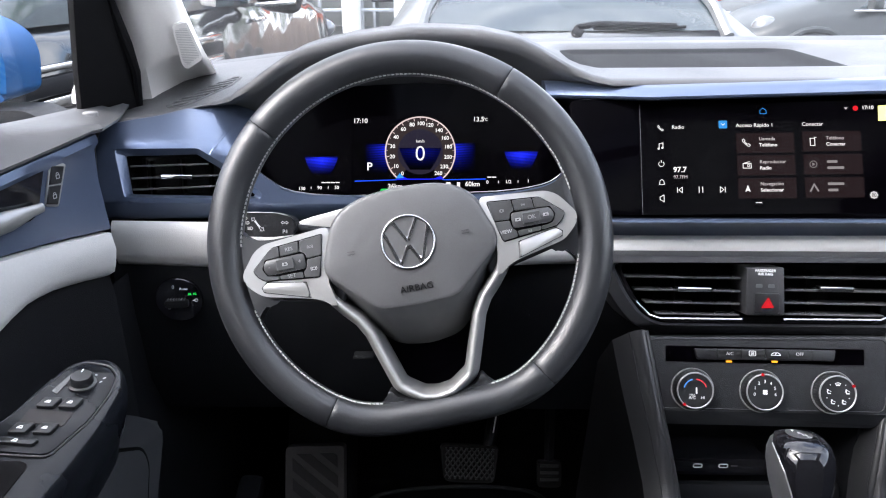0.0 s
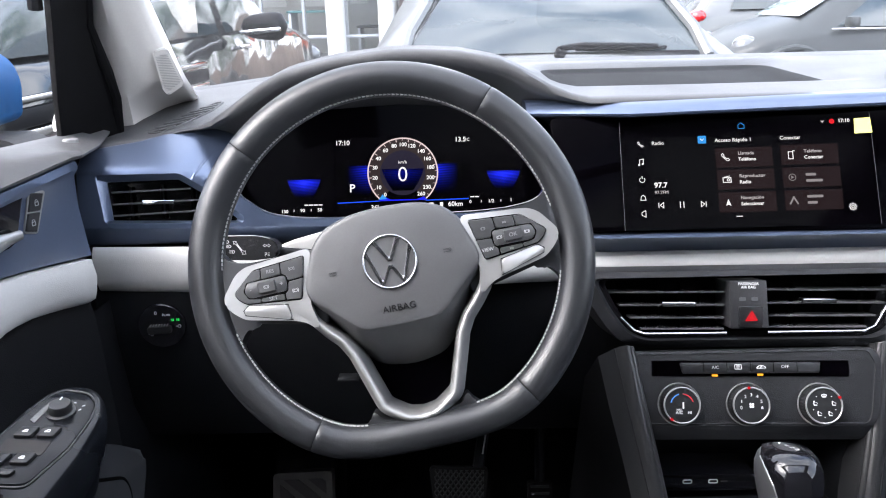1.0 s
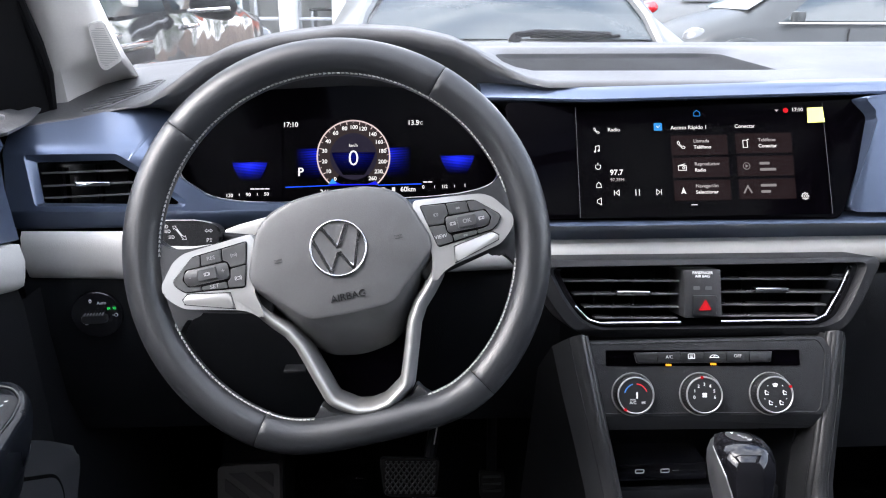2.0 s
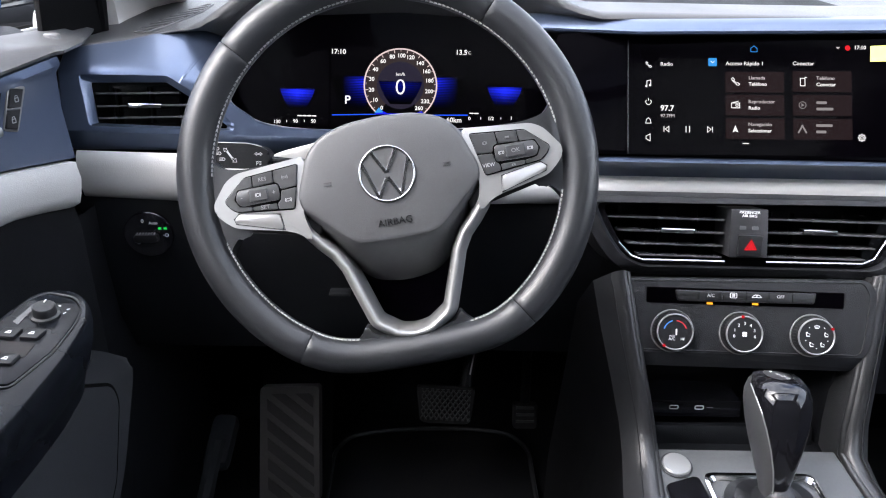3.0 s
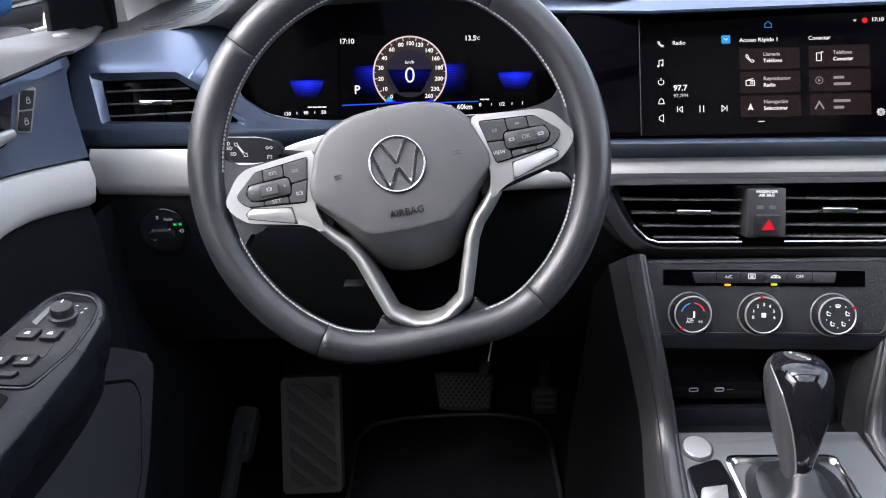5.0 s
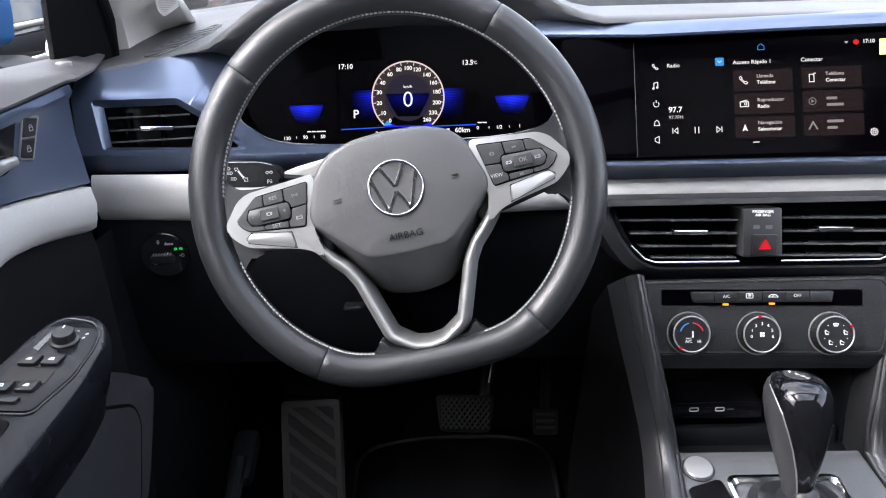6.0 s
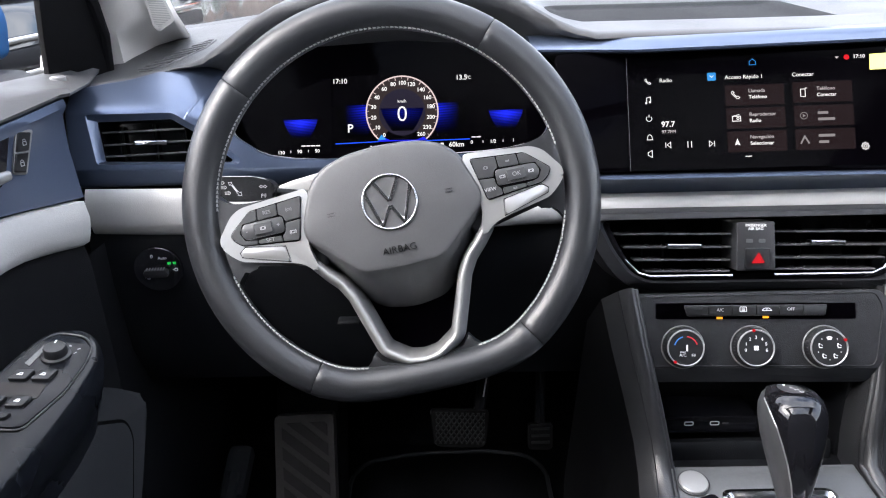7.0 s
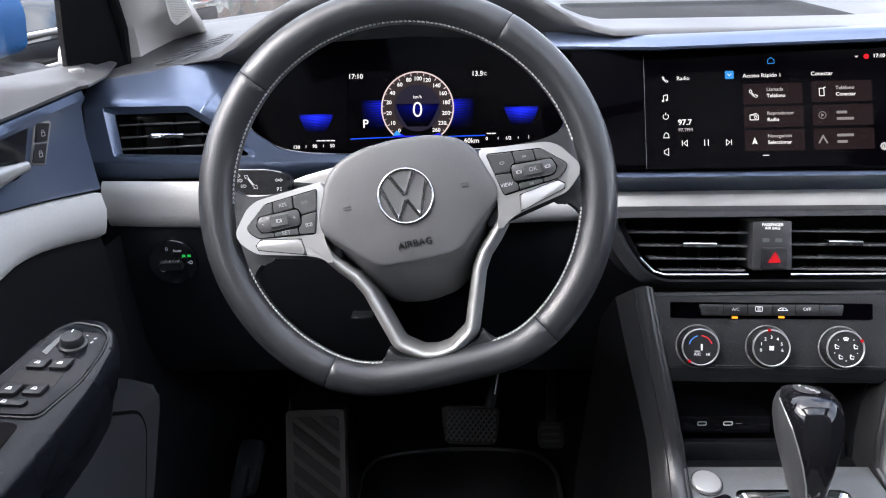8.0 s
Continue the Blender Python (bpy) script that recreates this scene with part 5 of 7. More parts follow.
prism(bm, rounded([(-0.126, 0.049), (0.128, 0.054), (0.136, 0.040), (0.130, -0.012), (0.126, -0.0250), (-0.1155, -0.0260), (-0.120, -0.010)], 0.006, 4), -0.03, 0.0, CP, 0.004, 3)
part("panel", bm, CLIM, climate)
bm = B()
tube(bm, [CP @ Vector((x, y, -0.0008)) for x, y in rounded([(-0.1255, 0.0485), (0.1275, 0.0535), (0.1355, 0.0397), (0.1295, -0.012), (0.1255, -0.0245), (-0.1150, -0.0255), (-0.1195, -0.010)], 0.006, 4)], 0.0014, 6, True)
part("panel_rim", bm, GREYP, climate)
_po = [(-0.126, 0.049), (0.128, 0.054), (0.136, 0.040), (0.130, -0.012), (0.126, -0.0250), (-0.1155, -0.0260), (-0.120, -0.010)]
bm = B()
ring(bm, [(rounded(shrink(_po, 1.035, (0.004, 0.008)), 0.008, 4), -0.022), (rounded(shrink(_po, 1.03, (0.004, 0.008)), 0.008, 4), -0.004), (rounded(shrink(_po, 1.015, (0.004, 0.008)), 0.008, 4), 0.0004), (rounded(shrink(_po, 0.965, (0.004, 0.008)), 0.006, 4), 0.0010), (rounded(shrink(_po, 0.955, (0.004, 0.008)), 0.006, 4), -0.0008)], CP)
part("panel_frame", bm, CLIM, climate, "dark moulded frame", sharp=50)
bm = B()
prism(bm, rounded([(-0.1165, -0.0255), (0.1270, -0.0245), (0.119, -0.0425), (-0.108, -0.0435)], 0.004, 3), -0.045, 0.0, CP, 0.003)
_cb = CP.inverted()
for v in bm.verts:
    # the lip slopes back underneath
    q = _cb @ v.co
    q.z -= 0.8 * max(0.0, -0.0270 - q.y)
    v.co = CP @ q
part("lower_lip", bm, CLIM, climate)
bm = B()
prism(bm, rounded(rect(0.0, 0.0330, 0.206, 0.0165), 0.001, 2), -0.004, 0.0010, CP)
strip = part("button_strip", bm, SCREENG, climate, "gloss black strip")
bm = B()
prism(bm, rounded([(-0.074, 0.0390), (0.073, 0.0400), (0.071, 0.0285), (-0.071, 0.0275)], 0.002, 3), 0.0005, 0.0045, CP, 0.001)
bar = part("button_bar", bm, BUTTON, climate, "dark grey button bar")
for x in (-0.0495, -0.025, 0.0, 0.0235, 0.048):
    part("button_gap", flat(rect(x, 0.035, 0.0003, 0.0105), CP, 0.0045, 0.0001), PIANO, bar)
for s, x, y in (("A/C", -0.037, 0.0342), ("OFF", 0.0355, 0.0350)):
    part("button_print", writing(s, 0.0046, CP, x, y, 0.0048), KEYP, bar)
bm = B()
stroke(bm, rounded(rect(-0.0135, 0.0350, 0.0068, 0.005), 0.001, 2), 0.0005, CP, 0.0048, True)
for k in range(3):
    prism(bm, rect(-0.0135, 0.0337 + 0.0013 * k, 0.0035, 0.0005), 0.0048, 0.0050, CP)
part("button_symbol", bm, PRINT, bar)
bm = B()
stroke(bm, [(0.006, 0.0336), (0.0066, 0.0348), (0.0088, 0.0362), (0.0125, 0.0362), (0.0146, 0.0350), (0.0155, 0.0336)], 0.0005, CP, 0.0048, True)
arc(bm, (0.0108, 0.0347), 0.0006, 0.0010, 0, 270, CP, 0.0048, 10)
part("button_symbol", bm, PRINT, bar)
for x, y in ((-0.037, 0.0257), (0.0105, 0.0265)):
    part("lamp", flat(rounded(rect(x, y, 0.0062, 0.0022), 0.0006, 2), CP, 0.0012, 0.0008), AMBER, strip, "lit amber lamp")


def knob(x, mark):
    F = CP @ Matrix.Translation((x, -0.0046, 0.0)) @ Matrix.Diagonal((0.93, 0.93, 0.66, 1))
    bm = B()
    lathe(bm, [(0.0224, -0.002), (0.0224, 0.004), (0.0213, 0.0155), (0.0205, 0.0175), (0.019, 0.0178)], F, 48, cap=False)
    for j in range(40):
        a = 2 * math.pi * j / 40
        c, s = math.cos(a), math.sin(a)
        tube(bm, [F @ Vector((0.0222 * c, 0.0222 * s, 0.003)), F @ Vector((0.0213 * c, 0.0213 * s, 0.0125))], 0.0005, 4)
    k = part("knob", bm, BUTTON, climate, {0: "black temperature knob with chrome ring", 1: "black fan speed knob with chrome ring", 2: "black airflow knob with chrome ring"}[mark], sharp=60)
    bm = B()
    lathe(bm, [(0.0244, -0.001), (0.0244, 0.0012), (0.0239, 0.0020), (0.0232, 0.0016), (0.0226, 0.0004)], F, 56, cap=False)
    part("base_ring", bm, SILVER, k, "thin chrome base ring", sharp=60)
    bm = B()
    lathe(bm, [(0.0207, 0.0165), (0.0205, 0.0190), (0.0197, 0.0194), (0.0189, 0.0182)], F, 56, cap=False)
    part("chrome_ring", bm, SILVER, k, "chrome ring", sharp=60)
    bm = B()
    lathe(bm, [(0.0192, 0.0172), (0.0186, 0.0180), (0.0, 0.0184)], F, 48, cap=False)
    part("face", bm, BUTTON, k)
    face = k
    h = 0.0187
    dot = {0: 232, 1: 97, 2: 28}[mark]
    bm = B()
    lathe(bm, [(0.0018, 0.0180), (0.0016, 0.0202), (0.0, 0.0204)], F @ Matrix.Translation((0.0196 * math.cos(radians(dot)), 0.0196 * math.sin(radians(dot)), 0)), 12, cap=False)
    part("pointer", bm, REDG, k, "red pointer mark")
    if mark == 0:
        part("print", arc(B(), (0, 0), 0.0122, 0.0134, 18, 85, F, h, 16), REDP, face, "red arc")
        part("print", arc(B(), (0, 0), 0.0122, 0.0134, 105, 165, F, h, 16), mat("blue_marking", (0.05, 0.2, 0.55), 0.4, vary=0.02), face, "blue arc")
        part("print", flat(rounded(rect(0.0012, 0.0, 0.0017, 0.0072), 0.0007, 2), F, h), PRINT, face)
        for s, xx, yy, z in (("MAX", -0.0035, -0.0048, 0.0028), ("A/C", -0.0035, -0.0080, 0.0047), ("HI", 0.0082, -0.0080, 0.0044)):
            part("print", writing(s, z, F, xx, yy, h), PRINT, face)
    elif mark == 1:
        for n_, a in enumerate((192, 158, 124, 90, 56, 22, -12)):
            part("print", writing(str(n_), 0.0050, F, 0.0118 * math.cos(radians(a)), 0.0118 * math.sin(radians(a)), h), PRINT, face)
        bm = B()
        for a in range(4):
            q = radians(45 + 90 * a)
            prism(bm, [(0.0018 * math.cos(q) + 0.0014 * math.cos(q + b * math.pi / 3), 0.0018 * math.sin(q) + 0.0014 * math.sin(q + b * math.pi / 3)) for b in range(6)], h, h + 0.0003, F)
        part("print", bm, PRINT, face)
    else:
        for a in (165, 15, 235, 305):
            c, s = 0.0105 * math.cos(radians(a)), 0.0105 * math.sin(radians(a))
            bm = arc(B(), (c - 0.001, s + 0.0015), 0.0, 0.0010, 0, 360, F, h, 10)
            stroke(bm, [(c - 0.0016, s), (c - 0.0008, s - 0.0022), (c + 0.002, s - 0.0022)], 0.0009, F, h)
            stroke(bm, [(c + 0.0008, s + 0.001), (c + 0.0026, s - 0.0002)], 0.0005, F, h)
            part("print", bm, PRINT, face)
        bm = B()
        stroke(bm, [(-0.0028, 0.0118), (0.0, 0.0126), (0.0028, 0.0118), (0.0016, 0.0094), (-0.0016, 0.0094)], 0.0006, F, h, True)
        for k_ in (-1, 0, 1):
            stroke(bm, [(k_ * 0.0010, 0.0114), (k_ * 0.0008, 0.0098)], 0.0004, F, h)
        part("print", bm, PRINT, face)
        for a in (50, 130, 200, 270, 340):
            part("print", flat([(0.013 * math.cos(radians(a)) + 0.0006 * math.cos(b), 0.013 * math.sin(radians(a)) + 0.0006 * math.sin(b)) for b in range(6)], F, h), PRINT, face)


for i, x in enumerate((-0.0752, -0.0036, 0.0706)):
    knob(x, i)

# ---- centre console ----
console = thing("centre_console", (0.352, 0.55, 0.37), "dark grey centre console with raised edges and an open storage tray", "centre console")
INNER = [(0.222, 0.747, 0.893), (0.232, 0.725, 0.842), (0.243, 0.701, 0.789), (0.252, 0.684, 0.745), (0.256, 0.672, 0.719), (0.254, 0.650, 0.712), (0.249, 0.600, 0.703), (0.247, 0.45, 0.692), (0.247, 0.15, 0.690)]
OUTER = [(0.192, 0.752, 0.888), (0.201, 0.728, 0.842), (0.212, 0.704, 0.795), (0.221, 0.683, 0.752), (0.224, 0.665, 0.722), (0.221, 0.640, 0.708), (0.214, 0.595, 0.696), (0.208, 0.45, 0.686), (0.206, 0.15, 0.684)]
for s in (1, -1):
    fx = (lambda v: v) if s > 0 else (lambda v: 0.708 - v)
    bm = B()
    rows = []
    for (xi, yi, zi), (xo, yo, zo) in zip(INNER, OUTER):
        i_, o_ = Vector((xi, yi, zi)), Vector((xo, yo, zo))
        row = [i_ + Vector((0.004, 0.035, -0.015)), i_ + Vector((0.003, 0.003, -0.003)), i_, i_.lerp(o_, 0.10) + Vector((0, -0.0034, 0.0032)), i_.lerp(o_, 0.24) + Vector((0, -0.0050, 0.0045)), i_.lerp(o_, 0.45) + Vector((0, -0.0042, 0.0032)), i_.lerp(o_, 0.72) + Vector((0, 0.0010, -0.0030)), o_ + Vector((-0.002, 0.011, -0.014)), Vector((xo - 0.008, yo + 0.05, zo - 0.06)), Vector((xo - 0.012, yo + 0.12, 0.55)), Vector((xo - 0.012, yo + 0.12, 0.36))]
        rows.append([Vector((fx(p.x), p.y, p.z)) for p in row])
    grid(bm, [r[:8] for r in rows])
    # the side turned from the light is split off, its shade put in as near-black
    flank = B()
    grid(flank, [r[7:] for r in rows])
    part("rail_flank", flank, VOID, console, "outer side of the rail, near-black for its shade", sharp=60)
    part("side_rail", bm, RAILM, console, "dark grey raised side rail", sharp=60)
    edge = B()
    tube(edge, [Vector((fx(x - 0.0020), y + 0.0006, z - 0.0008)) for x, y, z in INNER[:8]], 0.0046, 12)
    part("rail_edge", edge, RAILM, console, "dark grey rounded inner edge of the rail")
    seam = B()
    tube(seam, [Vector((fx((xo * 0.6 + xi * 0.4)), (yo * 0.6 + yi * 0.4) - 0.0019, (zo * 0.6 + zi * 0.4) + 0.0009)) for (xi, yi, zi), (xo, yo, zo) in zip(INNER, OUTER)], 0.0006, 6)
    part("seam", seam, CLIM, console)
# storage tray
bm = B()
rbox(bm, 0.22, 0.012, 0.14, pose(0.354, 0.812, 0.75), 0.002)
part("tray_back", bm, BLACK, console)
bm = B()
rbox(bm, 0.22, 0.15, 0.01, pose(0.354, 0.745, 0.683, 2), 0.002)
part("tray_floor", bm, BLACK, console)
for x in (0.246, 0.462):
    bm = B()
    rbox(bm, 0.008, 0.09, 0.10, pose(x, 0.775, 0.735), 0.002)
    part("tray_side", bm, BLACK, console)
UP = plane(0.322, 0.752, 0.7165, 5)
usb = part("usb_panel", prism(B(), rounded(rect(0.0, 0.0, 0.108, 0.021), 0.002, 3), -0.05, 0.0, UP, 0.001), PIANO, console, "black panel with two charging ports")
for x in (-0.0245, 0.005):
    bm = B()
    stroke(bm, rounded(rect(x, 0.002, 0.0098, 0.0042), 0.002, 4), 0.0011, UP, 0.0004, True)
    part("port", bm, mat("port_rim", (0.75, 0.75, 0.75), 0.4), usb, "pale rimmed charging port")
part("port_symbol", stroke(B(), [(0.014, 0.002), (0.021, 0.002)], 0.0006, UP, 0.0004), DIM, usb)
bm = B()
rbox(bm, 0.20, 0.014, 0.026, pose(0.354, 0.735, 0.694, -15), 0.004)
part("tray_step", bm, BLACK, console)

CT = pose(0.352, 0.657, 0.712, 9.8)
bm = B()
prism(bm, rounded([(-0.102, 0.022), (0.102, 0.022), (0.108, 0.0), (0.108, -0.50), (-0.108, -0.50), (-0.106, -0.05), (-0.104, 0.0)], 0.006, 4), -0.02, 0.0, CT, 0.002)
part("top_plate", bm, CONS, console, "satin grey top plate")
bm = B()
prism(bm, rounded([(-0.096, -0.026), (-0.060, -0.014), (-0.048, -0.075), (-0.048, -0.16), (-0.098, -0.16)], 0.005, 4), 0.0004, 0.0025, CT, 0.001)
sidep = part("switch_plate", bm, PIANO, console, "gloss black switch plate")
for y in (-0.058, -0.098):
    bm = B()
    prism(bm, rounded([(-0.094, y - 0.012), (-0.066, y - 0.008), (-0.062, y + 0.010), (-0.088, y + 0.006)], 0.002, 3), 0.002, 0.005, CT, 0.001)
    part("switch", bm, SILVER, sidep, "satin silver switch")
bm = B()
lathe(bm, [(0.0165, 0.0), (0.0165, 0.0018), (0.0150, 0.0026), (0.0148, 0.0016)], CT @ Matrix.Translation((-0.078, 0.0, 0)), 40, cap=False)
start = thing("start_button", tuple(CT @ Vector((-0.078, 0, 0))), "round satin silver engine start button on the console", "button")
part("rim", bm, GREYP, start)
bm = B()
lathe(bm, [(0.0146, 0.0), (0.0146, 0.0034), (0.0136, 0.0042), (0.0, 0.0046)], CT @ Matrix.Translation((-0.078, 0.0, 0)), 40, cap=False)
part("cap", bm, SILVER, start, "brushed silver cap")

# gear lever
lever = thing("gear_lever", (0.345, 0.60, 0.705), "gloss black gear lever with leather boot in chrome frame", "gear lever")
FR = [(-0.056, -0.012), (0.060, -0.012), (0.066, -0.17), (-0.044, -0.17)]
bm = B()
ring(bm, [(rounded(FR, 0.012, 5), 0.0), (rounded(FR, 0.012, 5), 0.005), (rounded(shrink(FR, 0.95), 0.012, 5), 0.0065), (rounded(shrink(FR, 0.90), 0.011, 5), 0.003), (rounded(shrink(FR, 0.90), 0.011, 5), -0.002)], CT)
part("frame", bm, CHROME, lever, "chrome frame", sharp=50)
bm = B()
rows = []
for k, (sx, sy, h, dy) in enumerate(((0.050, 0.072, 0.001, 0), (0.049, 0.070, 0.006, 0.0), (0.040, 0.055, 0.012, 0.004), (0.041, 0.052, 0.018, 0.006), (0.026, 0.032, 0.022, 0.012), (0.025, 0.030, 0.027, 0.014), (0.014, 0.017, 0.034, 0.022), (0.010, 0.012, 0.046, 0.028))):
    rows.append([CT @ Vector((0.004 - 0.007 * k / 7 + sx * math.copysign(abs(math.cos(a)) ** 0.6, math.cos(a)), -0.088 + dy + sy * math.copysign(abs(math.sin(a)) ** 0.6, math.sin(a)), h)) for a in [2 * math.pi * j / 28 for j in range(28)]])
grid(bm, rows, close_v=True, cap=True)
part("boot", bm, LEATHER, lever, "black leather boot", sharp=80)
KN = pose(0.3445, 0.606, 0.776, -14, 0, 0)
KNOB = ((-0.060, 0.0085, 0.0100, 0.0), (-0.045, 0.0115, 0.013, 0.0), (-0.03, 0.0145, 0.017, 0.0), (-0.012, 0.0195, 0.023, 0.001), (0.008, 0.0250, 0.028, 0.003), (0.026, 0.0292, 0.031, 0.005), (0.042, 0.0310, 0.033, 0.007), (0.053, 0.0303, 0.0325, 0.008), (0.061, 0.0272, 0.029, 0.009), (0.0665, 0.0215, 0.0235, 0.010), (0.0690, 0.0115, 0.013, 0.011))


def knob_at(row, a, out=0.0):
    z, wx, wy, cy = row
    c, s = math.cos(a), math.sin(a)
    return KN @ Vector(((0.91 * wx + out) * math.copysign(abs(c) ** 0.88, c), cy + (wy + out) * math.copysign(abs(s) ** 0.88, s), z + (out if z > 0.06 else 0)))


bm = B()
grid(bm, [[knob_at(q, 2 * math.pi * j / 36) for j in range(36)] for q in KNOB], close_v=True, cap=True)
kn = part("knob", bm, KEYM, lever, "satin dark grey gear knob", sharp=80)
# gloss black face that runs from the top down the driver's side between two bright lines
HALF = (0.62, 0.66, 0.72, 0.80, 0.90, 1.02, 1.18, 1.42, 1.85, 2.5, 3.1)
bm = B()
grid(bm, [[knob_at(q, -math.pi / 2 - h + 2 * h * j / 20 + 0.30, 0.0011) for j in range(21)] for q, h in zip(KNOB, HALF)])
part("gloss_face", bm, PIANO, lever, "gloss black face", sharp=80)
for s in (-1, 1):
    bm = B()
    tube(bm, [knob_at(q, -math.pi / 2 + s * h + 0.30, 0.0010) for q, h in zip(KNOB[:9], HALF)], 0.0008, 8)
    part("bright_line", bm, SILVER, lever, "thin bright line beside the gloss face")
for s, x, y in (("P", -0.004, 0.016), ("R", -0.0005, 0.009), ("N", 0.002, 0.003), ("D", 0.004, -0.003)):
    part("gear_letter", writing(s, 0.0055, KN, x, y, 0.0712), KEYP if s != "P" else PRINT, kn)


# ---- driver's door ----
door = thing("driver_door", (-0.42, 0.2, 0.45), "closed driver's door in black, blue and pale grey", "car door")


def door_x(y):
    return lerp_table(((-0.3, -0.445), (0.3, -0.435), (0.5, -0.422), (0.64, -0.410), (0.68, -0.400), (0.725, -0.387), (0.80, -0.364), (0.82, -0.360)), y)


def sill_z(y):
    return lerp_table(((-0.3, 1.150), (0.5, 1.126), (0.758, 1.1125), (0.82, 1.108), (0.93, 1.102), (1.03, 1.101)), y)


def blue_z(y):
    return lerp_table(((-0.3, 1.06), (0.5, 1.074), (0.68, 1.086), (0.746, 1.094), (0.80, 1.1015), (0.91, 1.0935), (1.03, 1.098)), y)


def band_top(y):
    return lerp_table(((-0.3, 1.02), (0.3, 1.02), (0.55, 1.012), (0.661, 1.005), (0.725, 0.998), (0.80, 0.987), (0.9, 0.98)), y)


def band_low(y):
    return lerp_table(((-0.3, 0.80), (0.3, 0.82), (0.5, 0.875), (0.60, 0.918), (0.646, 0.938), (0.667, 0.946), (0.687, 0.951), (0.715, 0.952), (0.751, 0.947), (0.79, 0.939), (0.9, 0.93)), y)


YS = [-0.3 + 0.02 * i for i in range(55)] + [0.788, 0.795]


def door_skin(name, prof, material, label, ys=YS, sharp=50):
    bm = B()
    grid(bm, [[Vector(p) for p in prof(y)] for y in ys])
    return part(name, bm, material, door, label, sharp)


def pad_prof(y):
    x, s, b = door_x(min(y, 0.80)), sill_z(y), blue_z(y)
    if y > 0.80:
        x = door_x(0.80) + 0.006 - 0.275 * (y - 0.80)
    return [(-0.468, y, s - 0.02), (-0.462, y, s - 0.003), (-0.452, y, s), (-0.425, y, s + 0.001), (x - 0.02, y, s - 0.3 * (s - b) - 0.001), (x - 0.006, y, b + 0.004), (x, y, b), (x - 0.001, y, b - 0.003), (x - 0.012, y, b - 0.006)]


door_skin("window_ledge", pad_prof, PAD, "dark grey soft ledge below the window", YS + [0.802, 0.82, 0.84, 0.86, 0.88, 0.90, 0.92, 0.94, 0.96, 0.98, 1.0, 1.02, 1.035])
door_skin("insert", lambda y: [(door_x(y) - 0.014, y, blue_z(y) - 0.002), (door_x(y) - 0.003, y, blue_z(y) - 0.006), (door_x(y) - 0.001, y, blue_z(y) - 0.014), (door_x(y) - 0.007, y, blue_z(y) - 0.022), (door_x(y) - 0.008, y, (blue_z(y) + band_top(y)) / 2),
                               (door_x(y) - 0.004, y, band_top(y) + 0.010), (door_x(y) - 0.003, y, band_top(y) + 0.003), (door_x(y) - 0.014, y, band_top(y) - 0.002)], BLUE, "metallic blue painted insert", YS + [0.801])
door_skin("leather_band", lambda y: [(door_x(y) - 0.012, y, band_top(y)), (door_x(y) + 0.001, y, band_top(y) - 0.001), (door_x(y) + 0.002, y, band_top(y) - 0.008), (door_x(y) + 0.004, y, (band_top(y) * 0.6 + band_low(y) * 0.4)), (door_x(y) + 0.001, y, band_low(y) + 0.012),
                                     (door_x(y) - 0.002, y, band_low(y) + 0.002), (door_x(y) - 0.012, y, band_low(y) - 0.004)], LIGHT, "pale grey leatherette band")
door_skin("lower_skin", lambda y: [(door_x(y) - 0.010, y, band_low(y)), (door_x(y) - 0.006, y, band_low(y) - 0.02), (door_x(y) - 0.002, y, 0.80), (door_x(y), y, 0.60), (door_x(y), y, 0.42)], BLACK, "black grained lower skin")
bm = B()
grid(bm, [[Vector((-0.46, y, z)), Vector((door_x(0.795) - 0.013, y, z))] for y, z in ((0.7955, 1.095), (0.7955, 0.42))])
grid(bm, [[Vector((-0.47, y, 0.42)), Vector((-0.47, y, 1.09))] for y in (-0.3, 0.3, 0.82, 1.05)])
part("end_skin", bm, BLACK, door, "black inner end")

# lock switches and the inner handle
DF = Matrix(((0.2873, 0, 0.9578, -0.3945), (0.9578, 0, -0.2873, 0.728), (0, 1, 0, 1.055), (0, 0, 0, 1)))
bm = B()
prism(bm, rounded([(-0.001, -0.0175), (0.0155, -0.0225), (0.0345, 0.0182), (0.0140, 0.0232)], 0.003, 3), -0.006, 0.003, DF, 0.001)
plate = part("lock_plate", bm, SILVER, door, "satin silver switch frame")
for yy, poly in ((1, [(0.0075, 0.0025), (0.0228, 0.0005), (0.0300, 0.0168), (0.0148, 0.0205)]), (-1, [(0.0002, -0.0155), (0.0137, -0.0195), (0.0222, -0.0008), (0.0070, 0.0012)])):
    bm = B()
    prism(bm, rounded(poly, 0.001, 2), 0.002, 0.0045, DF, 0.0008, 1)
    k = part("lock_key", bm, BUTTON, plate, "dark lock key")
    cx, cy = sum(p[0] for p in poly) / 4, sum(p[1] for p in poly) / 4
    bm = B()
    stroke(bm, rounded(rect(cx, cy - 0.0015, 0.004, 0.0035), 0.0005, 2), 0.0008, DF, 0.0047, True)
    arc(bm, (cx, cy + 0.001), 0.0013, 0.0019, 0, 180, DF, 0.0047, 8)
    part("lock_symbol", bm, KEYP, plate)
bm = B()
prism(bm, rounded([(-0.24, -0.026), (-0.016, -0.026), (-0.009, -0.014), (0.0070, 0.0255), (-0.05, 0.022), (-0.24, 0.012)], 0.008, 4), -0.004, 0.0035, DF, 0.001)
part("handle_recess", bm, PIANO, door, "black handle recess")
bm = B()
rows = []
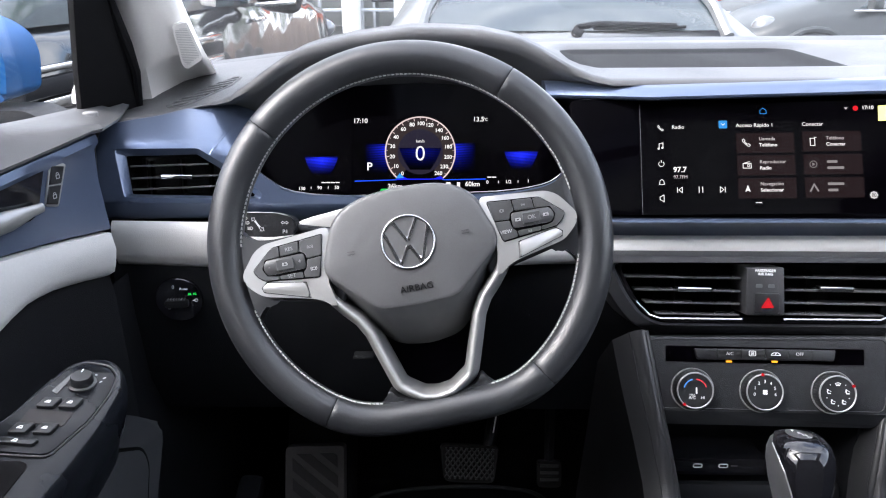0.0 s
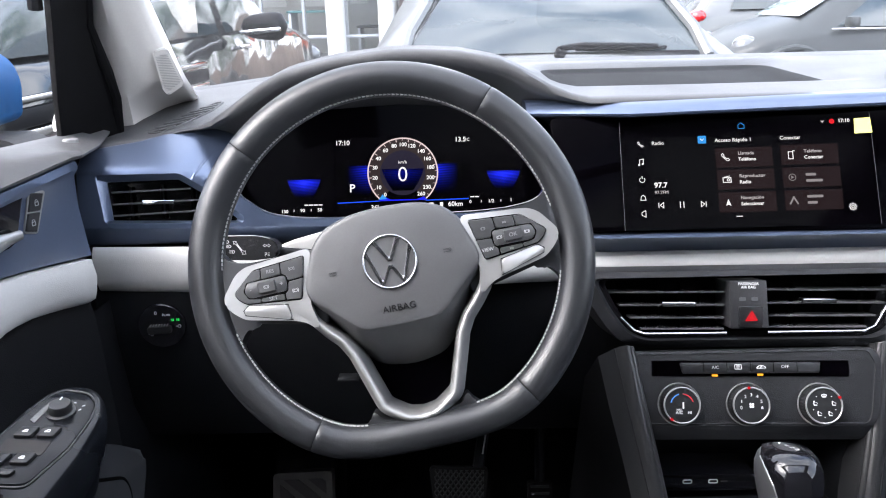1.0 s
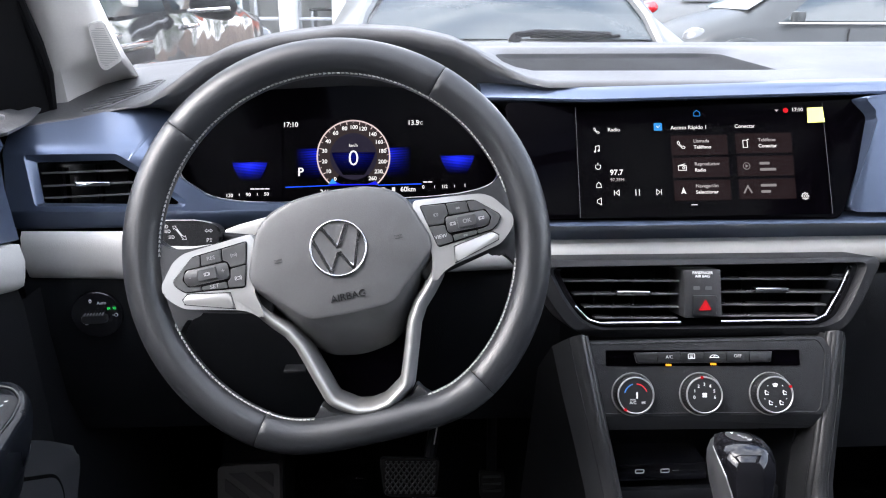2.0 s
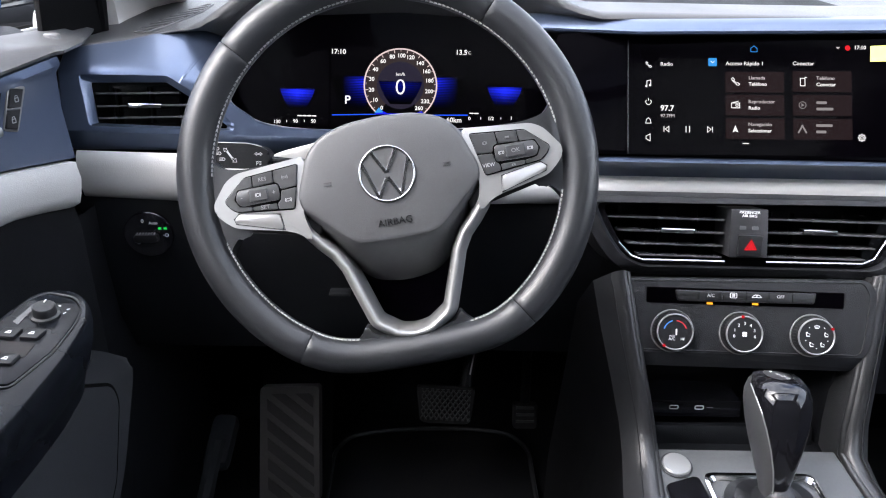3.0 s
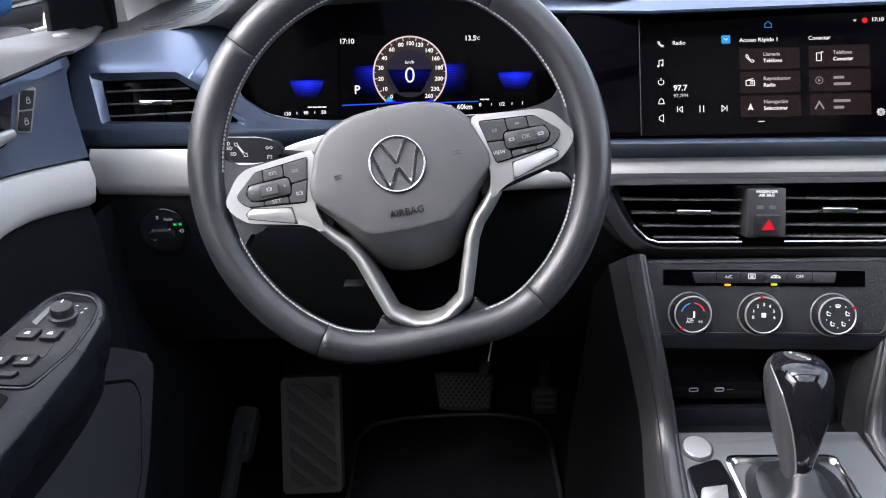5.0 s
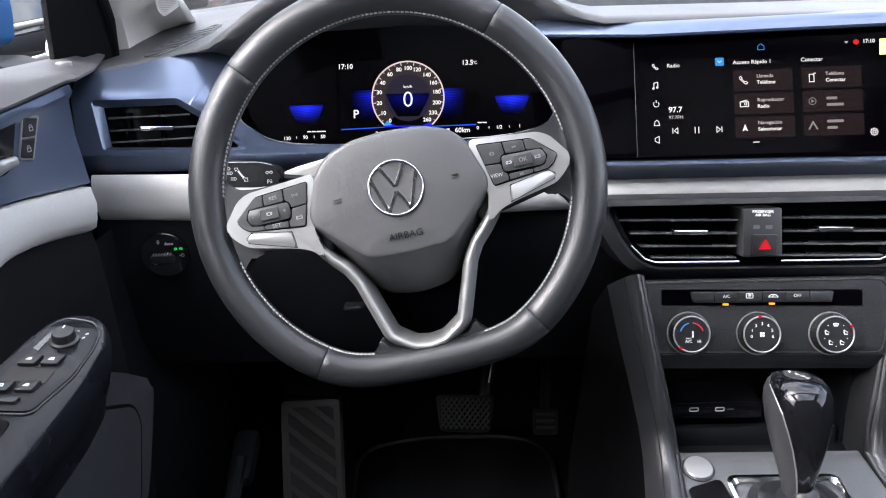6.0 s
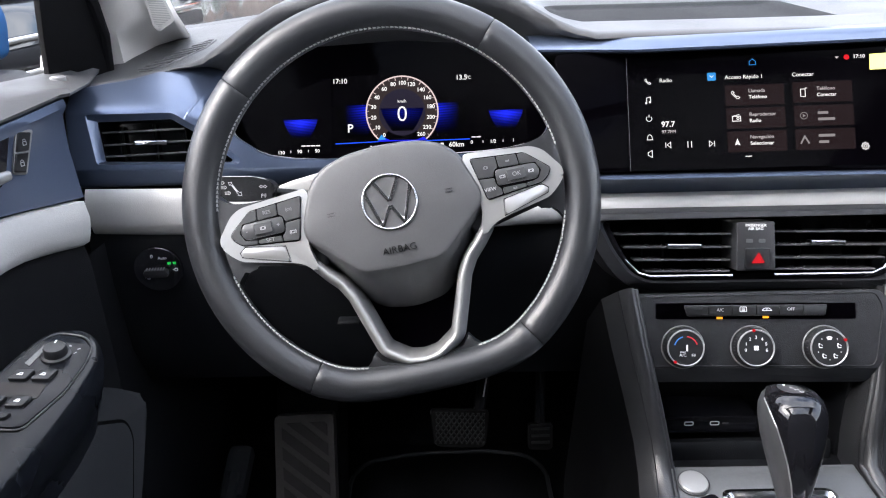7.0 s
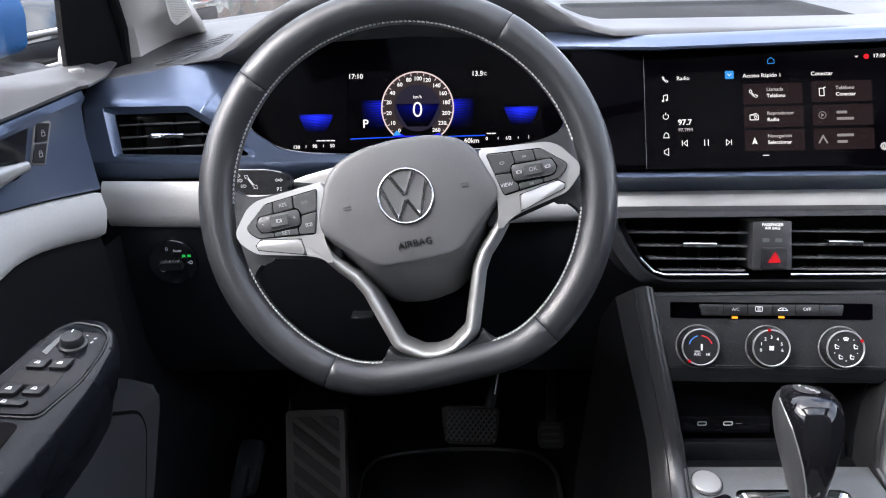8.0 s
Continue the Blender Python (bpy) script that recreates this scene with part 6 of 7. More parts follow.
for t in range(15):
    u = -0.20 + 0.188 * t / 14
    k = 1 - smooth01(0.75, 1.0, t / 14) * 0.55
    rows.append([DF @ Vector((u, -0.0165 + 0.0035 * (1 - k) + 0.0105 * k * math.cos(a), 0.010 + 0.008 * k * math.sin(a))) for a in [2 * math.pi * j / 14 for j in range(14)]])
grid(bm, rows, close_v=True, cap=True)
part("door_handle", bm, SILVER, door, "satin chrome inner handle", sharp=70)
bm = B()
lathe(bm, [(0.0085, -0.004), (0.0085, 0.0012), (0.0065, 0.0024), (0.0, 0.0020)], pose(-0.408, 0.880, sill_z(0.880) - 0.0006, -2, 0, 0), 20, cap=False)
part("lock_pin", bm, FLANK, door, "round grey lock pin")

# armrest with the window switches
_n = Vector((0.10, -0.13, 1.0)).normalized()
_x = Vector((1, 0, -0.10)).normalized()
_y = _n.cross(_x)
AR = Matrix(((_x.x, _y.x, _n.x, -0.290), (_x.y, _y.y, _n.y, 0.5565), (_x.z, _y.z, _n.z, 0.936), (0, 0, 0, 1)))
ARM = rounded([(-0.022, 0.028), (-0.012, 0.037), (0.008, 0.040), (0.024, 0.026), (0.035, 0.0), (0.037, -0.05), (0.033, -0.10), (0.026, -0.155), (0.02, -0.25), (0.02, -0.55), (-0.12, -0.55), (-0.12, -0.22), (-0.060, -0.105), (-0.037, -0.045), (-0.030, 0.0)], 0.012, 5)
bm = B()
rows = []
for k, h in ((0.80, -0.070), (0.86, -0.052), (0.885, -0.046), (0.93, -0.042), (0.985, -0.026), (1.0, -0.016), (0.992, -0.0085), (0.972, -0.0032), (0.945, -0.0006), (0.93, 0.0)):
    rows.append([AR @ Vector((x, y, h)) for x, y in shrink(ARM, k, (-0.01, -0.06))])
grid(bm, rows, close_v=True, cap=True)
rest = part("armrest", bm, ARMM, door, "dark grey padded armrest", sharp=55)
AR = AR @ Matrix.Translation((0.001, -0.004, 0.0))
SWP = rounded([(-0.012, 0.0285), (0.010, 0.026), (0.0215, 0.013), (0.0245, -0.006), (0.0235, -0.04), (0.012, -0.080), (-0.050, -0.083), (-0.034, -0.045), (-0.0265, -0.012), (-0.021, 0.015)], 0.006, 4)
bm = B()
prism(bm, SWP, -0.004, 0.0016, AR, 0.0012, 2)
swp = part("switch_panel", bm, ARMM, door, "dark grey window switch panel")
bm = B()
tube(bm, [AR @ Vector((x, y, 0.0008)) for x, y in shrink(SWP, 1.045, (-0.008, -0.03))], 0.0008, 6, True)
part("panel_rim", bm, GREYP, door)
K0 = AR @ Matrix.Translation((0.0, 0.0005, 0.001))
bm = B()
lathe(bm, [(0.0112, 0.0), (0.0112, 0.0022), (0.0100, 0.0026), (0.0090, 0.0030), (0.0086, 0.0085), (0.0077, 0.0098), (0.0, 0.0102)], K0, 32, cap=False)
part("mirror_knob", bm, BUTTON, swp, "black round mirror knob", sharp=50)
part("knob_mark", flat(rect(-0.001, 0.005, 0.0009, 0.0035), K0, 0.0106), PRINT, swp)
bm = B()
stroke(bm, [(0.0125, 0.0045), (0.0135, 0.006)], 0.0007, AR, 0.0018)
stroke(bm, [(0.013, 0.010), (0.0145, 0.011)], 0.0007, AR, 0.0018)
stroke(bm, [(0.005, 0.0135), (0.0062, 0.0135)], 0.0007, AR, 0.0018)
part("mirror_marks", bm, PRINT, swp)


def window_key(x, y, w, d, small=False):
    bm = B()
    prism(bm, rounded([(x - w / 2, y - d / 2), (x + w / 2 - 0.001, y - d / 2 + 0.001), (x + w / 2 + 0.001, y + d / 2 + 0.001), (x - w / 2 + 0.002, y + d / 2)], 0.0015, 3), 0.001, 0.0045, AR, 0.001, 2)
    k = part("window_key", bm, BUTTON, swp)
    bm = B()
    stroke(bm, [(x - 0.0018, y - 0.0011), (x + 0.0018, y - 0.0011), (x + 0.0016, y + 0.0013), (x - 0.0004, y + 0.0013)], 0.0005, AR, 0.0047, True)
    prism(bm, rect(x + 0.0004, y - 0.0004, 0.002, 0.0007), 0.0047, 0.0049, AR)
    part("window_symbol", bm, PRINT, swp)


for x, y in ((-0.014, -0.0275), (0.0025, -0.0260), (-0.0195, -0.0585), (-0.002, -0.0565)):
    window_key(x, y, 0.014, 0.0115)
window_key(-0.016, -0.0725, 0.030, 0.006)
# flat brown plate; the shade of the finger wells is in its colour
bm = B()
prism(bm, rounded(rect(-0.008, -0.0425, 0.034, 0.016), 0.002, 3), 0.0012, 0.0020, AR)
part("key_well", bm, mat("brown_shadowed_plastic", (0.010, 0.0085, 0.008), 0.4, spec=0.2), swp)
bm = B()
prism(bm, [(-0.019, -0.012), (-0.0145, 0.012), (-0.0105, 0.018), (-0.0135, -0.015)], 0.0012, 0.0022, AR)
part("key_well", bm, PIANO, swp)
bm = B()
prism(bm, rounded([(-0.05, -0.092), (0.004, -0.088), (0.0, -0.17), (-0.085, -0.17)], 0.008, 4), -0.002, 0.0008, AR, 0.0005, 1)
part("grip_cup", bm, VOID, door, "black grip cup")

# storage bin low on the door
DPL = Matrix(((0.0995, 0, 0.995, -0.334), (0.995, 0, -0.0995, 0.70), (0, 1, 0, 0.70), (0, 0, 0, 1)))


def dloc(pts):
    return [((y - 0.70), z - 0.70) for y, z in pts]


BIN = rounded(dloc([(0.60, 0.835), (0.685, 0.822), (0.712, 0.806), (0.766, 0.762), (0.764, 0.740), (0.718, 0.650), (0.672, 0.59), (0.45, 0.50), (-0.1, 0.50), (-0.1, 0.80), (0.4, 0.835)]), 0.015, 5)
bm = B()
prism(bm, BIN, -0.08, 0.0, DPL, 0.006, 3)
part("bin_wall", bm, BINM, door, "black storage bin", sharp=55)
bm = B()
COVER = rounded(dloc([(0.52, 0.815), (0.64, 0.806), (0.715, 0.760), (0.722, 0.735), (0.690, 0.650), (0.655, 0.615), (0.3, 0.56), (0.2, 0.78)]), 0.012, 5)
prism(bm, COVER, -0.004, 0.0035, DPL, 0.004, 3)
# near-black cord laid on the wall for the groove's shade
gap = B()
tube(gap, [DPL @ Vector((x, y, 0.0006)) for x, y in shrink(COVER, 1.008)], 0.0030, 6, True)
part("cover_gap", gap, VOID, door, "near-black cord for the shade in the gap round the cover")
part("bin_cover", bm, BINM, door, "black raised bin cover", sharp=55)

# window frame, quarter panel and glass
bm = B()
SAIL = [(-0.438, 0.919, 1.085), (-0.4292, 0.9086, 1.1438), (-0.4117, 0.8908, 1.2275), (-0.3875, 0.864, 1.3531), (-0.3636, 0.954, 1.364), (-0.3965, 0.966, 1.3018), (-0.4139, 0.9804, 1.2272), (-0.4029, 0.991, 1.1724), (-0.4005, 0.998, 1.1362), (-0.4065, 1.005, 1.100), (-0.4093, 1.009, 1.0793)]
# the inner edge runs on behind, out of sight, to block sun on the pillar
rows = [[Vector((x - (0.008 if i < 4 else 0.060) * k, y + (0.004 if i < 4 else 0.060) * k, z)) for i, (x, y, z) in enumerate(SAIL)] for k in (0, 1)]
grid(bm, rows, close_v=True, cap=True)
part("quarter_panel", bm, VOID, door, "black window corner panel with a hidden sun-blocking back", sharp=50)
bm = B()
tube(bm, [Vector(p) for p in ((-0.4143, 1.019, 1.0703), (-0.4094, 1.013, 1.1011), (-0.4045, 1.006, 1.137), (-0.4068, 0.999, 1.173), (-0.4178, 0.988, 1.2294), (-0.4025, 0.974, 1.3014), (-0.3749, 0.962, 1.3631))], 0.0085, 10)
part("door_seal", bm, VOID, door, "black rubber door seal")
bm = B()
tube(bm, [Vector((-0.462, 0.955, 1.25)), Vector((-0.445, 0.93, 1.35)), Vector((-0.34, 0.62, 1.60)), Vector((-0.30, 0.2, 1.63)), Vector((-0.30, -0.38, 1.64))], 0.009, 8)
part("window_frame", bm, BLACK, door, "black window frame")
pane = part("window_2", sheet([[Vector((-0.470, y, sill_z(y) - 0.01)), Vector((-0.42, y2, z2))] for y, y2, z2 in ((1.0, 0.92, 1.48), (0.5, 0.45, 1.58), (-0.3, -0.36, 1.63))]), CLEAR, None, "clear driver's window", kind="structure", category="window")
pane.visible_shadow = False

# small loudspeaker grille on the windscreen pillar
bm = B()
GR = [(-0.3615, 1.192), (-0.3445, 1.197), (-0.3285, 1.149), (-0.349, 1.136), (-0.3545, 1.142)]
tw = plane(-0.345, 1.0515, 1.165, -21, -20)
loc = [((x + 0.345) / 0.96, (z - 1.165) / 0.92) for x, z in GR]
SLOTM = mat("grey_grille_slot", (0.42, 0.415, 0.405), 0.7, vary=0.03)
tweeter = part("speaker_grille", prism(B(), rounded(loc, 0.005, 4), -0.02, 0.0, tw, 0.001), PILLAR, None, "pale grey slotted speaker cover on the windscreen pillar", category="speaker")
for k in range(22):
    y = -0.025 + 0.0024 * k
    xs = [p.x for a in (0.0001, math.pi - 0.0001) for p in [radial(shrink(loc, 0.82), Vector((0.0, y)), a)]]
    part("slot", flat([(min(xs), y - 0.0004), (max(xs), y - 0.0004), (max(xs), y + 0.0004), (min(xs), y + 0.0004)], tw, 0.0003, 0.0004), SLOTM, tweeter)
rimt = B()
tube(rimt, [tw @ Vector((x, y, 0.0)) for x, y in rounded(shrink(loc, 1.04), 0.006, 4)], 0.0006, 6, True)
part("grille_rim", rimt, PILLAR, tweeter)

# ---- pedals and footrest ----
FT = plane(-0.200, 0.957, 0.490, 24.7, 0, 2)
footrest = thing("footrest", (-0.2, 0.93, 0.40), "dark rubber footrest with slanting dark bands for its grooves", "footrest")
FO = rounded([(-0.043, 0.090), (0.047, 0.090), (0.045, -0.089), (-0.046, -0.089)], 0.006, 4)
part("plate", prism(B(), FO, -0.03, 0.0, FT, 0.003, 2), mat("footrest_rubber", (0.046, 0.042, 0.041), 0.7, grain=0.5, scale=500, spec=0.3), footrest)


def clip_y(poly, lim, side):
    """The part of an outline below (side 1) or above (side -1) a level."""
    out = []
    for p, q in zip(poly, poly[1:] + poly[:1]):
        dp, dq = side * (lim - p[1]), side * (lim - q[1])
        if dp >= 0:
            out.append(p)
        if (dp < 0) != (dq < 0):
            t = dp / (dp - dq)
            out.append((p[0] + (q[0] - p[0]) * t, lim))
    return out


# the plate's dark grooves, put in as darker raised bands
for k in range(-1, 6):
    y = 0.085 - 0.030 * k
    a = [(-0.032, y), (0.038, y - 0.058), (0.038, y - 0.040), (-0.032, y + 0.018)]
    a = clip_y(clip_y(a, 0.080, 1), -0.078, -1)
    if len(a) > 2:
        part("rib", prism(B(), a, -0.001, 0.003, FT), mat("footrest_groove", (0.014, 0.0128, 0.0122), 0.8, grain=0.4, scale=400) if k == -1 else bpy.data.materials["footrest_groove"], footrest)
bm = B()
rbox(bm, 0.10, 0.10, 0.30, pose(-0.2, 1.03, 0.46, -24), 0.01)
part("bracket", bm, CARPET, footrest)

RIBM = mat("lighter_pedal_rib", (0.011, 0.0115, 0.012), 0.7, grain=0.4, scale=400, vary=0.3, spec=0.15)
BP = plane(0.036, 0.945, 0.578, 24, 0, -2)
brake = thing("brake_pedal", (0.036, 0.96, 0.5), "black ribbed rubber brake pedal", "pedal", "pedals")
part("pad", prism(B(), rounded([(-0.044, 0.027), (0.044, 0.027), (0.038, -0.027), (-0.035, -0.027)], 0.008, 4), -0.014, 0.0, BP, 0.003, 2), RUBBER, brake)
for k in range(15):
    for s in (-1, 1):
        x = -0.068 + 0.0078 * k
        a = [(x, -0.022), (x + 0.0022, -0.022), (x + 0.0352, 0.023), (x + 0.033, 0.023)]
        a = [(v, u) for u, v in clip_y(clip_y([(v, s * u) for u, v in a], 0.037, 1), -0.035, -1)]
        if len(a) > 2:
            part("rib", prism(B(), a if s > 0 else a[::-1], -0.001, 0.0020 + 0.0003 * s, BP), RIBM, brake)
bm = B()
tube(bm, [BP @ Vector((0.028, 0.02, -0.012)), BP @ Vector((0.036, 0.07, -0.03)), Vector((0.07, 1.06, 0.78)), Vector((0.07, 1.08, 0.92))], 0.009, 8)
part("arm", bm, BLACK, brake)
bm = B()
tube(bm, [BP @ Vector((0.035, 0.045, -0.01)), BP @ Vector((0.040, 0.075, -0.016))], 0.0012, 6)
part("spring", bm, SILVER, brake, "bright spring wire")
GP = plane(0.161, 0.975, 0.50, 22)
gas = thing("accelerator_pedal", (0.161, 0.96, 0.42), "black ribbed accelerator pedal in the footwell", "pedal", "pedals")
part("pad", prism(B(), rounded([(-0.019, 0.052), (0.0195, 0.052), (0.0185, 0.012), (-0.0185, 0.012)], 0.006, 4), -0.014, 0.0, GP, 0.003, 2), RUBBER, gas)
for k in range(3):
    part("rib", prism(B(), rect(0.0, 0.045 - 0.0105 * k, 0.028, 0.004), -0.001, 0.002, GP), RIBM, gas)
bm = B()
tube(bm, [GP @ Vector((0.0, 0.03, -0.012)), Vector((0.165, 1.05, 0.68)), Vector((0.165, 1.10, 0.8))], 0.008, 8)
part("arm", bm, BLACK, gas)
# side trim at the driver's left foot
bm = B()
grid(bm, [[Vector((x, y, z)) for y, z in ((0.80, 0.36), (0.80, 0.55), (0.84, 0.72))] for x in (-0.40, -0.39)])
grid(bm, [[Vector((-0.385 + 0.02 * smooth01(0.85, 1.0, y), y, z)) for y in (0.80, 0.9, 1.0, 1.2)] for z in (0.36, 0.55, 0.72, 0.915)])
part("trim_kick_panel", bm, BLACK, None, "black trim panel beside the footwell", kind="structure", category="trim")
bm = B()
rbox(bm, 0.04, 0.09, 0.03, pose(-0.30, 0.95, 0.50, 20, 0, 0), 0.012)
tube(bm, [Vector((-0.30, 0.93, 0.52)), Vector((-0.31, 0.86, 0.44)), Vector((-0.34, 0.80, 0.38))], 0.012, 8)
part("release_lever", bm, TRAYM, None, "black bonnet release lever by the footwell side", category="lever")

# ---- door mirror outside ----
PAINTB = mat("bright_blue_car_paint", (0.0035, 0.055, 0.165), 0.5, metal=0.0, coat=0.0, spec=0.12, vary=0.04)
mirror_o = thing("door_mirror", (-0.62, 1.08, 1.08), "bright blue car door mirror on a black foot", "door mirror")
bm = B()
MM = plane(-0.733, 1.10, 1.148, 0, -8)
prism(bm, rounded([(-0.12, -0.071), (0.085, -0.066), (0.101, -0.056), (0.108, -0.004), (0.100, 0.026), (0.078, 0.044), (0.01, 0.072), (-0.12, 0.085)], 0.02, 5), -0.10, 0.03, MM, 0.022, 4)
part("housing", bm, PAINTB, mirror_o, sharp=80)
bm = B()
prism(bm, rounded([(-0.10, -0.055), (0.10, -0.06), (0.19, -0.06), (0.125, -0.018), (0.08, 0.004), (-0.10, 0.004)], 0.01, 4), -0.04, 0.04, pose(-0.675, 1.10, 1.074, 90, 0, 0), 0.006, 2)
part("foot", bm, BLACK, mirror_o, "black mirror foot")


# ---- outside: the yard, parked cars, building, trees ----
ASPH = mat("worn_asphalt", (0.06, 0.06, 0.06), 0.9, grain=0.6, scale=60, vary=0.25, stain=0.6)
g = B()
grid(g, [[Vector((x, y, 0.0)) for y in (-400, -60, -10, 10, 60, 400)] for x in (-400, -60, -10, 10, 60, 400)])
part("ground", g, ASPH, None, "grey asphalt yard", kind="structure", category="ground")

TYRE = mat("tyre_rubber", (0.02, 0.02, 0.02), 0.85, vary=0.2)
DGLASS = mat("dark_car_glass", (0.02, 0.03, 0.034), 0.05, vary=0.05, spec=0.7, coat=0.2)
TAIL = mat("red_lamp_lens", (0.55, 0.015, 0.02), 0.15, coat=0.8)
LENS = mat("clear_lamp_lens", (0.12, 0.125, 0.13), 0.18, metal=0.3, coat=0.3)


def parked_car(name, label, at, stations, paint, windows, wheels, lamps=(), extras=None):
    """A car from sections along its length: (y, half width, sill, waist, top half width, top); front towards its +y."""
    car = thing(name, at.translation, label, "car")
    bm = B()
    rows = []
    for y, w, zb, zw, wt, zt in stations:
        half = [(0.0, zb), (0.86 * w, zb), (0.97 * w, zb + 0.06), (w, zb + 0.2), (w * 1.0, (zb + zw) / 2 + 0.08), (w * 0.985, zw - 0.06), (w * 0.95, zw), (wt + (w * 0.95 - wt) * 0.12, zt - 0.10 * max(0.05, min(1, (zt - zw) * 3))), (wt * 0.9, zt - 0.02), (wt * 0.6, zt), (0.0, zt + 0.01)]
        pts = [Vector((x, y, z)) for x, z in half] + [Vector((-x, y, z)) for x, z in reversed(half[1:-1])]
        rows.append([at @ p for p in pts])
    grid(bm, rows, close_v=True, cap=True)
    body_ = part("body", bm, paint, car, sharp=48)
    for quad in windows:
        bm = B()
        a, b, c, d = [Vector(q) for q in quad]
        n = (b - a).cross(d - a).normalized()
        rows = []
        for i in range(9):
            u = i / 8
            rows.append([at @ (a.lerp(b, u).lerp(d.lerp(c, u), j / 6) + n * (0.008 + 0.02 * math.sin(math.pi * u) * math.sin(math.pi * j / 6))) for j in range(7)])
        grid(bm, rows)
        part("window", bm, DGLASS, body_)
    for y, s in wheels:
        w = part("wheel", lathe(B(), [(0.0, 0.02), (0.21, 0.03), (0.225, 0.0), (0.31, 0.0), (0.33, -0.03), (0.33, -0.19), (0.2, -0.2)], at @ pose(s * 0.86, y, 0.33, 0, 90 * s, 0), 32, cap=False), TYRE, car, "black tyre")
        bm = B()
        for k in range(5):
            q = 2 * math.pi * k / 5
            rbox(bm, 0.19, 0.05, 0.02, at @ pose(s * 0.86, y, 0.33, 0, 90 * s, 0) @ pose(0, 0, 0.03, 0, 0, math.degrees(q)) @ pose(0.105, 0, 0), 0.006)
        part("rim", bm, LENS, w, "silver spoked rim")
    for (x, y, z, sx, sy, sz, m_) in lamps:
        bm = B()
        rows = []
        for t in range(9):
            ph = math.pi * t / 8
            rows.append([at @ Vector((x + sx * math.sin(ph) * math.cos(q), y + sy * math.cos(ph), z + sz * math.sin(ph) * math.sin(q))) for q in [2 * math.pi * j / 20 for j in range(20)]])
        grid(bm, rows, close_v=True)
        part("lamp", bm, m_, car, sharp=80)
    return car


SILV = mat("silver_car_paint", (0.13, 0.135, 0.135), 0.32, metal=0.4, coat=0.1, vary=0.03, stain=0.5)
DARKP = mat("graphite_car_paint", (0.022, 0.026, 0.027), 0.4, metal=0.0, coat=0.08, spec=0.35, vary=0.02, stain=0.4)

# hatchback ahead, its tail towards us
HB = pose(0.455, 2.85, 0.0)
hatch = parked_car("hatchback", "silver hatchback seen from behind, with a rear wiper", HB,
                   [(0.0, 0.70, 0.35, 0.6, 0.62, 0.72), (0.05, 0.80, 0.28, 0.80, 0.70, 0.92), (0.12, 0.84, 0.25, 0.93, 0.68, 1.00), (0.20, 0.85, 0.25, 0.97, 0.645, 1.045), (0.46, 0.86, 0.22, 0.98, 0.52, 1.30), (0.58, 0.86, 0.22, 0.98, 0.52, 1.345),
                    (1.3, 0.87, 0.22, 0.98, 0.55, 1.45), (2.0, 0.87, 0.22, 0.97, 0.55, 1.42), (2.75, 0.86, 0.22, 0.96, 0.62, 1.06), (3.4, 0.84, 0.24, 0.86, 0.62, 0.92), (3.85, 0.70, 0.32, 0.66, 0.5, 0.72)],
                   SILV, [((-0.585, 0.20, 1.052), (0.600, 0.20, 1.052), (0.46, 0.455, 1.292), (-0.42, 0.455, 1.292))], [(0.75, -1), (0.75, 1), (3.1, -1), (3.1, 1)],
                   [(-0.72, 0.12, 0.86, 0.09, 0.06, 0.10, TAIL), (0.72, 0.12, 0.86, 0.09, 0.06, 0.10, TAIL), (-0.03, 0.425, 1.312, 0.085, 0.02, 0.009, TAIL)])
bm = B()
tube(bm, [HB @ Vector((0.02, 0.165, 1.05)), HB @ Vector((0.02, 0.15, 1.075)), HB @ Vector((0.10, 0.155, 1.085)), HB @ Vector((0.40, 0.19, 1.075))], 0.012, 8)
tube(bm, [HB @ Vector((0.08, 0.17, 1.068)), HB @ Vector((0.30, 0.185, 1.062)), HB @ Vector((0.44, 0.20, 1.072))], 0.006, 6)
lathe(bm, [(0.022, -0.02), (0.022, 0.03), (0.0, 0.035)], HB @ pose(0.02, 0.17, 1.055, 70, 0, 0), 16, cap=False)
part("rear_wiper", bm, BLACK, hatch, "black rear wiper")
bm = B()
prism(bm, rounded([(-0.49, -0.04), (0.50, -0.04), (0.46, 0.10), (-0.44, 0.10)], 0.02, 3), 0.0, 0.030, HB @ pose(0.0, 0.475, 1.300, 8, 0, 0), 0.008)
part("roof_spoiler", bm, DARKP, hatch, "dark roof edge")
bm = B()
for s in (-1, 1):
    tube(bm, [HB @ Vector((s * 0.60, 0.175, 1.035)), HB @ Vector((s * 0.565, 0.27, 1.14)), HB @ Vector((s * 0.50, 0.38, 1.24)), HB @ Vector((s * 0.455, 0.46, 1.335))], 0.024, 8)
part("window_surround", bm, SILV, hatch)

# dark coupe across the yard, its nose to the left
CO = pose(4.9, 8.7, 0.0, 0, 0, 90)
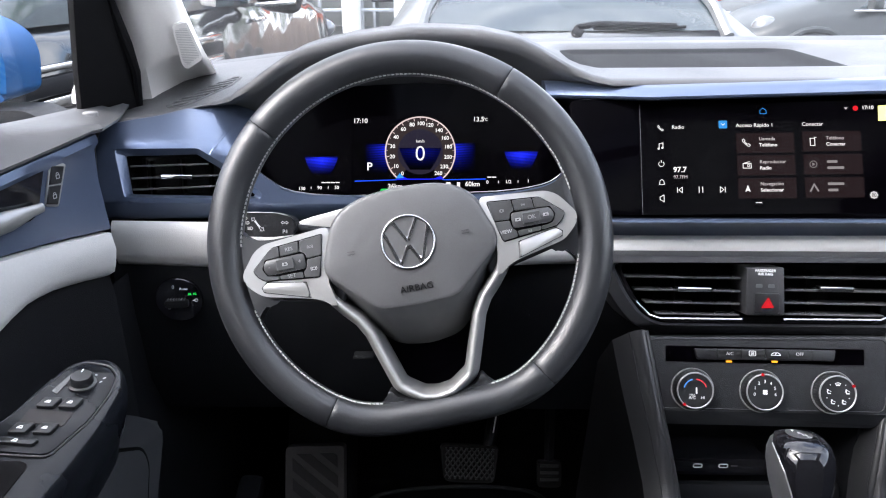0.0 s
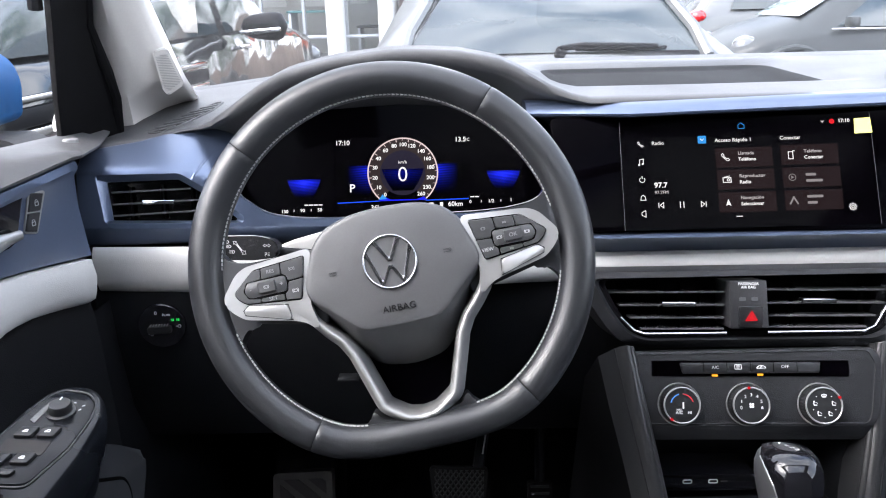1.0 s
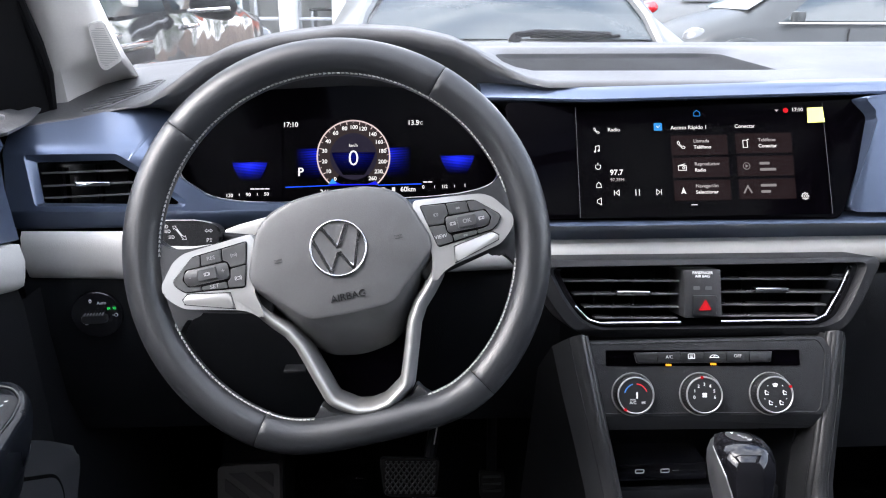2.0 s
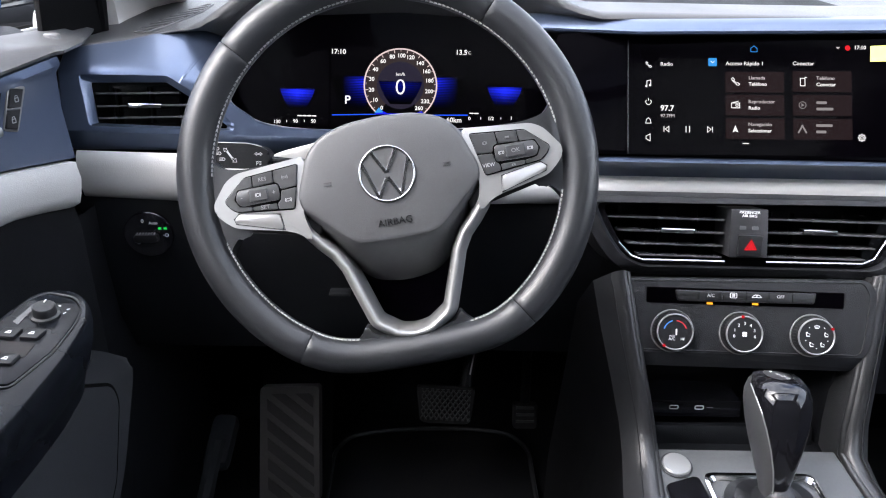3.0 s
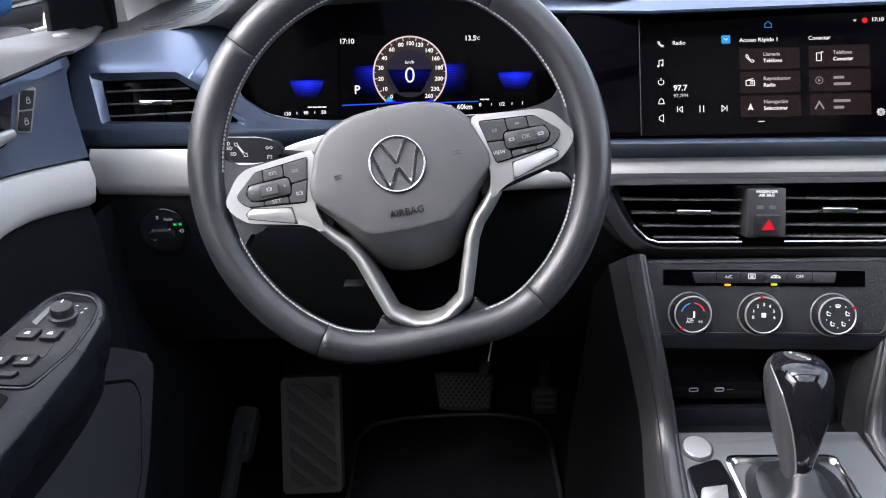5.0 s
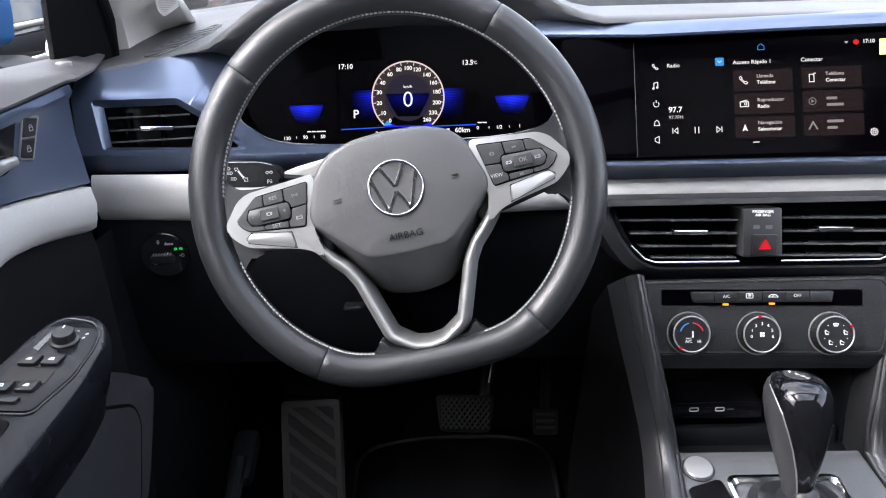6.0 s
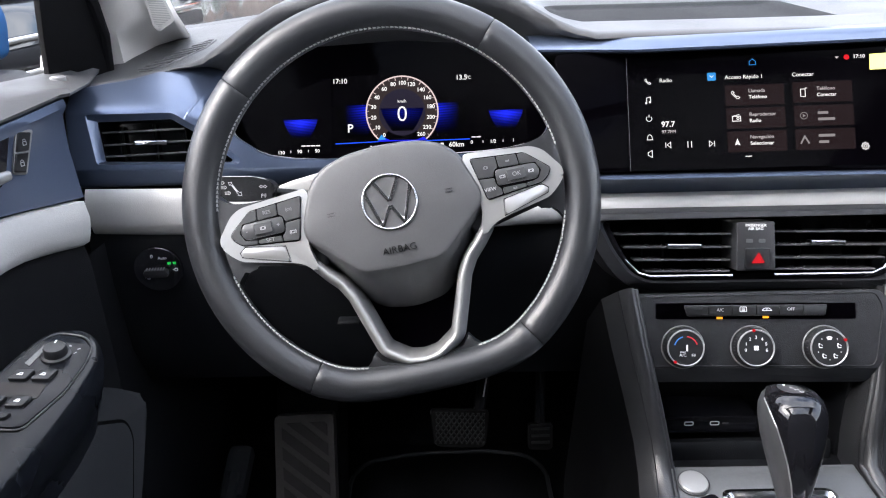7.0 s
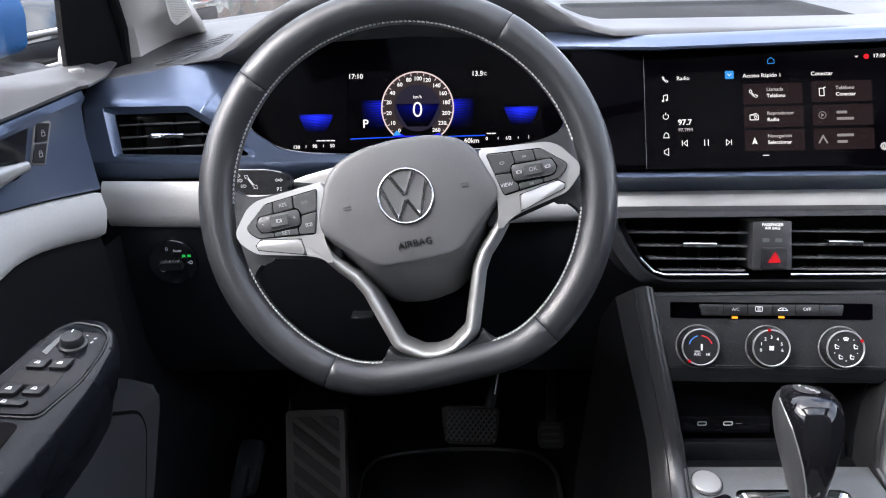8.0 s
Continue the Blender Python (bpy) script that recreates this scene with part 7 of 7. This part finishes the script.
coupe = parked_car("coupe", "graphite grey rounded coupe parked across the yard", CO,
                   [(-2.1, 0.7, 0.3, 0.6, 0.5, 0.72), (-1.8, 0.86, 0.22, 0.88, 0.6, 0.98), (-1.2, 0.90, 0.2, 0.93, 0.52, 1.22), (-0.4, 0.90, 0.2, 0.92, 0.55, 1.41), (0.3, 0.90, 0.2, 0.90, 0.55, 1.42), (0.78, 0.90, 0.2, 0.90, 0.56, 1.30), (1.2, 0.90, 0.2, 0.90, 0.62, 1.04), (1.6, 0.88, 0.22, 0.84, 0.5, 0.95),
                    (1.9, 0.80, 0.26, 0.72, 0.4, 0.82), (2.1, 0.62, 0.32, 0.55, 0.3, 0.62)],
                   DARKP, [((-0.87, 0.95, 0.95), (-0.87, -0.50, 0.95), (-0.64, -0.40, 1.36), (-0.64, 0.42, 1.33)), ((-0.87, -0.58, 0.95), (-0.87, -1.45, 0.95), (-0.66, -1.05, 1.20), (-0.64, -0.50, 1.35)), ((0.58, 1.20, 1.05), (-0.58, 1.20, 1.05), (-0.5, 0.72, 1.32), (0.5, 0.72, 1.32))],
                   [(-1.35, -1), (-1.35, 1), (1.35, -1), (1.35, 1)], [(0.60, 1.74, 0.76, 0.14, 0.14, 0.12, LENS), (-0.60, 1.74, 0.76, 0.14, 0.14, 0.12, LENS)])
bm = B()
rbox(bm, 0.16, 0.10, 0.11, CO @ pose(-0.98, 0.85, 1.00), 0.03)
part("door_mirror", bm, DARKP, coupe)
for q in (((-0.885, 1.0, 0.93), (-0.885, -1.5, 0.93)), ((-0.915, 0.9, 0.62), (-0.915, -0.75, 0.60)), ((-0.90, 0.25, 0.88), (-0.91, 0.25, 0.35))):
    bm = B()
    tube(bm, [CO @ Vector(p) for p in q], 0.011, 6)
    part("trim_strip", bm, CHROME if q[0][2] > 0.9 else BLACK, coupe)
for y in (1.35, -1.35):
    bm = B()
    tube(bm, [CO @ Vector((-0.905, y + 0.40 * math.cos(a * math.pi / 10), 0.36 + 0.40 * math.sin(a * math.pi / 10))) for a in range(11)], 0.035, 8)
    part("wheel_arch", bm, DARKP, coupe)
# silver estate behind it, its tail to the left
SU = pose(5.6, 11.4, 0.0, 0, 0, -90)
parked_car("estate_car", "silver estate car with red tail lamps, behind the coupe", SU,
           [(-2.3, 0.75, 0.35, 0.7, 0.6, 0.85), (-2.2, 0.9, 0.25, 1.0, 0.68, 1.1), (-1.9, 0.93, 0.22, 1.05, 0.66, 1.55), (-1.0, 0.95, 0.22, 1.05, 0.68, 1.66), (0.3, 0.95, 0.22, 1.04, 0.68, 1.64), (1.1, 0.94, 0.22, 1.02, 0.72, 1.12), (2.0, 0.9, 0.24, 0.9, 0.7, 1.0), (2.35, 0.75, 0.32, 0.7, 0.6, 0.75)],
           SILV, [((0.90, -1.75, 1.10), (0.90, -0.4, 1.10), (0.73, -0.5, 1.52), (0.73, -1.6, 1.50)), ((0.90, -0.35, 1.10), (0.90, 0.8, 1.10), (0.73, 0.25, 1.50), (0.73, -0.35, 1.52)), ((-0.6, -2.13, 1.15), (0.6, -2.13, 1.15), (0.58, -1.93, 1.5), (-0.58, -1.93, 1.5))],
           [(-1.4, -1), (-1.4, 1), (1.45, -1), (1.45, 1)], [(0.80, -2.16, 1.02, 0.14, 0.12, 0.09, TAIL), (-0.80, -2.16, 1.02, 0.14, 0.12, 0.09, TAIL)])
VANP = mat("gloss_black_car_paint", (0.035, 0.037, 0.038), 0.06, metal=0.3, coat=0.5, vary=0.05)
_nt = VANP.node_tree
_wn, _wb, _wc = _nt.nodes.new("ShaderNodeTexNoise"), _nt.nodes.new("ShaderNodeBump"), _nt.nodes.new("ShaderNodeTexCoord")
_wn.inputs["Scale"].default_value, _wn.inputs["Detail"].default_value = 1.7, 2
_wb.inputs["Strength"].default_value, _wb.inputs["Distance"].default_value = 0.55, 0.09
_nt.links.new(_wc.outputs["Object"], _wn.inputs["Vector"])
_nt.links.new(_wn.outputs["Fac"], _wb.inputs["Height"])
_nt.links.new(_wb.outputs["Normal"], _nt.nodes["Principled BSDF"].inputs["Normal"])
_nt.links.new(_wb.outputs["Normal"], _nt.nodes["Principled BSDF"].inputs["Coat Normal"])
# tall off-roader ahead on the driver's side
VA = pose(-2.1, 4.4, 0.0, 0, 0, -4)
van = parked_car("parked_suv", "gloss black tall car with chrome side strips, full of reflections", VA,
                 [(-2.4, 0.80, 0.35, 0.8, 0.7, 1.0), (-2.3, 0.9, 0.25, 1.08, 0.76, 1.7), (-1.0, 0.93, 0.22, 1.09, 0.76, 1.78), (0.25, 0.93, 0.22, 1.10, 0.74, 1.74), (1.05, 0.93, 0.22, 1.11, 0.80, 1.22), (1.5, 0.94, 0.22, 1.08, 0.78, 1.17), (1.95, 0.93, 0.22, 1.03, 0.76, 1.10), (2.35, 0.84, 0.28, 0.84, 0.66, 0.98), (2.5, 0.7, 0.34, 0.6, 0.55, 0.7)],
                 VANP, [((0.905, -2.1, 1.11), (0.905, -1.05, 1.11), (0.80, -1.05, 1.62), (0.80, -2.0, 1.62)), ((0.905, -0.98, 1.11), (0.905, -0.10, 1.12), (0.80, -0.15, 1.64), (0.80, -0.98, 1.64)), ((0.905, 0.0, 1.12), (0.905, 0.85, 1.14), (0.81, 0.25, 1.60), (0.80, -0.05, 1.64))],
                 [(-1.5, -1), (-1.5, 1), (1.6, -1), (1.6, 1)], [(0.74, 2.28, 0.86, 0.17, 0.14, 0.10, LENS), (-0.74, 2.28, 0.86, 0.17, 0.14, 0.10, LENS)])
bm = B()
rows = []
for t in range(11):
    s = -1 + t / 5
    k = max(0.12, (1 - abs(s) ** 4) ** 0.5)
    rows.append([VA @ Vector((1.075 + 0.135 * s, 0.20 + 0.07 * k * math.cos(a), 1.145 + (0.075 + 0.015 * s) * k * math.sin(a))) for a in [2 * math.pi * j / 20 for j in range(20)]])
grid(bm, rows, close_v=True, cap=True)
vm = part("door_mirror", bm, BLACK, van, "black door mirror", sharp=80)
bm = B()
tube(bm, [VA @ Vector((0.955, 0.13, 1.115)), VA @ Vector((1.19, 0.13, 1.13))], 0.012, 8)
part("mirror_lip", bm, CHROME, vm, "bright lower lip")
for z, h, m_ in ((0.985, 0.022, CHROME), (0.93, 0.06, BLACK), (0.875, 0.034, CHROME), (0.80, 0.09, BLACK), (0.70, 0.034, CHROME)):
    bm = B()
    rbox(bm, 0.03, 1.9, h, VA @ pose(0.935, -1.35, z), 0.006)
    part("side_strip", bm, m_, van, "chrome strip" if m_ is CHROME else "black cladding strip")
for y in (0.72, -0.35):
    bm = B()
    rbox(bm, 0.03, 0.16, 0.025, VA @ pose(0.945, y - 0.5, 1.035), 0.008)
    part("door_pull", bm, CHROME, van, "chrome door pull")

# showroom with white columns and tall glazing
WALLW = mat("white_rendered_wall", (0.42, 0.43, 0.43), 0.8, grain=0.3, scale=40, vary=0.08, stain=0.8)
FRAMEM = mat("grey_window_frame", (0.35, 0.37, 0.39), 0.45, metal=0.5)
INSIDE = mat("dim_showroom_wall", (0.30, 0.31, 0.30), 0.8, vary=0.35, stain=0.5)
REDW = mat("red_orange_panel", (0.34, 0.085, 0.05), 0.55, vary=0.08)
TEAL = mat("teal_partition", (0.06, 0.16, 0.17), 0.6, vary=0.2)
POSTP = mat("dark_brown_steel", (0.06, 0.05, 0.045), 0.5, vary=0.2)
show = thing("showroom_building", (-4.5, 12.6, 0.0), "white showroom building with tall grey-framed glazing", "building")
for nm, sx, sy, sz, x, y, z, m_ in (("parapet", 14.0, 0.3, 1.6, -6.9, 12.6, 5.0, WALLW), ("roof", 14.0, 6.0, 0.2, -6.9, 15.4, 5.7, WALLW), ("back_wall", 14.0, 0.2, 5.6, -6.9, 18.3, 2.8, INSIDE), ("end_wall", 0.2, 5.6, 5.6, 0.02, 15.4, 2.8, INSIDE),
                                    ("plinth", 14.0, 0.25, 0.30, -6.9, 12.6, 0.15, WALLW), ("inner_floor", 13.9, 5.6, 0.06, -6.9, 15.4, 0.03, INSIDE)):
    bm = B()
    rbox(bm, sx, sy, sz, pose(x, y, z), 0.01)
    part(nm, bm, m_, show)
for x in (-11.6, -8.4, -5.2, -1.68, -0.86):
    bm = B()
    lathe(bm, [(0.15, 0.0), (0.15, 4.2)], pose(x, 12.3, 0.0), 20)
    part("column", bm, WALLW, show, "white round column", sharp=50)
bm = B()
rbox(bm, 0.22, 0.2, 4.2, pose(-0.55, 12.2, 2.1), 0.01)
part("column", bm, POSTP, show, "dark brown steel post")
for i in range(18):
    x = -12.4 + 0.68 * i
    bm = B()
    grid(bm, [[Vector((x, 12.62, 0.30)), Vector((x, 12.62, 4.2))], [Vector((x + 0.64, 12.62, 0.30)), Vector((x + 0.64, 12.62, 4.2))]])
    pn = part("pane", bm, CLEAR, show)
    pn.visible_shadow = False
    bm = B()
    rbox(bm, 0.045, 0.1, 3.9, pose(x - 0.02, 12.58, 2.25), 0.005)
    part("mullion", bm, FRAMEM, show)
for z in (0.78, 1.9, 2.8):
    bm = B()
    rbox(bm, 12.2, 0.09, 0.05, pose(-6.3, 12.57, z), 0.005)
    part("transom", bm, FRAMEM, show)
bm = B()
rbox(bm, 0.62, 0.12, 1.9, pose(0.02, 12.3, 2.05), 0.02)
part("sign_panel", bm, REDW, show, "red-orange wall panel")
for x, y, w, h, m_ in ((-2.4, 14.0, 0.9, 1.1, TEAL), (-3.6, 14.6, 1.3, 0.9, TEAL), (-1.3, 14.4, 0.7, 0.8, DARKP)):
    desk = thing("sales_desk", (x, y, 0.06), "dark sales desk inside the showroom", "desk", "showroom desks")
    bm = B()
    rbox(bm, w, 0.5, 0.04, pose(x, y, 0.06 + h), 0.01)
    part("top", bm, m_, desk)
    for s in (-1, 1):
        bm = B()
        rbox(bm, 0.05, 0.45, h, pose(x + s * (w / 2 - 0.05), y, 0.06 + h / 2), 0.005)
        part("leg", bm, FRAMEM, desk)
for x, z, w, h in ((-2.2, 1.75, 0.45, 0.9), (-3.3, 1.5, 0.8, 0.5), (-1.25, 1.5, 0.35, 1.2), (-4.6, 1.6, 0.9, 0.7)):
    bm = B()
    rbox(bm, w, 0.03, h, pose(x, 18.15, z), 0.004)
    part("wall_board", bm, WALLW, show, "pale board on the inner wall")
wallr = B()
rbox(wallr, 30.0, 0.3, 2.2, pose(17.5, 20.0, 1.1), 0.02)
part("wall_yard", wallr, mat("brown_rendered_wall", (0.28, 0.22, 0.18), 0.85, vary=0.2, stain=0.4, grain=0.3, scale=30), None, "brown rendered yard wall", kind="structure", category="wall")
post = thing("white_post", (5.98, 9.9, 0.0), "slim white steel canopy post", "post", "canopy posts")
bm = B()
lathe(bm, [(0.07, 0.0), (0.07, 4.5)], pose(5.98, 9.9, 0.0), 16)
part("shaft", bm, WALLW, post, sharp=50)
bm = B()
lathe(bm, [(0.16, 0.0), (0.16, 0.03), (0.0, 0.03)], pose(5.98, 9.9, 0.0), 16, cap=False)
part("base_plate", bm, FRAMEM, post)
copy_thing(post, pose(13.5, 9.9, 0.0))

BARK = mat("grey_bark", (0.12, 0.09, 0.07), 0.9, grain=0.8, scale=30, vary=0.3)
LEAF = mat("green_leaves", (0.06, 0.10, 0.03), 0.6, vary=0.5, stain=3.0)


def tree(x, y, h, seed):
    r = random.Random(seed)
    t = thing("tree", (x, y, 0.0), "leafy green tree behind the yard wall", "tree", "yard trees")
    bm = B()
    tube(bm, [Vector((x, y, 0)), Vector((x + 0.05, y, h * 0.25)), Vector((x - 0.05, y + 0.05, h * 0.5))], 0.14, 10)
    tips = []
    for k in range(9):
        a = r.random() * 6.28
        p0 = Vector((x, y, h * (0.3 + 0.2 * r.random())))
        p1 = p0 + Vector((math.cos(a) * h * 0.22, math.sin(a) * h * 0.22, h * (0.15 + 0.25 * r.random())))
        tube(bm, [p0, p0.lerp(p1, 0.5) + Vector((0, 0, 0.15)), p1], 0.045, 6)
        tips.append(p1)
    part("trunk", bm, BARK, t)
    vs, fs = [], []
    for k in range(2600):
        c = r.choice(tips) + Vector((r.gauss(0, h * 0.09), r.gauss(0, h * 0.09), r.gauss(0, h * 0.075)))
        u = Vector((r.gauss(0, 1), r.gauss(0, 1), r.gauss(0, 1))).normalized()
        v = u.orthogonal().normalized()
        s = 0.07 + 0.08 * r.random()
        i = len(vs)
        vs += [c - u * s, c + v * s * 0.5, c + u * s, c - v * s * 0.5]
        fs.append((i, i + 1, i + 2, i + 3))
    me = bpy.data.meshes.new("crown")
    me.from_pydata([tuple(p) for p in vs], [], fs)
    me.materials.append(LEAF)
    ob = new("crown", me)
    ob.parent, ob.matrix_parent_inverse = t, WORLD[t].inverted()
    tagged(ob, kind="stuff")


tree(5.5, 21.5, 6.0, 1)
tree(9.5, 22.0, 5.0, 2)
tree(2.2, 22.5, 6.5, 3)
tree(14.0, 21.0, 6.0, 5)
tree(-13.5, 9.0, 6.0, 7)
